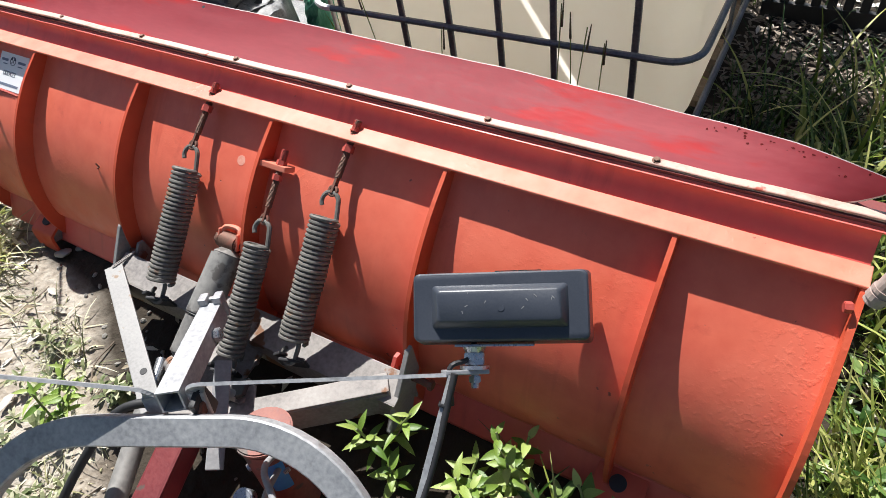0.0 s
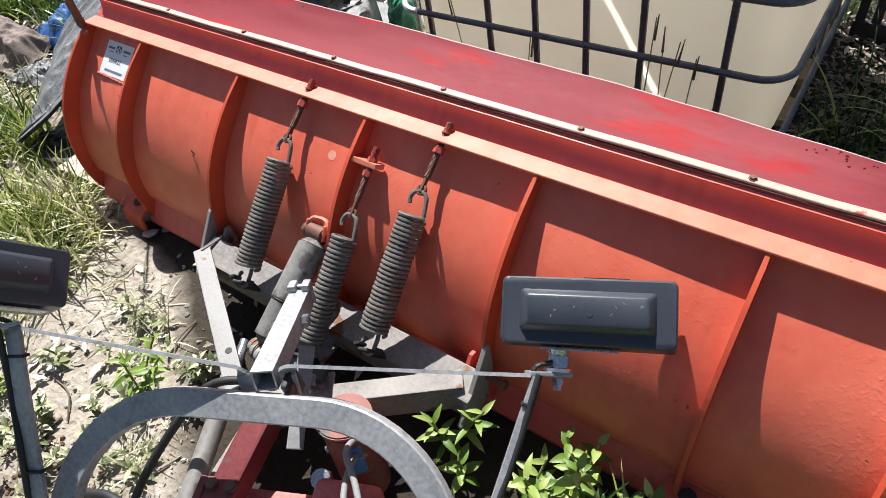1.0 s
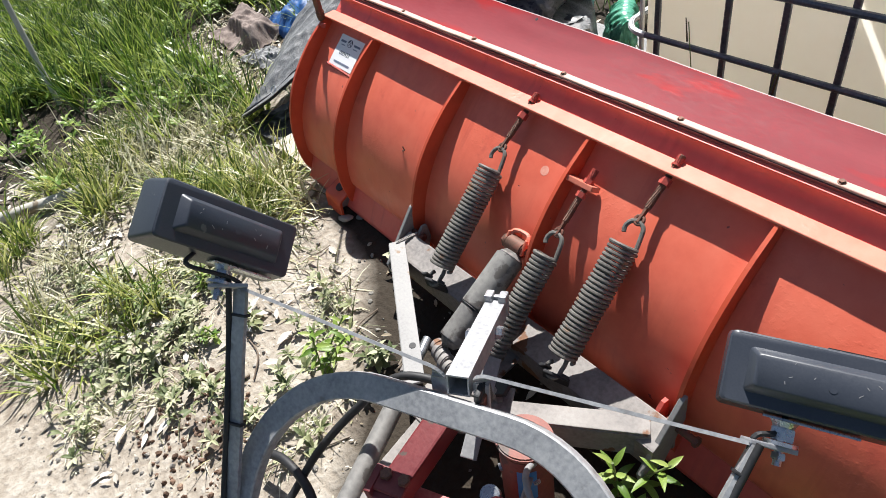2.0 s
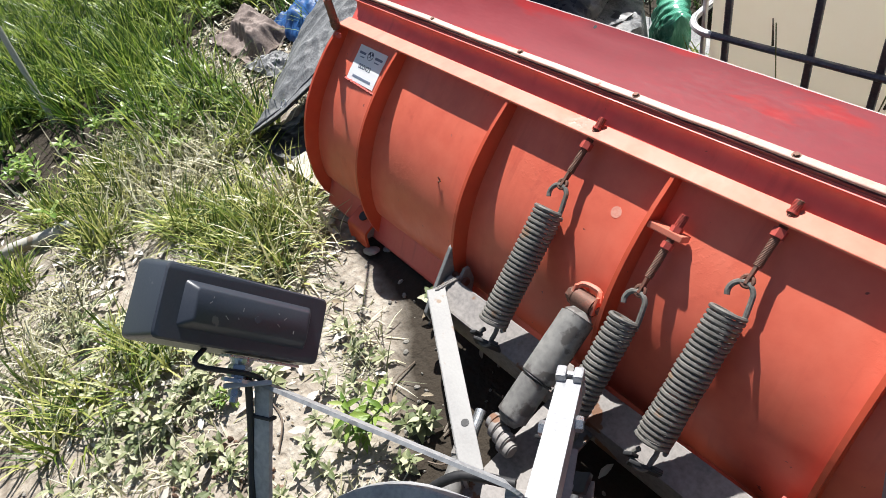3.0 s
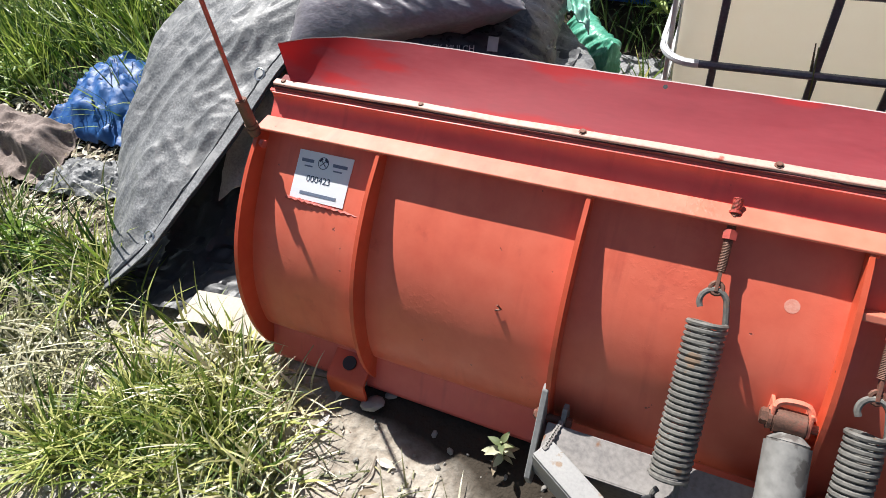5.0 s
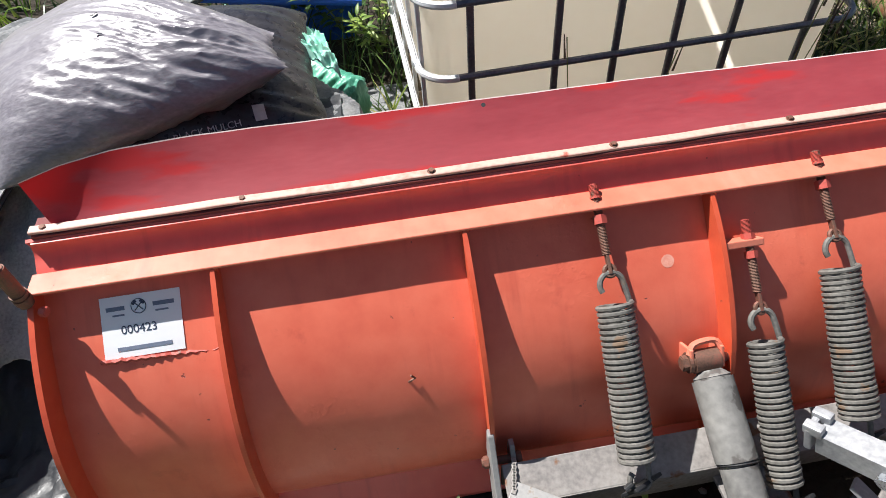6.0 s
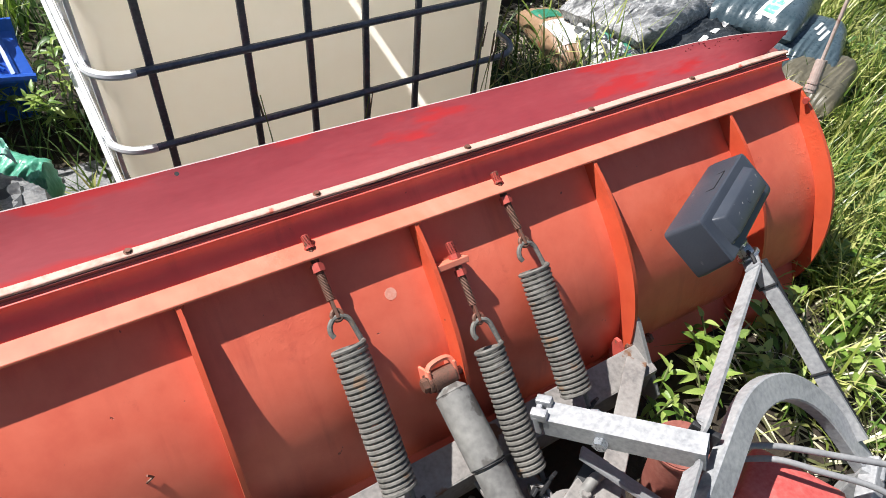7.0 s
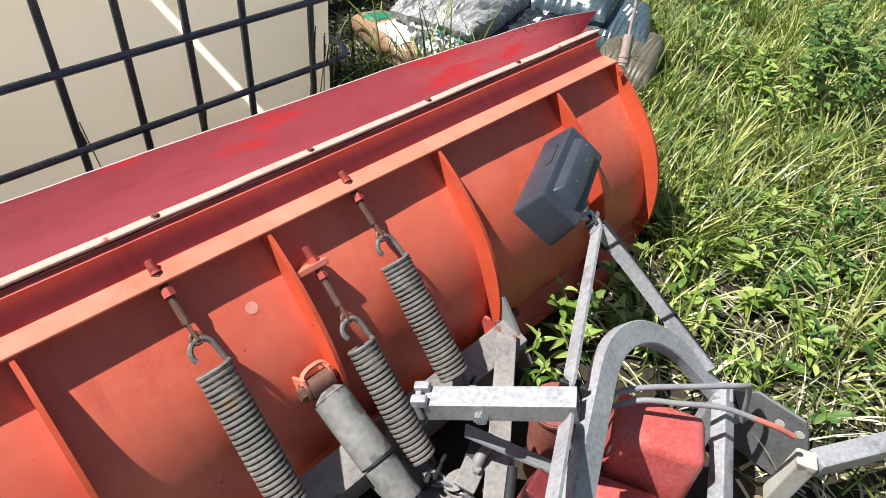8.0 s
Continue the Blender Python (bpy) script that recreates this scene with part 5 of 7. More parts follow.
    bar(bm, (1.285, -0.590, 0.125), (1.335, -0.850, 0.110), 0.062, 0.010, (0.1, 0, 1), 0.003)
    solo("push_plate", bm, M_RUSTSTEEL, "dusty flat steel push plate between ram and pump", "plate")


build_pump()


def hose(pts, r, material, label, name="hose", category="hose"):
    bm = BM()
    tube(bm, spline(pts, 8), r, 10)
    return solo(name, bm, material, label, category, smooth=True)


hose([(1.345, -0.560, 0.300), (1.260, -0.625, 0.300), (1.205, -0.720, 0.225), (1.165, -0.830, 0.130), (1.160, -0.930, 0.05), (1.20, -1.05, 0.03)], 0.0095, M_RUBBER,
     "black rubber hydraulic hose looping to the ground")
hose([(1.010, -0.935, 0.06), (1.100, -0.900, 0.085), (1.220, -0.900, 0.080), (1.330, -0.960, 0.05), (1.42, -1.08, 0.03)], 0.011, M_RUBBER, "thick black rubber hose lying in the mud")
hose([(1.56, -0.50, 0.20), (1.60, -0.58, 0.30), (1.665, -0.625, 0.315), (1.760, -0.700, 0.312), (1.850, -0.765, 0.300), (1.900, -0.775, 0.25), (1.93, -0.80, 0.12)], 0.0062, M_CABLEGREY,
     "faded grey cable strapped across the hoop", "cable", "cable")
hose([(1.58, -0.56, 0.22), (1.64, -0.630, 0.300), (1.70, -0.700, 0.310), (1.760, -0.760, 0.305), (1.800, -0.815, 0.290)], 0.0060, M_CABLEGREY, "faded grey battery cable beside the hoop", "cable", "cable")
hose([(1.800, -0.815, 0.290), (1.830, -0.855, 0.275), (1.862, -0.892, 0.250)], 0.0063, M_CABLERED, "short faded red cable end with a torn lug", "cable_end", "cable")
leg0 = EL_L
hose([leg0 + Vector((-0.012, -0.012, 0.03)), leg0.lerp(tower(-0.39, 0.33), 0.25) + Vector((-0.022, -0.01, 0.012)), leg0.lerp(tower(-0.39, 0.33), 0.55) + Vector((-0.012, -0.012, 0.014)),
      leg0.lerp(tower(-0.39, 0.33), 0.8) + Vector((-0.018, -0.01, 0.012)), tower(-0.40, 0.36, 0.012)], 0.006, M_RUBBER, "thin black lamp cable strapped to the hoop leg", "cable", "cable")
hose([EL_R + Vector((0.012, -0.005, 0.02)), EL_R.lerp(tower(0.39, 0.33), 0.3) + Vector((0.014, -0.008, 0.008)), EL_R.lerp(tower(0.39, 0.33), 0.6) + Vector((0.012, -0.008, 0.010)), tower(0.41, 0.33, 0.008)],
     0.006, M_RUBBER, "thin black lamp cable strapped to the hoop leg", "cable", "cable")

# ---- covered heap behind the blade ----
from mathutils.bvhtree import BVHTree


def cloth(name, f, nu, nv, material, label, category, thick=0.004):
    bm = BM()
    a = grid_mesh(bm, f, nu, nv)
    b = grid_mesh(bm, lambda u, v: Vector(f(u, v)) - Vector((0, 0, thick)), nu, nv)
    for i in range(nu):
        for j in (0, nv):
            bm.faces.new((a[i][j], b[i][j], b[i + 1][j], a[i + 1][j]))
    for j in range(nv):
        for i in (0, nu):
            bm.faces.new((a[i][j], a[i][j + 1], b[i][j + 1], b[i][j]))
    return solo(name, bm, material, label, category, smooth=True)


def fold(x, y, s, amp):
    p = Vector((x * 3.1, y * 2.3, s))
    return amp * (noise.noise(p) + 0.5 * noise.noise(p * 2.7) + 0.25 * abs(noise.noise(p * 6.1)))


def crumple(x, y, s, amp):
    """Sharp-creased relief: ridged noise at three sizes."""
    p = Vector((x, y, s))
    return amp * (1.0 - 1.5 * abs(noise.noise(p * 6.0)) - 1.1 * abs(noise.noise(p * 15.0 + Vector((3, 1, 0)))) - 0.8 * abs(noise.noise(p * 36.0)) + 0.5 * noise.noise(p * 3.1))


def tarp_crease(x, y):
    """Long sharp folds that run up the heap, with finer creases between."""
    a, c = 0.50 * x + 0.87 * y, 0.87 * x - 0.50 * y
    c += 0.05 * noise.noise(Vector((a * 3, c * 2, 7)))
    return (0.026 * (0.45 - abs(noise.noise(Vector((a * 2.0, c * 6.5, 1)))) * 1.5) + 0.012 * (0.3 - abs(noise.noise(Vector((a * 5.0, c * 16.0, 4)))) * 1.4)
            + 0.007 * (0.3 - abs(noise.noise(Vector((a * 17.0, c * 24.0, 6))))))


HEM = spline([(-0.500, -0.255, 0.06), (-0.394, -0.149, 0.130), (-0.330, 0.000, 0.207), (-0.266, 0.162, 0.286), (-0.200, 0.360, 0.385), (-0.120, 0.480, 0.445), (0.05, 0.80, 0.52), (0.20, 1.20, 0.42)], 6)
EDGE = spline([(-0.515, -0.250, 0.03), (-0.600, -0.100, 0.080), (-0.690, 0.070, 0.15), (-0.750, 0.250, 0.24), (-0.780, 0.450, 0.33), (-0.76, 0.60, 0.38), (-0.78, 0.85, 0.40), (-0.75, 1.20, 0.30)], 6)


def tarp_at(u, v):
    i = v * (len(HEM) - 1)
    k = min(int(i), len(HEM) - 2)
    a = EDGE[k].lerp(EDGE[k + 1], i - k)
    b = HEM[k].lerp(HEM[k + 1], i - k)
    p = a.lerp(b, u)
    calm = 1.0 - 0.75 * max(0, (u - 0.86) / 0.14)
    # long folds run up the heap, fine creases across them
    run = math.sin(u * 15 + 2.4 * noise.noise(Vector((u * 2, v * 3, 5)))) * 0.010 * (0.5 + 0.5 * noise.noise(Vector((v * 4, u, 8))))
    p.z += 0.05 * math.sin(math.pi * min(1, u * 1.1)) * min(1, v * 3) + (1.25 * tarp_crease(p.x, p.y) + run + crumple(p.x, p.y, 12.0, 0.0030)) * calm
    return p


tarp = cloth("tarp", tarp_at, 130, 200, M_TARP, "dusty grey woven tarp draped over a heap", "tarp")
# folded hem with its stitching line, cord and tie rings
bm = BM()
sweep(bm, [tarp_at(0.985, i / 90) + Vector((0, 0, 0.005)) for i in range(91)], [(-0.018, -0.0015), (0.018, -0.0015), (0.018, 0.0015), (-0.018, 0.0015)])
part("hem", bm, M_TARP, tarp, "doubled hem along the tarp edge", True)
bm = BM()
tube(bm, [tarp_at(0.94, i / 90) + Vector((0, 0, 0.0045)) for i in range(91)], 0.0022, 5)
part("stitching", bm, M_TARPDARK, tarp)
bm = BM()
tube(bm, [tarp_at(1.0, i / 90) + Vector((0.004, 0, -0.004)) for i in range(91)], 0.006, 6)
part("hem_cord", bm, M_TARPDARK, tarp, "dark cord in the hem", True)
for v in (0.17, 0.56):
    c = tarp_at(0.93, v) + Vector((0, 0, 0.010))
    bm = BM()
    tube(bm, [c + Vector((0.016 * math.cos(t), 0.012 * math.sin(t), 0.012 * math.sin(t))) for t in [2 * math.pi * i / 16 for i in range(16)]], 0.003, 6, True)
    part("tie_ring", bm, M_ZINC, tarp, "small metal tie ring")
    bm = BM()
    tube(bm, [c + Vector((0.012, 0.006, -0.002)), c + Vector((0.030, 0.030, 0.006)), c + Vector((0.045, 0.036, 0.0))], 0.005, 6)
    part("strap", bm, M_TARPDARK, tarp, "black webbing loop")


def under_sheet(x, y):
    return max(0.008, min(0.36, 0.035 + 0.52 * (y + 0.02) + 0.05 * math.sin(x * 5)))


cloth("dark_tarp", lambda u, v: (lambda x, y: (x, y, max(0.006, under_sheet(x, y) + crumple(x, y, 4.0, 0.020))))(-0.53 + 1.11 * u, -0.27 + 0.80 * v + 0.16 * u), 96, 66,
      M_TARPDARK, "black plastic sheet under the grey tarp", "tarp")
cloth("under_tarp", lambda u, v: (lambda x, y: (x, y, under_sheet(x, y) + 0.025 + 0.09 * min(1.0, max(0.0, (y - 0.10) / 0.25)) + crumple(x, y, 9.0, 0.016)))(-0.36 + 0.42 * u, 0.11 + 0.06 * math.sin(u * 5) + 0.34 * v), 50, 50,
      M_TARPPALE, "pale grey fold of tarp under the hem, sunlight in its colour", "tarp")


def heap_height(x, y):
    h = 0.428 - 0.21 * max(0.0, x - 0.2) - 0.10 * (y - 0.6)
    if x < 0.10:
        h -= 1.3 * (0.10 - x)
    if y < 0.46:
        h -= 1.3 * (0.46 - y)
    return h


def heap(u, v):
    """Cover over the lower bags: a rounded heap falling off to the ground at its far side."""
    x, y = -0.15 + 0.93 * u, 0.28 + 0.94 * v
    edge = 0.640 if y < 0.60 else 0.640 - 2.6 * (y - 0.60) ** 2 - 0.02 * (y - 0.60)
    d = min(1.0, max(0.0, (edge + 0.012 * noise.noise(Vector((y * 14, 2, 2))) - x + 0.05) / 0.06))
    s = d * d * (3 - 2 * d)
    return (x, y, 0.012 + max(0.0, heap_height(x, y) + crumple(x, y, 7.0, 0.012)) * s)


cloth("heap_cover", heap, 96, 72, M_TARP, "dusty grey cover over the lower bags", "cover")


def bag(center, size, rot, material, name, label, seed, wrinkle=0.02, group="", nu=80, nv=90, pinch=0.55, taper=0.0, droop=0.22, dome=6, gather=1.0, crisp=0.0):
    """A filled plastic bag: a pillow with flat sealed ends, pulled-in sides and gathers running from its seams."""
    bm = BM()
    m = Matrix.Translation(center) @ rot
    sx, sy, sz = size

    def f(side):
        def g(u, v):
            a, b = 2 * u - 1, 2 * v - 1
            fill = max(0.0, (1 - a ** 4) ** pinch * (1 - abs(b) ** dome) ** (0.5 if dome > 4 else 0.7)) * (1 - 0.75 * taper * max(0.0, a) ** 1.5)
            x = a * sx * (1 - 0.05 * (1 - b * b))
            hw = sy * (1 - taper * max(0.0, a + 0.2) ** 1.6 / 1.34)
            y = (b * hw) * (1 - 0.10 * a ** 4 - 0.03 * noise.noise(Vector((a * 2, seed, 1)))) - (sy - hw)
            end, edge = a ** 6, b ** 8
            wav = math.sin(b * 24 + 5 * noise.noise(Vector((a * 1.5 + seed, b * 2, 3)))) * (0.15 + 0.85 * end)
            skew = b + 0.35 * a
            rip = abs(noise.noise(Vector((a * 1.1 + seed, skew * 7.0, side * 3)))) + 0.35 * abs(noise.noise(Vector((a * 1.7 + seed, skew * 13.0, side * 5)))) 
            dent = noise.noise(Vector((x * 5.0 + seed, y * 6.0, side)))
            z = side * sz * fill * (1.0 if side > 0 else 0.75) * (1 + 0.22 * dent)
            z += wrinkle * (0.45 * gather * wav * (0.3 + fill) * (1 - 0.6 * end) - 0.9 * rip * min(1, fill * 2.2)) + 0.012 * end * noise.noise(Vector((b * 3, seed, a)))
            if crisp:
                al, ac = 0.82 * x - 0.57 * y, 0.57 * x + 0.82 * y
                ac += 0.02 * noise.noise(Vector((al * 5, ac * 5, seed)))
                zone = (0.06 + 0.94 * min(1.0, max(0.0, a * 0.9 - 0.5 * b + 0.35))) if taper else 0.9
                z -= crisp * zone * (abs(noise.noise(Vector((al * 4.0 + seed, ac * 22.0, 2)))) + 0.55 * abs(noise.noise(Vector((al * 9.0 + seed, ac * 48.0, 4)))) + 0.25 * abs(noise.noise(Vector((al * 30.0, ac * 60.0, 6))))) * min(1, fill * 2)
            z -= droop * sz * a * a
            y += wrinkle * rip * b ** 3 * 0.8 * min(1, fill * 3)
            return m @ Vector((x + 0.006 * noise.noise(Vector((b * 6, seed, 2))) * end, y, z))
        return g
    grid_mesh(bm, f(1), nu, nv)
    grid_mesh(bm, f(-1), nu, nv)
    bmesh.ops.remove_doubles(bm, verts=bm.verts, dist=0.0009)
    return solo(name, bm, material, label, "bag", group, smooth=True)


def surface_of(ob):
    return BVHTree.FromPolygons([v.co.copy() for v in ob.data.vertices], [tuple(q.vertices) for q in ob.data.polygons])


def print_on(ob, at, right, normal, w, h, material, name="print", label="", n=6):
    """A thin printed patch laid onto a bag's surface."""
    tree = surface_of(ob)
    fr = Matrix.Translation(at) @ frame_of(right, normal)
    nz = fr.to_3x3() @ Vector((0, 0, 1))
    bm = BM()

    def g(u, v):
        q = fr @ Vector(((u - 0.5) * w, (v - 0.5) * h, 0.25))
        hit = tree.ray_cast(q, -nz)[0]
        return (hit if hit is not None else q - nz * 0.25) + nz * 0.003
    grid_mesh(bm, g, n, n)
    return part(name, bm, material, ob, label)


R = lambda x, y, z: pose(0, 0, 0, x, y, z)
b1 = bag((0.122, 0.668, 0.548), (0.335, 0.245, 0.142), R(5, -11, 12), M_BAG, "mulch_bag", "full dusty grey plastic bag lying on the tarp heap", 1.3, 0.004, nu=170, nv=220, taper=0.72, droop=0.05, dome=2.6, gather=0.05, crisp=0.022)
b2 = bag((0.225, 0.690, 0.462), (0.315, 0.245, 0.072), R(8, 3, 6), M_BAGBLACK, "mulch_bag", "black plastic mulch bag under the grey bag", 7.7, 0.010)
bag((0.02, 0.78, 0.445), (0.24, 0.22, 0.07), R(4, 2, 12), M_BAG, "lower_bag", "grey plastic bag inside the heap", 3.1, 0.012)
# small torn holes in the grey bag
for x, y, w in ((0.085, 0.745, 0.036), (0.10, 0.655, 0.022), (0.12, 0.585, 0.020), (0.28, 0.68, 0.008), (0.03, 0.52, 0.007)):
    print_on(b1, (x, y, 0.66), (0.9, 0.4, 0), (0, -0.3, 1), w * 0.7, w * 0.26, M_BAGBLACK, "torn_hole", "small torn hole", 5)
# print on the black bag
cu = bpy.data.curves.new("print", "FONT")
cu.body, cu.size, cu.align_x, cu.extrude = "BLACK MULCH", 0.022, "RIGHT", 0.0006
tmp = bpy.data.objects.new("print", cu)
me = bpy.data.meshes.new_from_object(tmp)
me.materials.append(M_PALE)
pr = new("bag_print", me)
tree = surface_of(b2)
into = Vector((0, 0.5, -0.86)).normalized()
lay = Matrix.Translation(Vector((0.368, 0.480, 0.462)) - into * 0.25) @ frame_of((0.97, 0.16, 0.03), -into)
for v in me.vertices:
    q = lay @ v.co
    hit = tree.ray_cast(q, into)[0]
    v.co = (hit if hit is not None else q + into * 0.25) - into * 0.003
pr.parent = b2
print_on(b2, (0.408, 0.500, 0.485), (0.97, 0.16, 0.03), (0, -0.5, 0.86), 0.026, 0.040, M_PALE, "barcode_patch", "small pale barcode patch")

# mint cloth, green sack, blue panel behind
def mint(u, v):
    x, y = 0.29 + 0.25 * u + 0.05 * v, 1.02 - 0.10 * u - 0.19 * v
    return (x, y, heap_height(x, y) + 0.085 + 0.05 * math.sin(math.pi * v) * (1 - 0.5 * u) + crumple(u * 0.5, v * 0.4, 2.0, 0.03))


cloth("mint_cloth", mint, 60, 40,
      M_MINT, "crumpled mint green cloth lying on the heap", "cloth")


bag((0.535, 0.925, 0.150), (0.145, 0.125, 0.060), R(0, -84, 40), mat("green_woven_sack", [(0.030, 0.20, 0.125), (0.075, 0.33, 0.22), (0.20, 0.50, 0.38)], 0.34, spec=0.6, scale=9, fine=80, bump=0.4, stretch=(2, 2, 0.5), dist=0.006),
    "green_sack", "glossy green plastic sack slumped against the heap", 23.0, 0.012, gather=0.6, crisp=0.020)


def build_blue_panel():
    th = thing("blue_plastic_tub", (0.25, 1.45, 0.0), "upturned blue plastic tub with moulded chevrons", "tub")
    fr = pose(0.400, 1.420, 0.268, 22, 9, 0)

    def f(u, v):
        a, b = (u - 0.5) * (0.54 - 0.08 * v), v * 0.19
        return fr @ Vector((a, b, 0.012 * math.sin(b * 5)))
    bm = BM()
    grid_mesh(bm, f, 20, 14)
    part("shell", bm, M_BLUEPLASTIC, th, smooth=True)
    bm = BM()
    tube(bm, [f(i / 20, 0) for i in range(21)], 0.014, 8)
    part("rim", bm, M_BLUEPLASTIC, th, smooth=True)
    for cx in (0.12, 0.38, 0.64, 0.90):
        bm = BM()
        tube(bm, [f(cx, 0.03 + 0.90 * i / 10) + Vector((0, 0, 0.004)) for i in range(11)], 0.012, 6)
        part("moulded_rib", bm, M_BLUEPLASTIC, th, smooth=True)
    for cx in (0.25, 0.51, 0.77):
        for r in range(2):
            bm = BM()
            q = [f(cx - 0.09, 0.15 + 0.35 * r), f(cx, 0.40 + 0.35 * r), f(cx + 0.09, 0.15 + 0.35 * r)]
            tube(bm, [p + Vector((0, 0, 0.003)) for p in q], 0.007, 5)
            part("chevron", bm, M_BLUEPLASTIC, th, smooth=True)
    # side skirt down to the ground
    bm = BM()
    for u0, u1 in ((0.0, 1.0),):
        a, b = f(u0, 1), f(u1, 1)
        bar(bm, (a.x, a.y, a.z / 2), (b.x, b.y, b.z / 2), 0.012, a.z, (0, 0, 1))
    part("back_wall", bm, M_BLUEPLASTIC, th)


build_blue_panel()

# blue tarp and grey rag beyond the tarp
cloth("blue_tarp", lambda u, v: (-1.36 + 0.42 * u, 0.27 + 0.45 * v, 0.02 + 0.13 * math.sin(math.pi * u) ** 0.7 * math.sin(math.pi * v) ** 0.7 + abs(fold(u * 1.5, v * 1.5, 3.0, 0.05))), 40, 40,
      M_BLUETARP, "crumpled blue tarp on the ground", "tarp")


def rag(u, v):
    """A stiff folded garment: a raised crumpled top that breaks off steeply at its near side."""
    x, y = -1.60 + 0.46 * u + 0.03 * math.sin(v * 6), 0.03 + 0.29 * v
    e = min(u, 1 - u, 1 - v) * 5.0
    s = min(1.0, max(0.0, (v - 0.22 - 0.10 * math.sin(u * 5)) / 0.14)) * min(1.0, max(0.0, e))
    return x, y, 0.012 + 0.085 * s * s * (3 - 2 * s) + max(-0.010, 1.4 * crumple(x * 0.55, y * 0.55, 6.0, 0.026))


cloth("grey_rag", rag, 70, 50, mat("grey_rag", [(0.10, 0.074, 0.062), (0.22, 0.17, 0.148), (0.34, 0.28, 0.25)], 0.85, scale=14, fine=120, bump=0.5, dist=0.006), "stiff crumpled grey-brown garment lying in leaf litter", "rag")
cloth("plastic_scrap", lambda u, v: (-1.13 + 0.36 * u, 0.00 + 0.17 * v + 0.06 * u, 0.016 + 0.035 * math.sin(math.pi * u) * math.sin(math.pi * v) + max(-0.01, crumple(u * 0.5, v * 0.3, 8.0, 0.020))), 50, 30,
      M_TARP, "crumpled dusty plastic scrap beside the brown garment", "scrap")
cloth("cardboard", lambda u, v: (-0.26 + 0.30 * u, -0.26 + 0.10 * v + 0.02 * u, 0.022 + 0.012 * math.sin(3 * u)), 8, 4,
      mat("pale_cardboard", [(0.42, 0.38, 0.31), (0.56, 0.52, 0.44)], 0.85, scale=9, fine=90), "pale piece of cardboard under the blade end", "cardboard", 0.006)

# ---- bags to the right of the tote ----
M_PRINTDARK = mat("black_printed_bag", [(0.016, 0.020, 0.024), (0.045, 0.05, 0.055)], 0.28, scale=9, fine=60, bump=0.5, dist=0.006)
M_SILVER = mat("silver_plastic_bag", [(0.13, 0.134, 0.138), (0.28, 0.283, 0.286), (0.50, 0.50, 0.50)], 0.26, scale=8, fine=50, bump=0.8, dist=0.010, stretch=(1, 3, 2), rough_var=0.12)
M_TEALBAG = mat("blue_grey_bag", [(0.035, 0.060, 0.075), (0.075, 0.105, 0.125)], 0.3, scale=9, fine=60, bump=0.5, dist=0.006)
M_KHAKI = mat("khaki_sack", [(0.075, 0.066, 0.045), (0.15, 0.135, 0.095)], 0.40, scale=9, fine=70, bump=0.4, dist=0.005)
M_WHITEINK = mat("white_print", [(0.55, 0.56, 0.55), (0.70, 0.70, 0.69)], 0.4, scale=30, fine=60, bump=0)
M_GREENINK = mat("green_print", [(0.02, 0.15, 0.09), (0.04, 0.24, 0.15)], 0.4, scale=30, fine=60, bump=0)
M_MINTINK = mat("mint_print", [(0.10, 0.45, 0.32), (0.30, 0.62, 0.50)], 0.4, scale=30, fine=60, bump=0)
M_BLACKWHITE = mat("black_white_bag", [(0.03, 0.035, 0.035), (0.10, 0.105, 0.105)], 0.3, scale=9, fine=60, bump=0.6, spots=(0.55, 0.56, 0.55), spot_scale=16, spot_cut=0.50, stretch=(3.0, 1.0, 1), dist=0.008)
PILE = "pile of garden bags"
soil = bag((2.575, 1.16, 0.100), (0.24, 0.085, 0.070), R(0, 0, 78), M_SOILBAG, "garden_bag", "soil bag printed in brown, white and green", 2.0, 0.010, PILE)
white = bag((2.67, 0.95, 0.120), (0.29, 0.125, 0.085), R(0, 2, 74), M_BLACKWHITE, "garden_bag", "creased white and black printed plastic bag", 5.0, 0.016, PILE, gather=0.6, crisp=0.030)
silver = bag((2.99, 1.06, 0.225), (0.38, 0.22, 0.095), R(-3, 3, 12), M_SILVER, "garden_bag", "crumpled silver-grey plastic bag on the pile", 8.0, 0.018, PILE, nu=110, nv=130, gather=0.4, crisp=0.045)
black = bag((3.02, 0.80, 0.135), (0.34, 0.17, 0.090), R(-3, 0, 16), M_PRINTDARK, "garden_bag", "black printed garden soil bag", 11.0, 0.012, PILE, gather=0.6, crisp=0.025)
teal = bag((3.47, 0.84, 0.215), (0.32, 0.20, 0.095), R(-4, 5, 24), M_TEALBAG, "garden_bag", "dark blue-grey printed garden bag", 14.0, 0.010, PILE)
blue = bag((3.47, 0.60, 0.150), (0.27, 0.15, 0.085), R(0, 0, 30), M_TEALBAG, "garden_bag", "smooth blue-grey plastic bag on the pile", 17.0, 0.008, PILE)
khaki = bag((3.33, 0.42, 0.095), (0.23, 0.13, 0.095), R(0, 0, 22), M_KHAKI, "garden_bag", "pale khaki filled sack beside the blade end", 20.0, 0.008, PILE)
UP = (-0.25, -0.35, 0.9)
print_on(soil, (2.555, 1.09, 0.17), (0.1, 0.99, 0), UP, 0.17, 0.12, M_WHITEINK, "print_block", "white printed panel")
print_on(soil, (2.585, 1.25, 0.17), (0.1, 0.99, 0), UP, 0.10, 0.11, M_GREENINK, "print_block", "dark green printed panel")
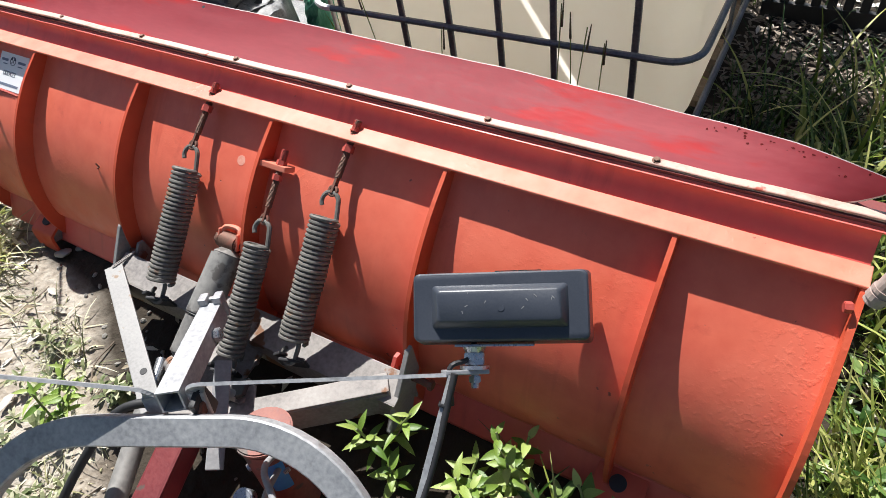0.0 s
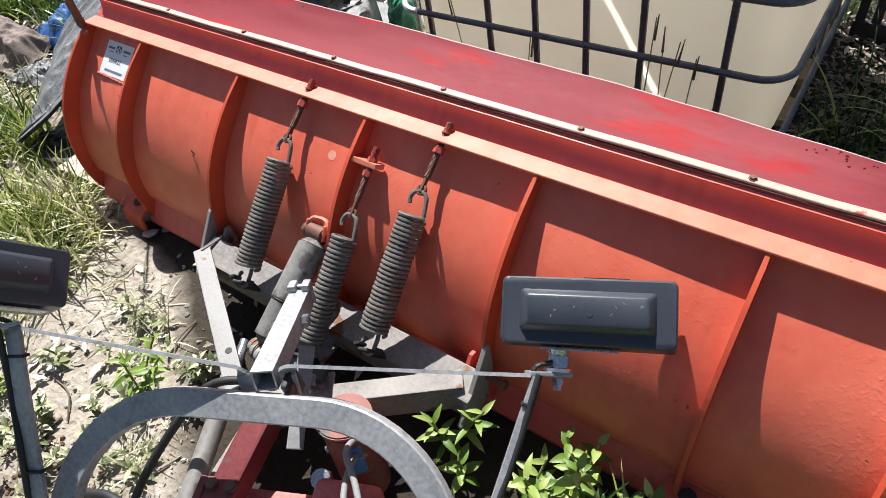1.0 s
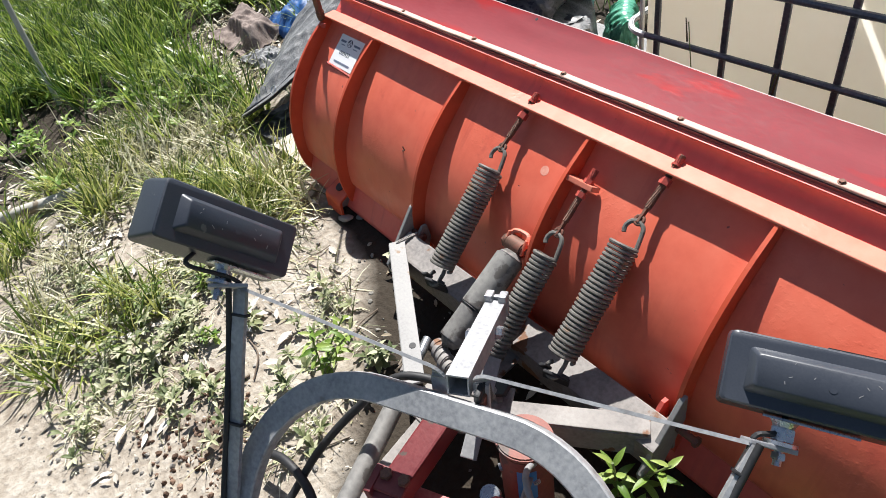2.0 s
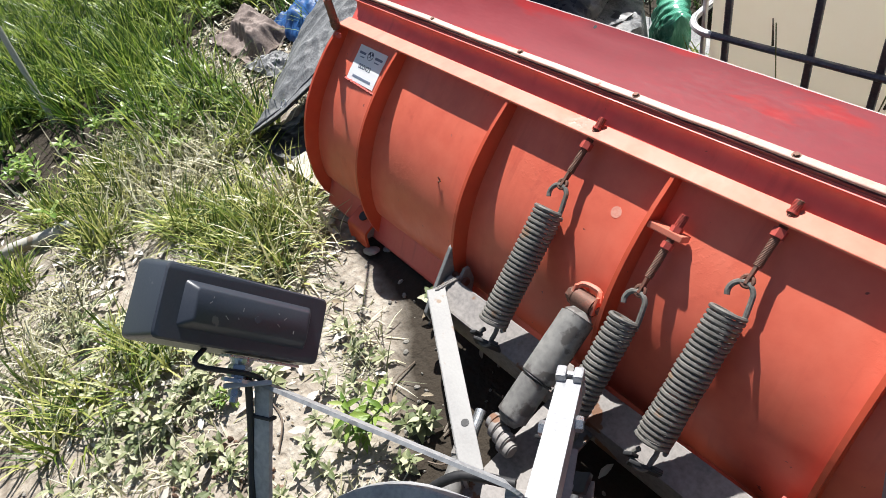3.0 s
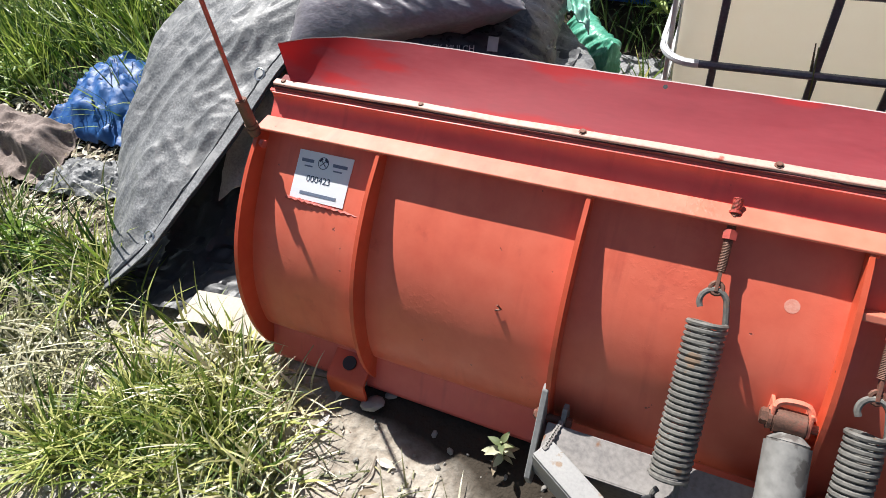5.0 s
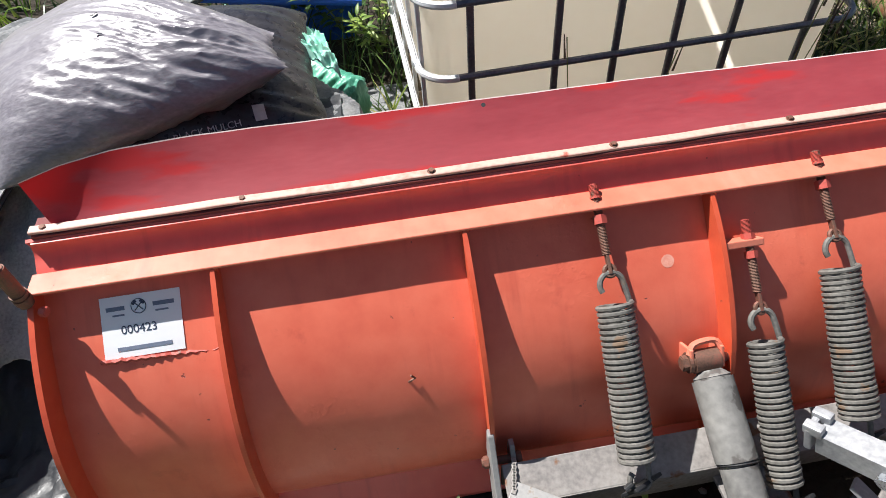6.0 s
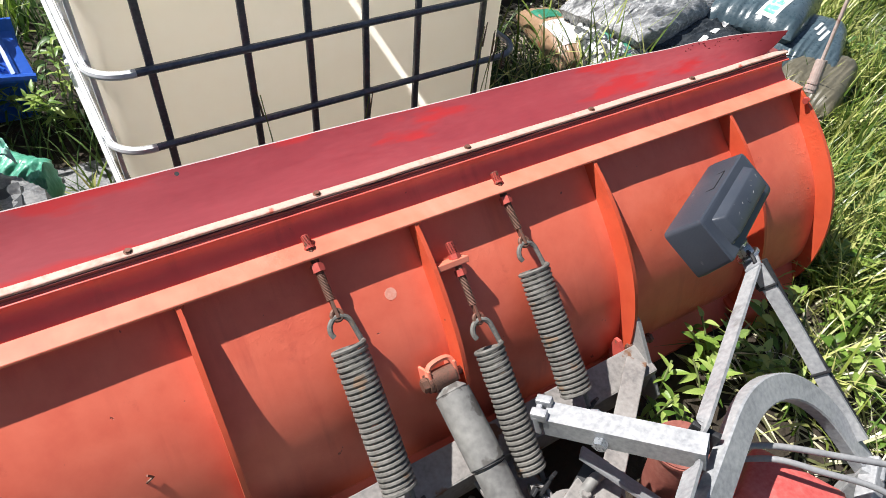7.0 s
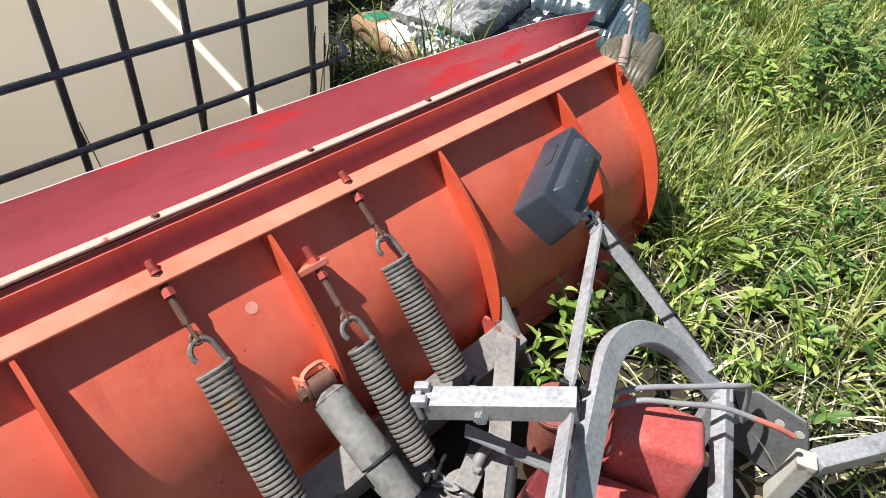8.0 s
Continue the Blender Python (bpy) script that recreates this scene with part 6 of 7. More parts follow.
for k in range(6):
    print_on(white, (2.63 + 0.016 * (k % 3), 0.80 + 0.055 * (k // 3) + 0.02 * k, 0.20), (0.35, 0.93, 0), UP, 0.05, 0.018, M_INK if k % 2 else M_GREENINK, "print_bar")
for k in range(4):
    print_on(black, (2.86 + 0.10 * k, 0.70 + 0.03 * k, 0.21), (0.95, 0.30, 0), UP, 0.055, 0.022, M_WHITEINK, "print_bar")
print_on(teal, (3.33, 0.71, 0.29), (0.95, 0.3, 0), UP, 0.19, 0.070, M_WHITEINK, "logo_border")
for k in range(3):
    print_on(teal, (3.275 + 0.052 * k, 0.692 + 0.017 * k, 0.294), (0.95, 0.3, 0), UP, 0.040, 0.044, M_MINTINK, "logo_block")
for k in range(3):
    print_on(blue, (3.43 + 0.02 * k, 0.52 + 0.030 * k, 0.22), (0.95, 0.3, 0), UP, 0.10, 0.012, M_WHITEINK, "print_bar")

# ---- pipe, stake, fence ----
bm = BM()
cyl(bm, (-0.640, -0.930, 0.028), (-0.860, -1.560, 0.030), 0.024, 20, bevel=0.002)
pp = solo("pipe", bm, M_PIPE, "pale plastic pipe lying in the grass", "pipe", smooth=True)
for y0 in (-0.930, -0.985):
    bm = BM()
    x0 = -0.640 - (-0.930 - y0) * 0.35
    cyl(bm, (x0, y0, 0.028), (x0 - 0.012, y0 - 0.034, 0.028), 0.030, 20, bevel=0.003)
    part("collar", bm, M_CABLEGREY, pp)
bm = BM()
cyl(bm, (-1.66, -0.82, -0.05), (-1.92, -0.72, 0.75), 0.014, 12)
solo("stake", bm, M_PIPE, "thin pale leaning stake in tall grass", "stake")


def build_fence():
    th = thing("fence", (2.9, 1.640, 0.0), "black slatted fence with a solid bottom board", "fence")
    bm = BM()
    box(bm, (3.03, 1.640, 0.030), (2.10, 0.022, 0.075), None, 0.004)
    part("bottom_board", bm, M_FENCE, th)
    bm = BM()
    box(bm, (3.03, 1.655, 0.50), (2.10, 0.020, 0.06), None, 0.004)
    part("top_rail", bm, M_FENCE, th)
    bm = BM()
    box(bm, (0, 0, 0), (0.030, 0.012, 0.47), None, 0.002)
    first = part("slat", bm, M_FENCE, th)
    for i in range(42):
        ob = first if i == 0 else new("slat", first.data)
        ob.parent = th
        ob.matrix_basis = Matrix.Translation(Vector((2.00 + 0.050 * i, 1.640, 0.285)) - th.location)


def build_chain_link():
    """A run of chain-link fence beyond the long grass."""
    th = thing("chain_link_fence", (-2.45, 0.4, 0.0), "weathered chain-link fence beyond the long grass", "fence")
    for y in (-1.2, 0.9, 2.6):
        bm = BM()
        cyl(bm, (-2.45, y, -0.05), (-2.45, y, 1.25), 0.022, 12, bevel=0.004)
        part("post", bm, M_CAGE, th)
    for z in (0.05, 1.2):
        bm = BM()
        cyl(bm, (-2.45, -1.2, z), (-2.45, 2.6, z), 0.004, 8)
        part("tension_wire", bm, M_CAGE, th)
    for i in range(54):
        y = -1.2 + 0.07 * i
        bm = BM()
        path = [(-2.45 + (0.003 if k % 2 else -0.003), y + (0.035 if k % 2 else -0.035), 0.04 + 0.035 * k) for k in range(34)]
        tube(bm, path, 0.0014, 4)
        part("mesh_wire", bm, M_CABLEGREY, th)


build_fence()
build_chain_link()
M_CUTGRASS = mat("cut_grass", [(0.12, 0.125, 0.050), (0.40, 0.375, 0.20), (0.68, 0.645, 0.47)], 0.48, scale=30, fine=120, rnd=0.85, bump=0, translucent=0.15)
M_GRASSYELLOW = mat("yellow_green_grass", [(0.075, 0.13, 0.018), (0.25, 0.31, 0.055), (0.56, 0.56, 0.20)], 0.38, scale=3, fine=40, rnd=0.7, bump=0, translucent=0.3, mix=0.3)
rng = np.random.default_rng(5)


def under_plow(x, y):
    return (-0.02 < x < 2.45) and (-0.30 < y < 0.15)


def tufts(centres, per, spread):
    """Blade roots round many tuft centres, each blade leaning outwards."""
    pts, ang = [], []
    for cx, cy in centres:
        s = spread * rng.uniform(0.5, 1.4)
        for _ in range(int(per * rng.uniform(0.5, 1.5))):
            a, d = rng.uniform(0, 6.283), s * rng.uniform(0, 1) ** 0.6
            x, y = cx + d * math.cos(a), cy + d * math.sin(a)
            if not under_plow(x, y):
                pts.append((x, y))
                ang.append(a + rng.normal(0, 0.5))
    return pts, ang


def blades(name, points, lengths, widths, material, label, seg=3, bend=0.6, lean=0.25, ang=None):
    """One mesh of many bent grass blades: kind stuff."""
    V, F = [], []
    r = np.random.default_rng(len(points) + seg)
    ang = r.uniform(0, 2 * np.pi, len(points)) if ang is None else ang
    bd = r.uniform(0.2, 1.0, len(points)) * bend
    for (x, y), L, W, a, b in zip(points, lengths, widths, ang, bd):
        z = ground_height(x, y) if -4 <= x <= 6 and -2.6 <= y <= 3.4 else -0.01
        dx, dy = math.cos(a), math.sin(a)
        base = len(V)
        px, py, pz, tilt = x, y, z - 0.005, lean * b
        for k in range(seg + 1):
            w = W * (1 - k / seg) ** 0.7 * 0.5 + 0.0002
            V.append((px - dy * w, py + dx * w, pz))
            V.append((px + dy * w, py - dx * w, pz))
            tilt += b * 1.6 / seg
            st = L / seg
            px += dx * math.sin(tilt) * st
            py += dy * math.sin(tilt) * st
            pz += math.cos(tilt) * st
            if pz < z + 0.006:
                pz = z + 0.006
        for k in range(seg):
            q = base + 2 * k
            F.append((q, q + 1, q + 3, q + 2))
    ob = raw(name, V, F, material)
    return tagged(ob, label, "grass", kind="stuff")


def scatter(n, x0, x1, y0, y1, keep):
    out = []
    while len(out) < n:
        xs = rng.uniform(x0, x1, 4000)
        ys = rng.uniform(y0, y1, 4000)
        for x, y in zip(xs, ys):
            if under_plow(x, y) or (0.78 < x < 1.95 and 0.55 < y < 1.68) or (-0.56 < x < 0.06 and -0.27 < y < 0.60):
                continue
            k = keep(x, y)
            if k > 0 and rng.random() < k:
                out.append((x, y))
                if len(out) >= n:
                    break
    return out


def patch(x, y, s, seed):
    return noise.noise(Vector((x * s, y * s, seed)))


def left_lush(x, y):
    d = min(1, max(0, (-0.62 - x + 0.25 * patch(x, y, 1.3, 3)) / 0.35))
    if y > 0.0 and x > -0.9:
        d *= 0.25
    if -1.80 < x < -0.70 and -0.14 < y < 0.42:
        d = 0.0
    if y < -0.55 and x > -1.7:
        d *= 0.22
    if y < -0.80 and -1.15 < x < -0.45:
        d = 0.0
    return d * (0.45 + 0.8 * max(0, patch(x, y, 2.3, 8) + 0.35))


def left_mid(x, y):
    if x > 0.28 or x < -0.95 or y > -0.12:
        return 0
    d = 0.20 + 2.6 * patch(x, y, 3.0, 12)
    if x > 0.0:
        d *= 0.6 if y < -0.28 else 0.5
    return max(0, d)


def right_side(x, y):
    if x < 2.46 and y < -0.25:
        return 0.45 * max(0, 0.4 + patch(x, y, 3, 20)) if x > 1.98 and y > -1.25 else 0
    if x < 2.44:
        return 0
    if 2.2 < x < 3.45 and 0.35 < y < 1.3:
        return 0.12
    if y > 1.0 and x < 3.0:
        return 0.03
    return 0.55 + 0.8 * patch(x, y, 1.8, 15)


def behind(x, y):
    if y < 0.25:
        return 0
    if x < 0.78:
        return 0.4 if (x > 0.62 and y > 0.7) or (y > 1.25 and x > -0.6) else 0.0
    if x < 1.98:
        return 0.6 if y > 1.7 else 0
    return (0.8 if y < 1.15 else 0.10) if x < 2.45 else 0.05


p, a = tufts(scatter(560, -3.6, -0.2, -1.5, 2.4, left_lush), 30, 0.085)
blades("lush_grass", p, rng.uniform(0.10, 0.34, len(p)), rng.uniform(0.006, 0.013, len(p)), M_GRASS, "thick bright green meadow grass", 4, 0.85, 0.35, a)
p = scatter(6000, -3.6, -0.2, -1.5, 2.4, left_lush)
blades("meadow_grass", p, rng.uniform(0.06, 0.22, len(p)), rng.uniform(0.004, 0.009, len(p)), M_GRASSDARK, "meadow grass in a darker green for shade", 4, 0.75, 0.3)
p, a = tufts(scatter(100, -1.0, 0.28, -1.35, -0.1, left_mid), 26, 0.06)
blades("short_grass", p, rng.uniform(0.06, 0.21, len(p)), rng.uniform(0.005, 0.011, len(p)), M_GRASSYELLOW, "short green grass growing through dry stalks", 3, 0.9, 0.5, a)
p = scatter(3100, -1.2, 0.32, -1.4, 0.1, lambda x, y: max(0, 0.25 + 1.8 * patch(x, y, 2.6, 30)) * (1 if x < 0.15 else 0.4) * (1 if y > -0.8 else 0.4))
blades("dry_stalks", p, rng.uniform(0.07, 0.23, len(p)), rng.uniform(0.004, 0.0105, len(p)), M_CUTGRASS, "bleached flattened dry grass stalks", 3, 1.2, 1.2)
p, a = tufts(scatter(620, 1.98, 5.2, -1.9, 2.2, right_side) + scatter(46, 2.47, 2.85, -0.45, 0.30, lambda x, y: 1.0), 30, 0.085)
blades("right_grass", p, rng.uniform(0.09, 0.28, len(p)), rng.uniform(0.006, 0.013, len(p)), M_GRASSYELLOW, "bright yellow-green grass beside the blade end", 4, 0.95, 0.45, a)
p = scatter(9000, 1.98, 5.2, -1.9, 2.2, right_side)
blades("right_meadow_grass", p, rng.uniform(0.06, 0.18, len(p)), rng.uniform(0.004, 0.008, len(p)), M_GRASS, "green grass beside the blade end", 4, 0.9, 0.4)
p = scatter(10500, 1.9, 5.2, -1.9, 1.8, lambda x, y: max(0, right_side(x, y) * (0.6 + patch(x, y, 2.5, 41)) * (1.0 if y < 0 else 0.3) + (0.35 if y < -0.2 else 0.02)))
blades("right_dry_stalks", p, rng.uniform(0.08, 0.23, len(p)), rng.uniform(0.005, 0.012, len(p)), M_CUTGRASS, "pale cut dry grass lying in tangles", 3, 1.3, 1.2)
p = scatter(2600, -0.9, 3.4, 0.3, 2.6, behind)
blades("shade_grass", p, rng.uniform(0.12, 0.32, len(p)), rng.uniform(0.005, 0.010, len(p)), M_GRASSDARK, "long dark green grass behind the tote, darkened for shade", 4, 0.9, 0.3)
p = scatter(210, 2.05, 2.75, 0.30, 1.15, lambda x, y: 1 if x > 2.2 else 0.25)
blades("arching_grass", p, rng.uniform(0.28, 0.50, len(p)), rng.uniform(0.010, 0.016, len(p)), M_GRASSYELLOW, "tall arching broad-bladed grass", 7, 1.3, 0.25)
p = [(0.715 + rng.normal(0, 0.03), 0.84 + rng.normal(0, 0.06)) for _ in range(46)]
blades("broad_grass_clump", p, rng.uniform(0.18, 0.36, len(p)), rng.uniform(0.012, 0.018, len(p)), M_GRASSYELLOW, "clump of broad green grass beside the tote", 7, 1.3, 0.3)
for cx, cy, n in ((-0.03, -0.38, 110), (0.09, -0.49, 130), (-0.14, -0.50, 90), (0.16, -0.37, 60), (-0.28, -0.66, 90), (0.00, -0.66, 80), (0.22, -0.56, 60)):
    p = [(cx + rng.normal(0, 0.045), cy + rng.normal(0, 0.045)) for _ in range(n)]
    blades("grass_tuft", p, rng.uniform(0.09, 0.25, n), rng.uniform(0.005, 0.0115, n), M_STRAW if n in (60, 110) else M_GRASSYELLOW, "tuft of long half-dried grass blades", 6, 1.15, 0.5)
def far_field(x, y):
    if -3.4 < x < 5.0 and -1.8 < y < 2.1:
        return 0
    return 0 if (-0.7 < x < 2.1 and -2.6 < y < 0) else 0.6 + patch(x, y, 1.0, 95)


p = scatter(24000, -7, 8.5, -4.5, 5.5, far_field)
blades("field_grass", p, rng.uniform(0.12, 0.34, len(p)), rng.uniform(0.014, 0.028, len(p)), M_GRASS, "rough green grass of the field around", 3, 0.9, 0.4)
# stalks standing before the tote
for x, y, h in ((1.165, 0.52, 0.56), (1.315, 0.50, 0.50), (1.665, 0.50, 0.62), (1.69, 0.52, 0.56), (1.725, 0.49, 0.60), (1.76, 0.53, 0.52)):
    th = thing("seed_stalk", (x, y, 0), "thin dark dried seed stalk standing before the tote", "stalk", "seed stalks at the tote")
    dx = random.uniform(-0.06, 0.08)
    bm = BM()
    tube(bm, spline([(x, y, 0), (x + dx * 0.4, y, h * 0.5), (x + dx, y - 0.01, h)], 5), 0.0015, 5)
    part("stem", bm, M_STEM, th)
    bm = BM()
    cyl(bm, (x + dx, y - 0.01, h - 0.055), (x + dx * 1.15, y - 0.012, h + 0.01), 0.0030, 8, 0.0012)
    part("seed_head", bm, M_SEED, th)


def leaf_mesh(name, material, fat=0.42, curl=0.25):
    """A unit leaf along +x: folded along its midrib, pointed, slightly curled."""
    V, F = [], []
    n = 6
    for i in range(n + 1):
        t = i / n
        w = fat * math.sin(math.pi * t ** 0.8) ** 0.9 * 0.5
        z = -curl * t * t
        V += [(t, w, z + w * 0.35), (t, 0, z), (t, -w, z + w * 0.35)]
    for i in range(n):
        a = 3 * i
        F += [(a, a + 3, a + 4, a + 1), (a + 1, a + 4, a + 5, a + 2)]
    me = bpy.data.meshes.new(name)
    me.from_pydata(V, [], F)
    me.materials.append(material)
    for q in me.polygons:
        q.use_smooth = True
    return me


LEAF = leaf_mesh("leaf", M_LEAF, 0.30, 0.35)
LEAFD = leaf_mesh("leaf", M_LEAFDARK, 0.40, 0.35)
LEAFW = leaf_mesh("leaf", M_LEAF, 0.46, 0.4)
LEAFG = leaf_mesh("leaf", M_LEAFGREY, 0.5, 0.4)


def leaf_poses(r, h, n, L, top):
    """Poses of leaves spiralling up a stem from (0, 0, 0)."""
    out = []
    for i in range(n):
        t = (i + 0.5) / n
        z = h * (0.12 + 0.88 * t)
        a = i * 2.4 + r.uniform(-0.4, 0.4)
        size = 0.72 * L * (1.0 - 0.55 * t) * r.uniform(0.75, 1.15) if not top else 0.72 * L * (0.75 + 0.35 * math.sin(math.pi * t)) * r.uniform(0.8, 1.15)
        pitch = -radians(r.uniform(0, 30) + 38 * t - 14)
        out.append((z, a, pitch, r.uniform(-0.4, 0.4), size))
    return out


def weed(x, y, h, n, L, mesh, label, seed, top=True, lean=(0, 0), branches=0):
    r = random.Random(seed)
    z0 = ground_height(x, y)
    th = thing("weed", (x, y, z0), label, "plant", "weeds round the plow")
    stems = [((0, 0), lean, h)]
    for k in range(branches):
        a = r.uniform(0, 6.28)
        stems.append(((0, 0), (lean[0] + 0.55 * h * math.cos(a), lean[1] + 0.55 * h * math.sin(a)), h * r.uniform(0.6, 0.95)))
    for (ox, oy), ln_, hh in stems:
        bm = BM()
        path = spline([(x + ox, y + oy, z0 - 0.01), (x + ox + ln_[0] * 0.4, y + oy + ln_[1] * 0.4, z0 + hh * 0.5), (x + ox + ln_[0], y + oy + ln_[1], z0 + hh)], 5)
        tube(bm, path, 0.0028, 6)
        part("stem", bm, M_STEM, th)
        for z, a, pitch, roll, size in leaf_poses(r, hh, n, L, top):
            s = z / hh
            ob = new("leaf", mesh)
            m = Matrix.Translation((x + ox + ln_[0] * s, y + oy + ln_[1] * s, z0 + z)) @ Euler((roll, pitch, a)).to_matrix().to_4x4() @ Matrix.Diagonal((size, size, size, 1))
            ob.parent = th
            ob.matrix_basis = Matrix.Translation(th.location).inverted() @ m


GREEN, GREY = "fresh green broad-leaved weed growing from the mud", "dusty wilted weed trodden into the mud"
weed(1.650, -0.390, 0.20, 13, 0.075, LEAF, "bright green weed growing beside the frame", 1, True, (0.01, -0.03), 1)
weed(1.720, -0.430, 0.10, 8, 0.065, LEAFW, "low green weed beside the frame", 2)
weed(1.945, -0.335, 0.15, 12, 0.060, LEAFW, "bushy green weed under the blade edge", 3, True, (0.0, 0.0), 3)
weed(1.860, -0.395, 0.13, 8, 0.080, LEAF, "broad-leaved green weed under the blade edge", 4, True, (0.0, 0.0), 1)
weed(2.020, -0.400, 0.12, 10, 0.060, LEAFW, GREEN, 5, True, (0, 0), 2)
weed(1.085, -0.285, 0.13, 9, 0.065, LEAFW, "small green weed growing beneath the shock absorber", 6)
weed(0.705, -0.305, 0.09, 12, 0.050, LEAFG, "small grey-green rosette beside the pivot lug", 7)
weed(0.870, -0.690, 0.17, 14, 0.065, LEAF, GREEN, 8, True, (0.0, 0.02), 2)
weed(0.950, -0.560, 0.06, 10, 0.070, LEAFG, GREY, 9, False, (0.02, 0.01), 2)
weed(1.010, -0.640, 0.06, 10, 0.060, LEAFG, GREY, 10, False, (0.02, 0.01), 1)
for i, (x, y) in enumerate(((0.52, -0.86), (0.38, -0.92), (0.62, -0.98), (0.28, -0.80), (0.45, -1.05), (0.70, -0.88), (0.20, -0.96), (0.55, -0.74), (0.34, -1.12))):
    weed(x, y, random.uniform(0.05, 0.11), 9, 0.06, LEAFG if i % 3 else LEAF, GREY if i % 3 else GREEN, 20 + i, False, (random.uniform(-0.03, 0.03), random.uniform(-0.03, 0.03)), 2)
for i, (x, y) in enumerate(((2.15, -0.36), (2.06, -0.52), (2.22, -0.55), (2.34, -0.42), (2.42, -0.62), (2.18, -0.72), (2.56, -0.50), (2.50, -0.80), (2.70, -0.68), (2.30, -0.86), (2.62, -0.30), (2.82, -0.48))):
    weed(x, y, random.uniform(0.09, 0.18), 10, 0.07, LEAF if i % 2 else LEAFW, "leafy green weed in the cut grass", 40 + i, True, (random.uniform(-0.03, 0.03), random.uniform(-0.03, 0.03)), 2)
for i, (x, y) in enumerate(((3.55, -0.22), (3.75, -0.38), (3.95, -0.15), (3.70, -0.02), (4.10, -0.42), (4.3, -0.1))):
    weed(x, y, random.uniform(0.26, 0.42), 24, 0.095, LEAFD if i % 3 else LEAF, "tall leafy green weed at the field edge", 70 + i, True, (random.uniform(-0.05, 0.05), random.uniform(-0.05, 0.05)), 3)


for i, (x, y, h) in enumerate(((0.715, 1.46, 0.32), (0.60, 1.62, 0.60), (0.40, 1.66, 0.62), (0.18, 1.64, 0.60))):
    weed(x, y, h, 20 if i < 1 else 26, 0.075, LEAF if i < 1 else LEAFD, "leafy green weed beside the blue tub" if i < 1 else "tall dark leafy weed behind the blue tub", 90 + i, True, (random.uniform(-0.04, 0.04), -0.03), 3)


def leaf_clutter(name, points, size, material, label, rise=0.05, category="weeds", sprig=0):
    """One mesh of loose leaves, or of small sprigs whose pointed leaves spread from one root."""
    V, F = [], []
    r = random.Random(len(points))

    def leaf(x, y, h, a, s, lift, z0):
        dx, dy, w = math.cos(a), math.sin(a), s * r.uniform(0.13, 0.22)
        b = len(V)
        for t, k, up in ((0.0, 0.15, 0.0), (0.35, 1.0, 0.55), (0.7, 0.8, 0.85), (1.0, 0.05, 0.8)):
            z = max(z0 + 0.003, h + lift * s * up)
            for q, fz in ((1, 0.25), (0, 0.0), (-1, 0.25)):
                V.append((x + dx * s * t - dy * w * k * q, y + dy * s * t + dx * w * k * q, z + w * k * fz * abs(q)))
        for t in range(3):
            o = b + 3 * t
            F.extend(((o, o + 3, o + 4, o + 1), (o + 1, o + 4, o + 5, o + 2)))
    for x, y in points:
        z0 = ground_height(x, y) if -4 <= x <= 6 and -2.6 <= y <= 3.4 else -0.01
        if not sprig:
            leaf(x, y, z0 + r.uniform(0.004, rise), r.uniform(0, 6.28), size * r.uniform(0.5, 1.3), r.uniform(-0.2, 0.35), z0)
            continue
        h, a0 = z0 + r.uniform(0.01, rise), r.uniform(0, 6.28)
        k = r.randint(sprig - 2, sprig + 2)
        for i in range(k):
            leaf(x, y, h * (0.6 + 0.4 * i / k), a0 + i * 2.4 + r.uniform(-0.3, 0.3), size * r.uniform(0.6, 1.25), r.uniform(0.0, 0.75), z0)
    return tagged(raw(name, V, F, material), label, category, kind="stuff")


leaf_clutter("weed_leaves", scatter(720, 1.98, 5.2, -1.8, 1.6, lambda x, y: 0 if y > 0.9 and x < 3.0 else (max(0, 0.2 + patch(x, y, 2.0, 55)) if x > 2.05 else 0.2)), 0.050, M_LEAFDARK, "small leafy green weeds among the grass", 0.13, "weeds", 7)
leaf_clutter("mud_weeds", scatter(240, -0.20, 1.06, -1.34, -0.50, lambda x, y: max(0, 0.12 + 1.6 * patch(x, y, 3.2, 63)) + (0.5 if math.hypot((x - 0.3) / 1.4, y + 1.03) < 0.22 else 0)), 0.031, M_LEAFGREY, "dusty trodden weeds on the mud", 0.05, "weeds", 7)
leaf_clutter("field_weeds", scatter(300, -3.0, -0.7, -1.4, 1.6, lambda x, y: 0 if -1.8 < x < -0.7 and -0.14 < y < 0.42 else max(0, patch(x, y, 2.0, 75))), 0.050, M_LEAF, "leafy weeds in the long grass", 0.12, "weeds", 7)
leaf_clutter("dry_leaves", scatter(2200, -2.0, 1.9, -1.5, 2.2, lambda x, y: 1.0 if -1.8 < x < -0.7 and -0.22 < y < 0.5 else 0.012), 0.034, M_DRYLEAF, "brown dead leaves scattered on the ground", 0.014, "leaf litter")
# The dark wood tone on these leaves carries the shade at the fence.
leaf_clutter("leaf_litter", scatter(3400, 1.95, 3.2, 0.95, 1.75, lambda x, y: 1.0), 0.030, M_WOOD, "dead leaves lying deep along the fence, darkened for shade", 0.018, "leaf litter")
leaf_clutter("pale_scraps", scatter(170, 1.98, 3.2, 1.40, 1.85, lambda x, y: 1.0), 0.040, M_FLAKE, "pale dry scraps lying along the fence", 0.022, "leaf litter")
leaf_clutter("dry_crumbs", scatter(2600, -1.2, 1.2, -1.45, -0.1, lambda x, y: max(0.05, 0.3 + patch(x, y, 3.0, 81)) if 0.5 * x + y < -0.16 else 0), 0.010, M_DRYLEAF, "small dry chips and crumbs on the mud", 0.006, "litter")
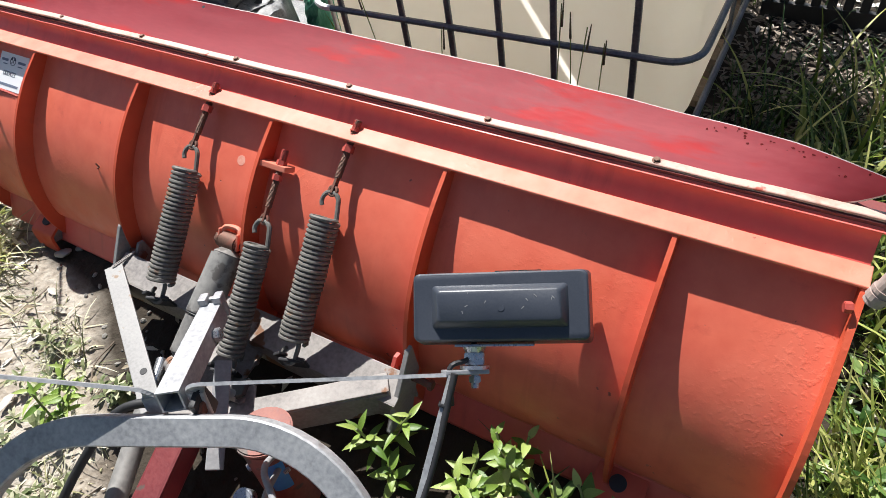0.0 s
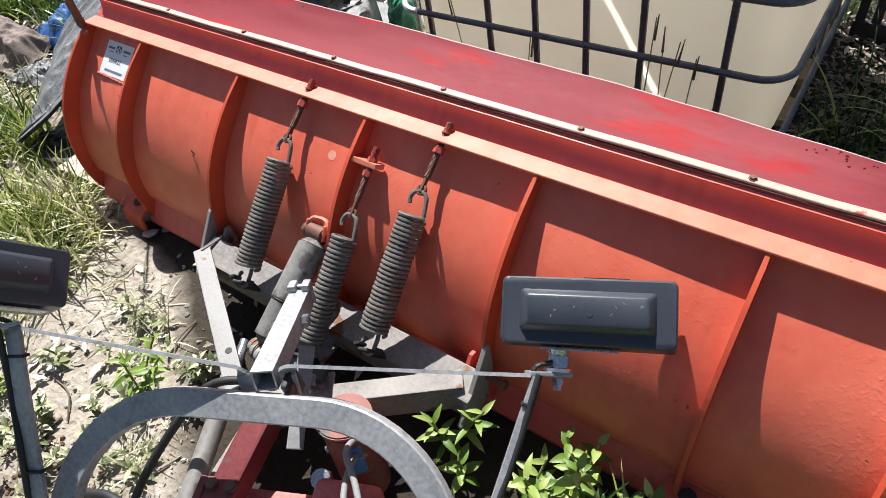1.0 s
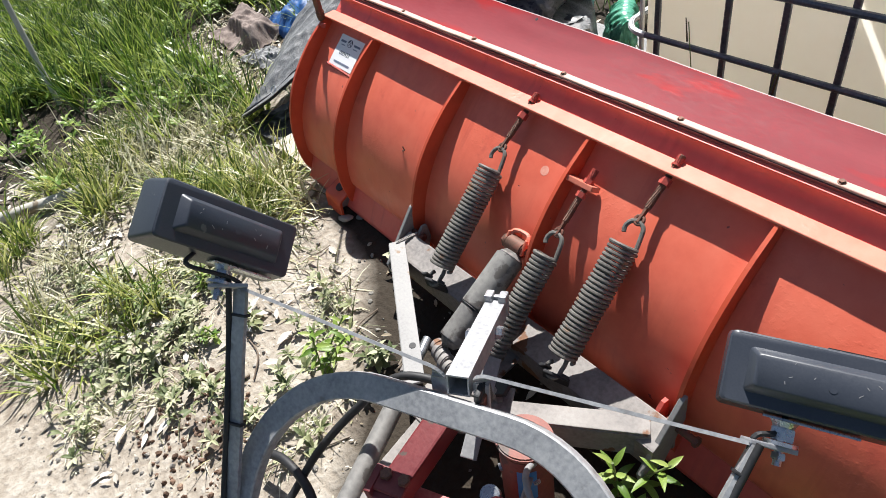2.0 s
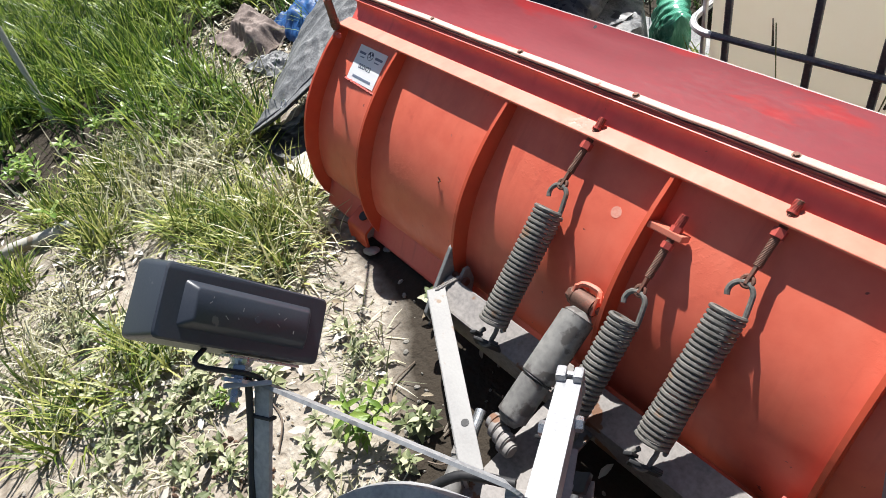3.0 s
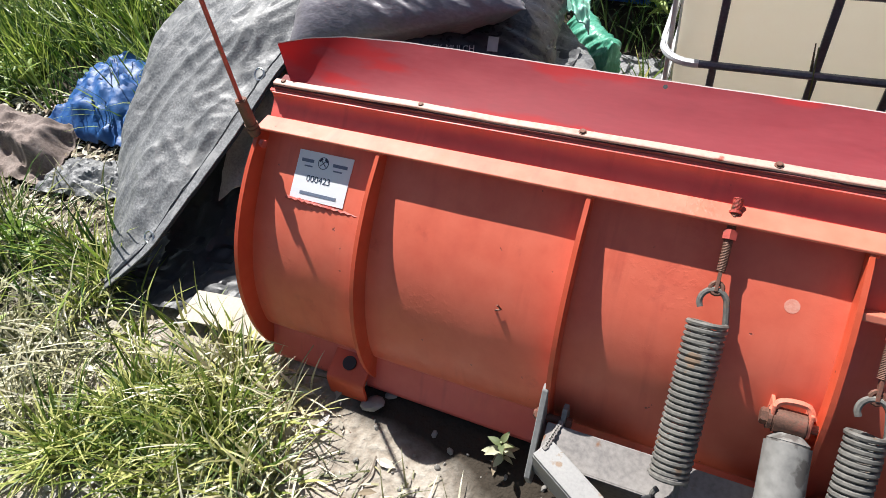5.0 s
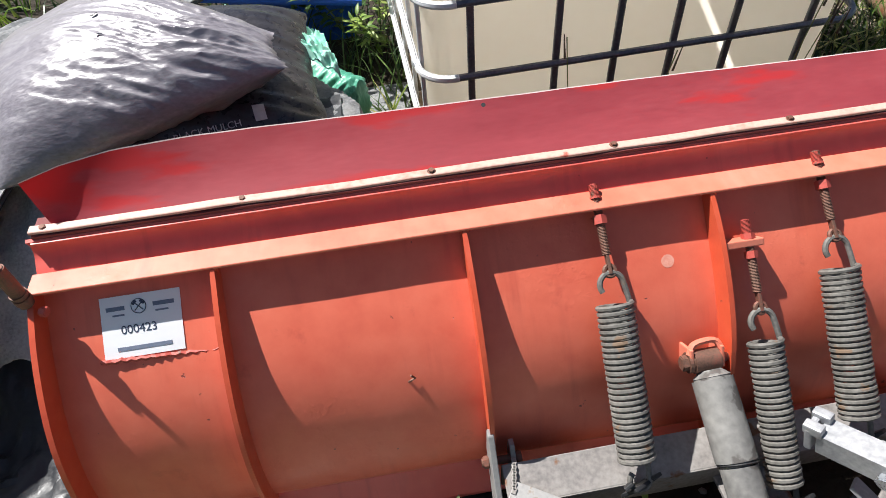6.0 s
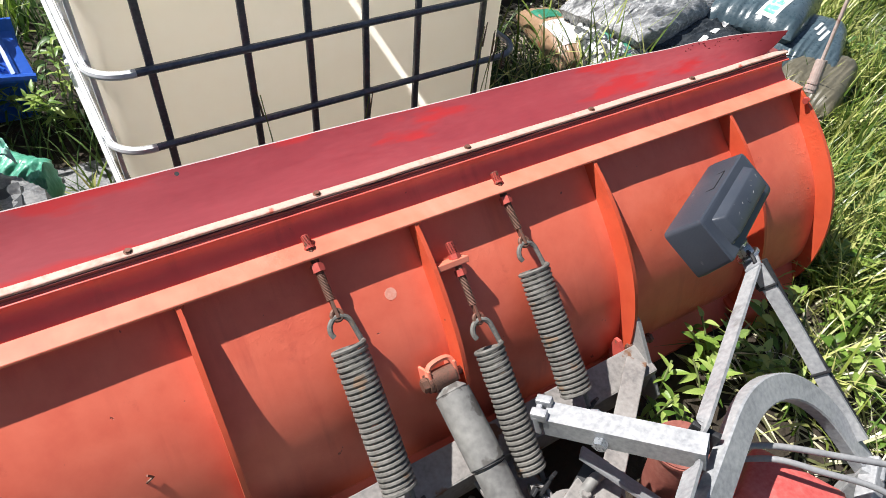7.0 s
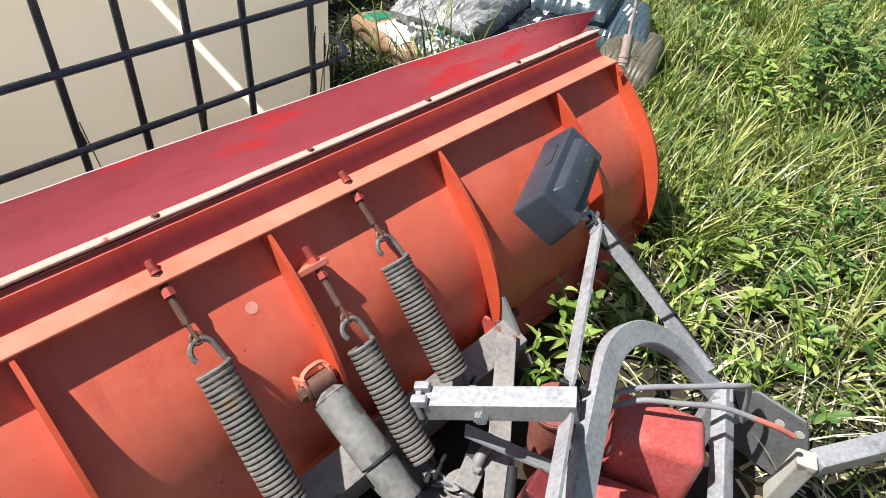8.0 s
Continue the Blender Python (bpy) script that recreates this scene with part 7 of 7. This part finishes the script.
leaf_clutter("mud_flakes", scatter(520, -1.2, 0.75, -1.35, -0.26, lambda x, y: max(0.05, 0.35 + patch(x, y, 2.6, 87)) if 0.5 * x + y < -0.16 else 0), 0.050, M_FLAKE, "pale curled flakes of dried mud", 0.016, "mud flakes")
p = scatter(520, -1.8, -0.68, -0.25, 0.45, lambda x, y: 1.0)
blades("litter_straw", p, rng.uniform(0.05, 0.16, len(p)), rng.uniform(0.003, 0.007, len(p)), M_CUTGRASS, "dry stalks lying among dead leaves", 3, 1.3, 1.3)
p = scatter(1700, -0.4, 1.05, -1.34, -0.42, lambda x, y: max(0, 0.25 + 1.2 * patch(x, y, 3.0, 66)) if 0.5 * x + y < -0.12 else 0)
blades("mud_straw", p, rng.uniform(0.04, 0.13, len(p)), rng.uniform(0.002, 0.006, len(p)), M_CUTGRASS, "flattened dry stalks trodden into the mud", 3, 1.3, 1.3)


def pebbles(name, n, x0, x1, y0, y1, smin, smax, label, material=M_STONE):
    bm = BM()
    for x, y in scatter(n, x0, x1, y0, y1, lambda x, y: max(0.1, 0.5 + patch(x, y, 2.0, 90))):
        s = rng.uniform(smin, smax)
        m = Matrix.Translation((x, y, ground_height(x, y) + s * 0.15)) @ Euler(rng.uniform(0, 6, 3)).to_matrix().to_4x4() @ Matrix.Diagonal((s, s * 0.8, s * 0.55, 1))
        bmesh.ops.create_icosphere(bm, subdivisions=1, radius=1.0, matrix=m)
    solo(name, bm, material, label, "pebbles", kind="stuff")


pebbles("soil_clods", 240, 0.62, 0.98, -1.18, -0.88, 0.003, 0.012, "brown crumbly clods of dug soil", M_SOIL)
pebbles("pebbles", 420, -0.8, 1.4, -1.45, -0.3, 0.003, 0.011, "small pale pebbles and clods in the mud")
for x, y, s in ((0.370, -0.290, 0.034), (0.632, -0.520, 0.014), (0.405, -0.250, 0.022), (0.73, -0.60, 0.012)):
    bm = BM()
    bmesh.ops.create_icosphere(bm, subdivisions=2, radius=1.0, matrix=Matrix.Translation((x, y, ground_height(x, y) + s * 0.2)) @ Euler((0.2, 0.3, x * 9)).to_matrix().to_4x4() @ Matrix.Diagonal((s, s * 0.7, s * 0.35, 1)))
    for v in bm.verts:
        v.co += v.normal * s * 0.25 * noise.noise(v.co * 60)
    solo("stone", bm, M_STONE, "flat pale stone lying on the mud", "stone", "loose stones", smooth=True)
for i in range(34):
    x, y = random.uniform(-0.6, 1.1), random.uniform(-1.25, -0.35)
    a, L = random.uniform(0, 6.28), random.uniform(0.06, 0.20)
    z = ground_height(x, y) + 0.006
    bm = BM()
    tube(bm, spline([(x, y, z), (x + 0.5 * L * math.cos(a), y + 0.5 * L * math.sin(a), z + 0.006), (x + L * math.cos(a + 0.3), y + L * math.sin(a + 0.3), z + 0.001)], 4), random.uniform(0.0015, 0.0035), 5)
    solo("stick", bm, M_WOOD, "thin dead stick lying on the mud", "stick", "sticks on the mud")
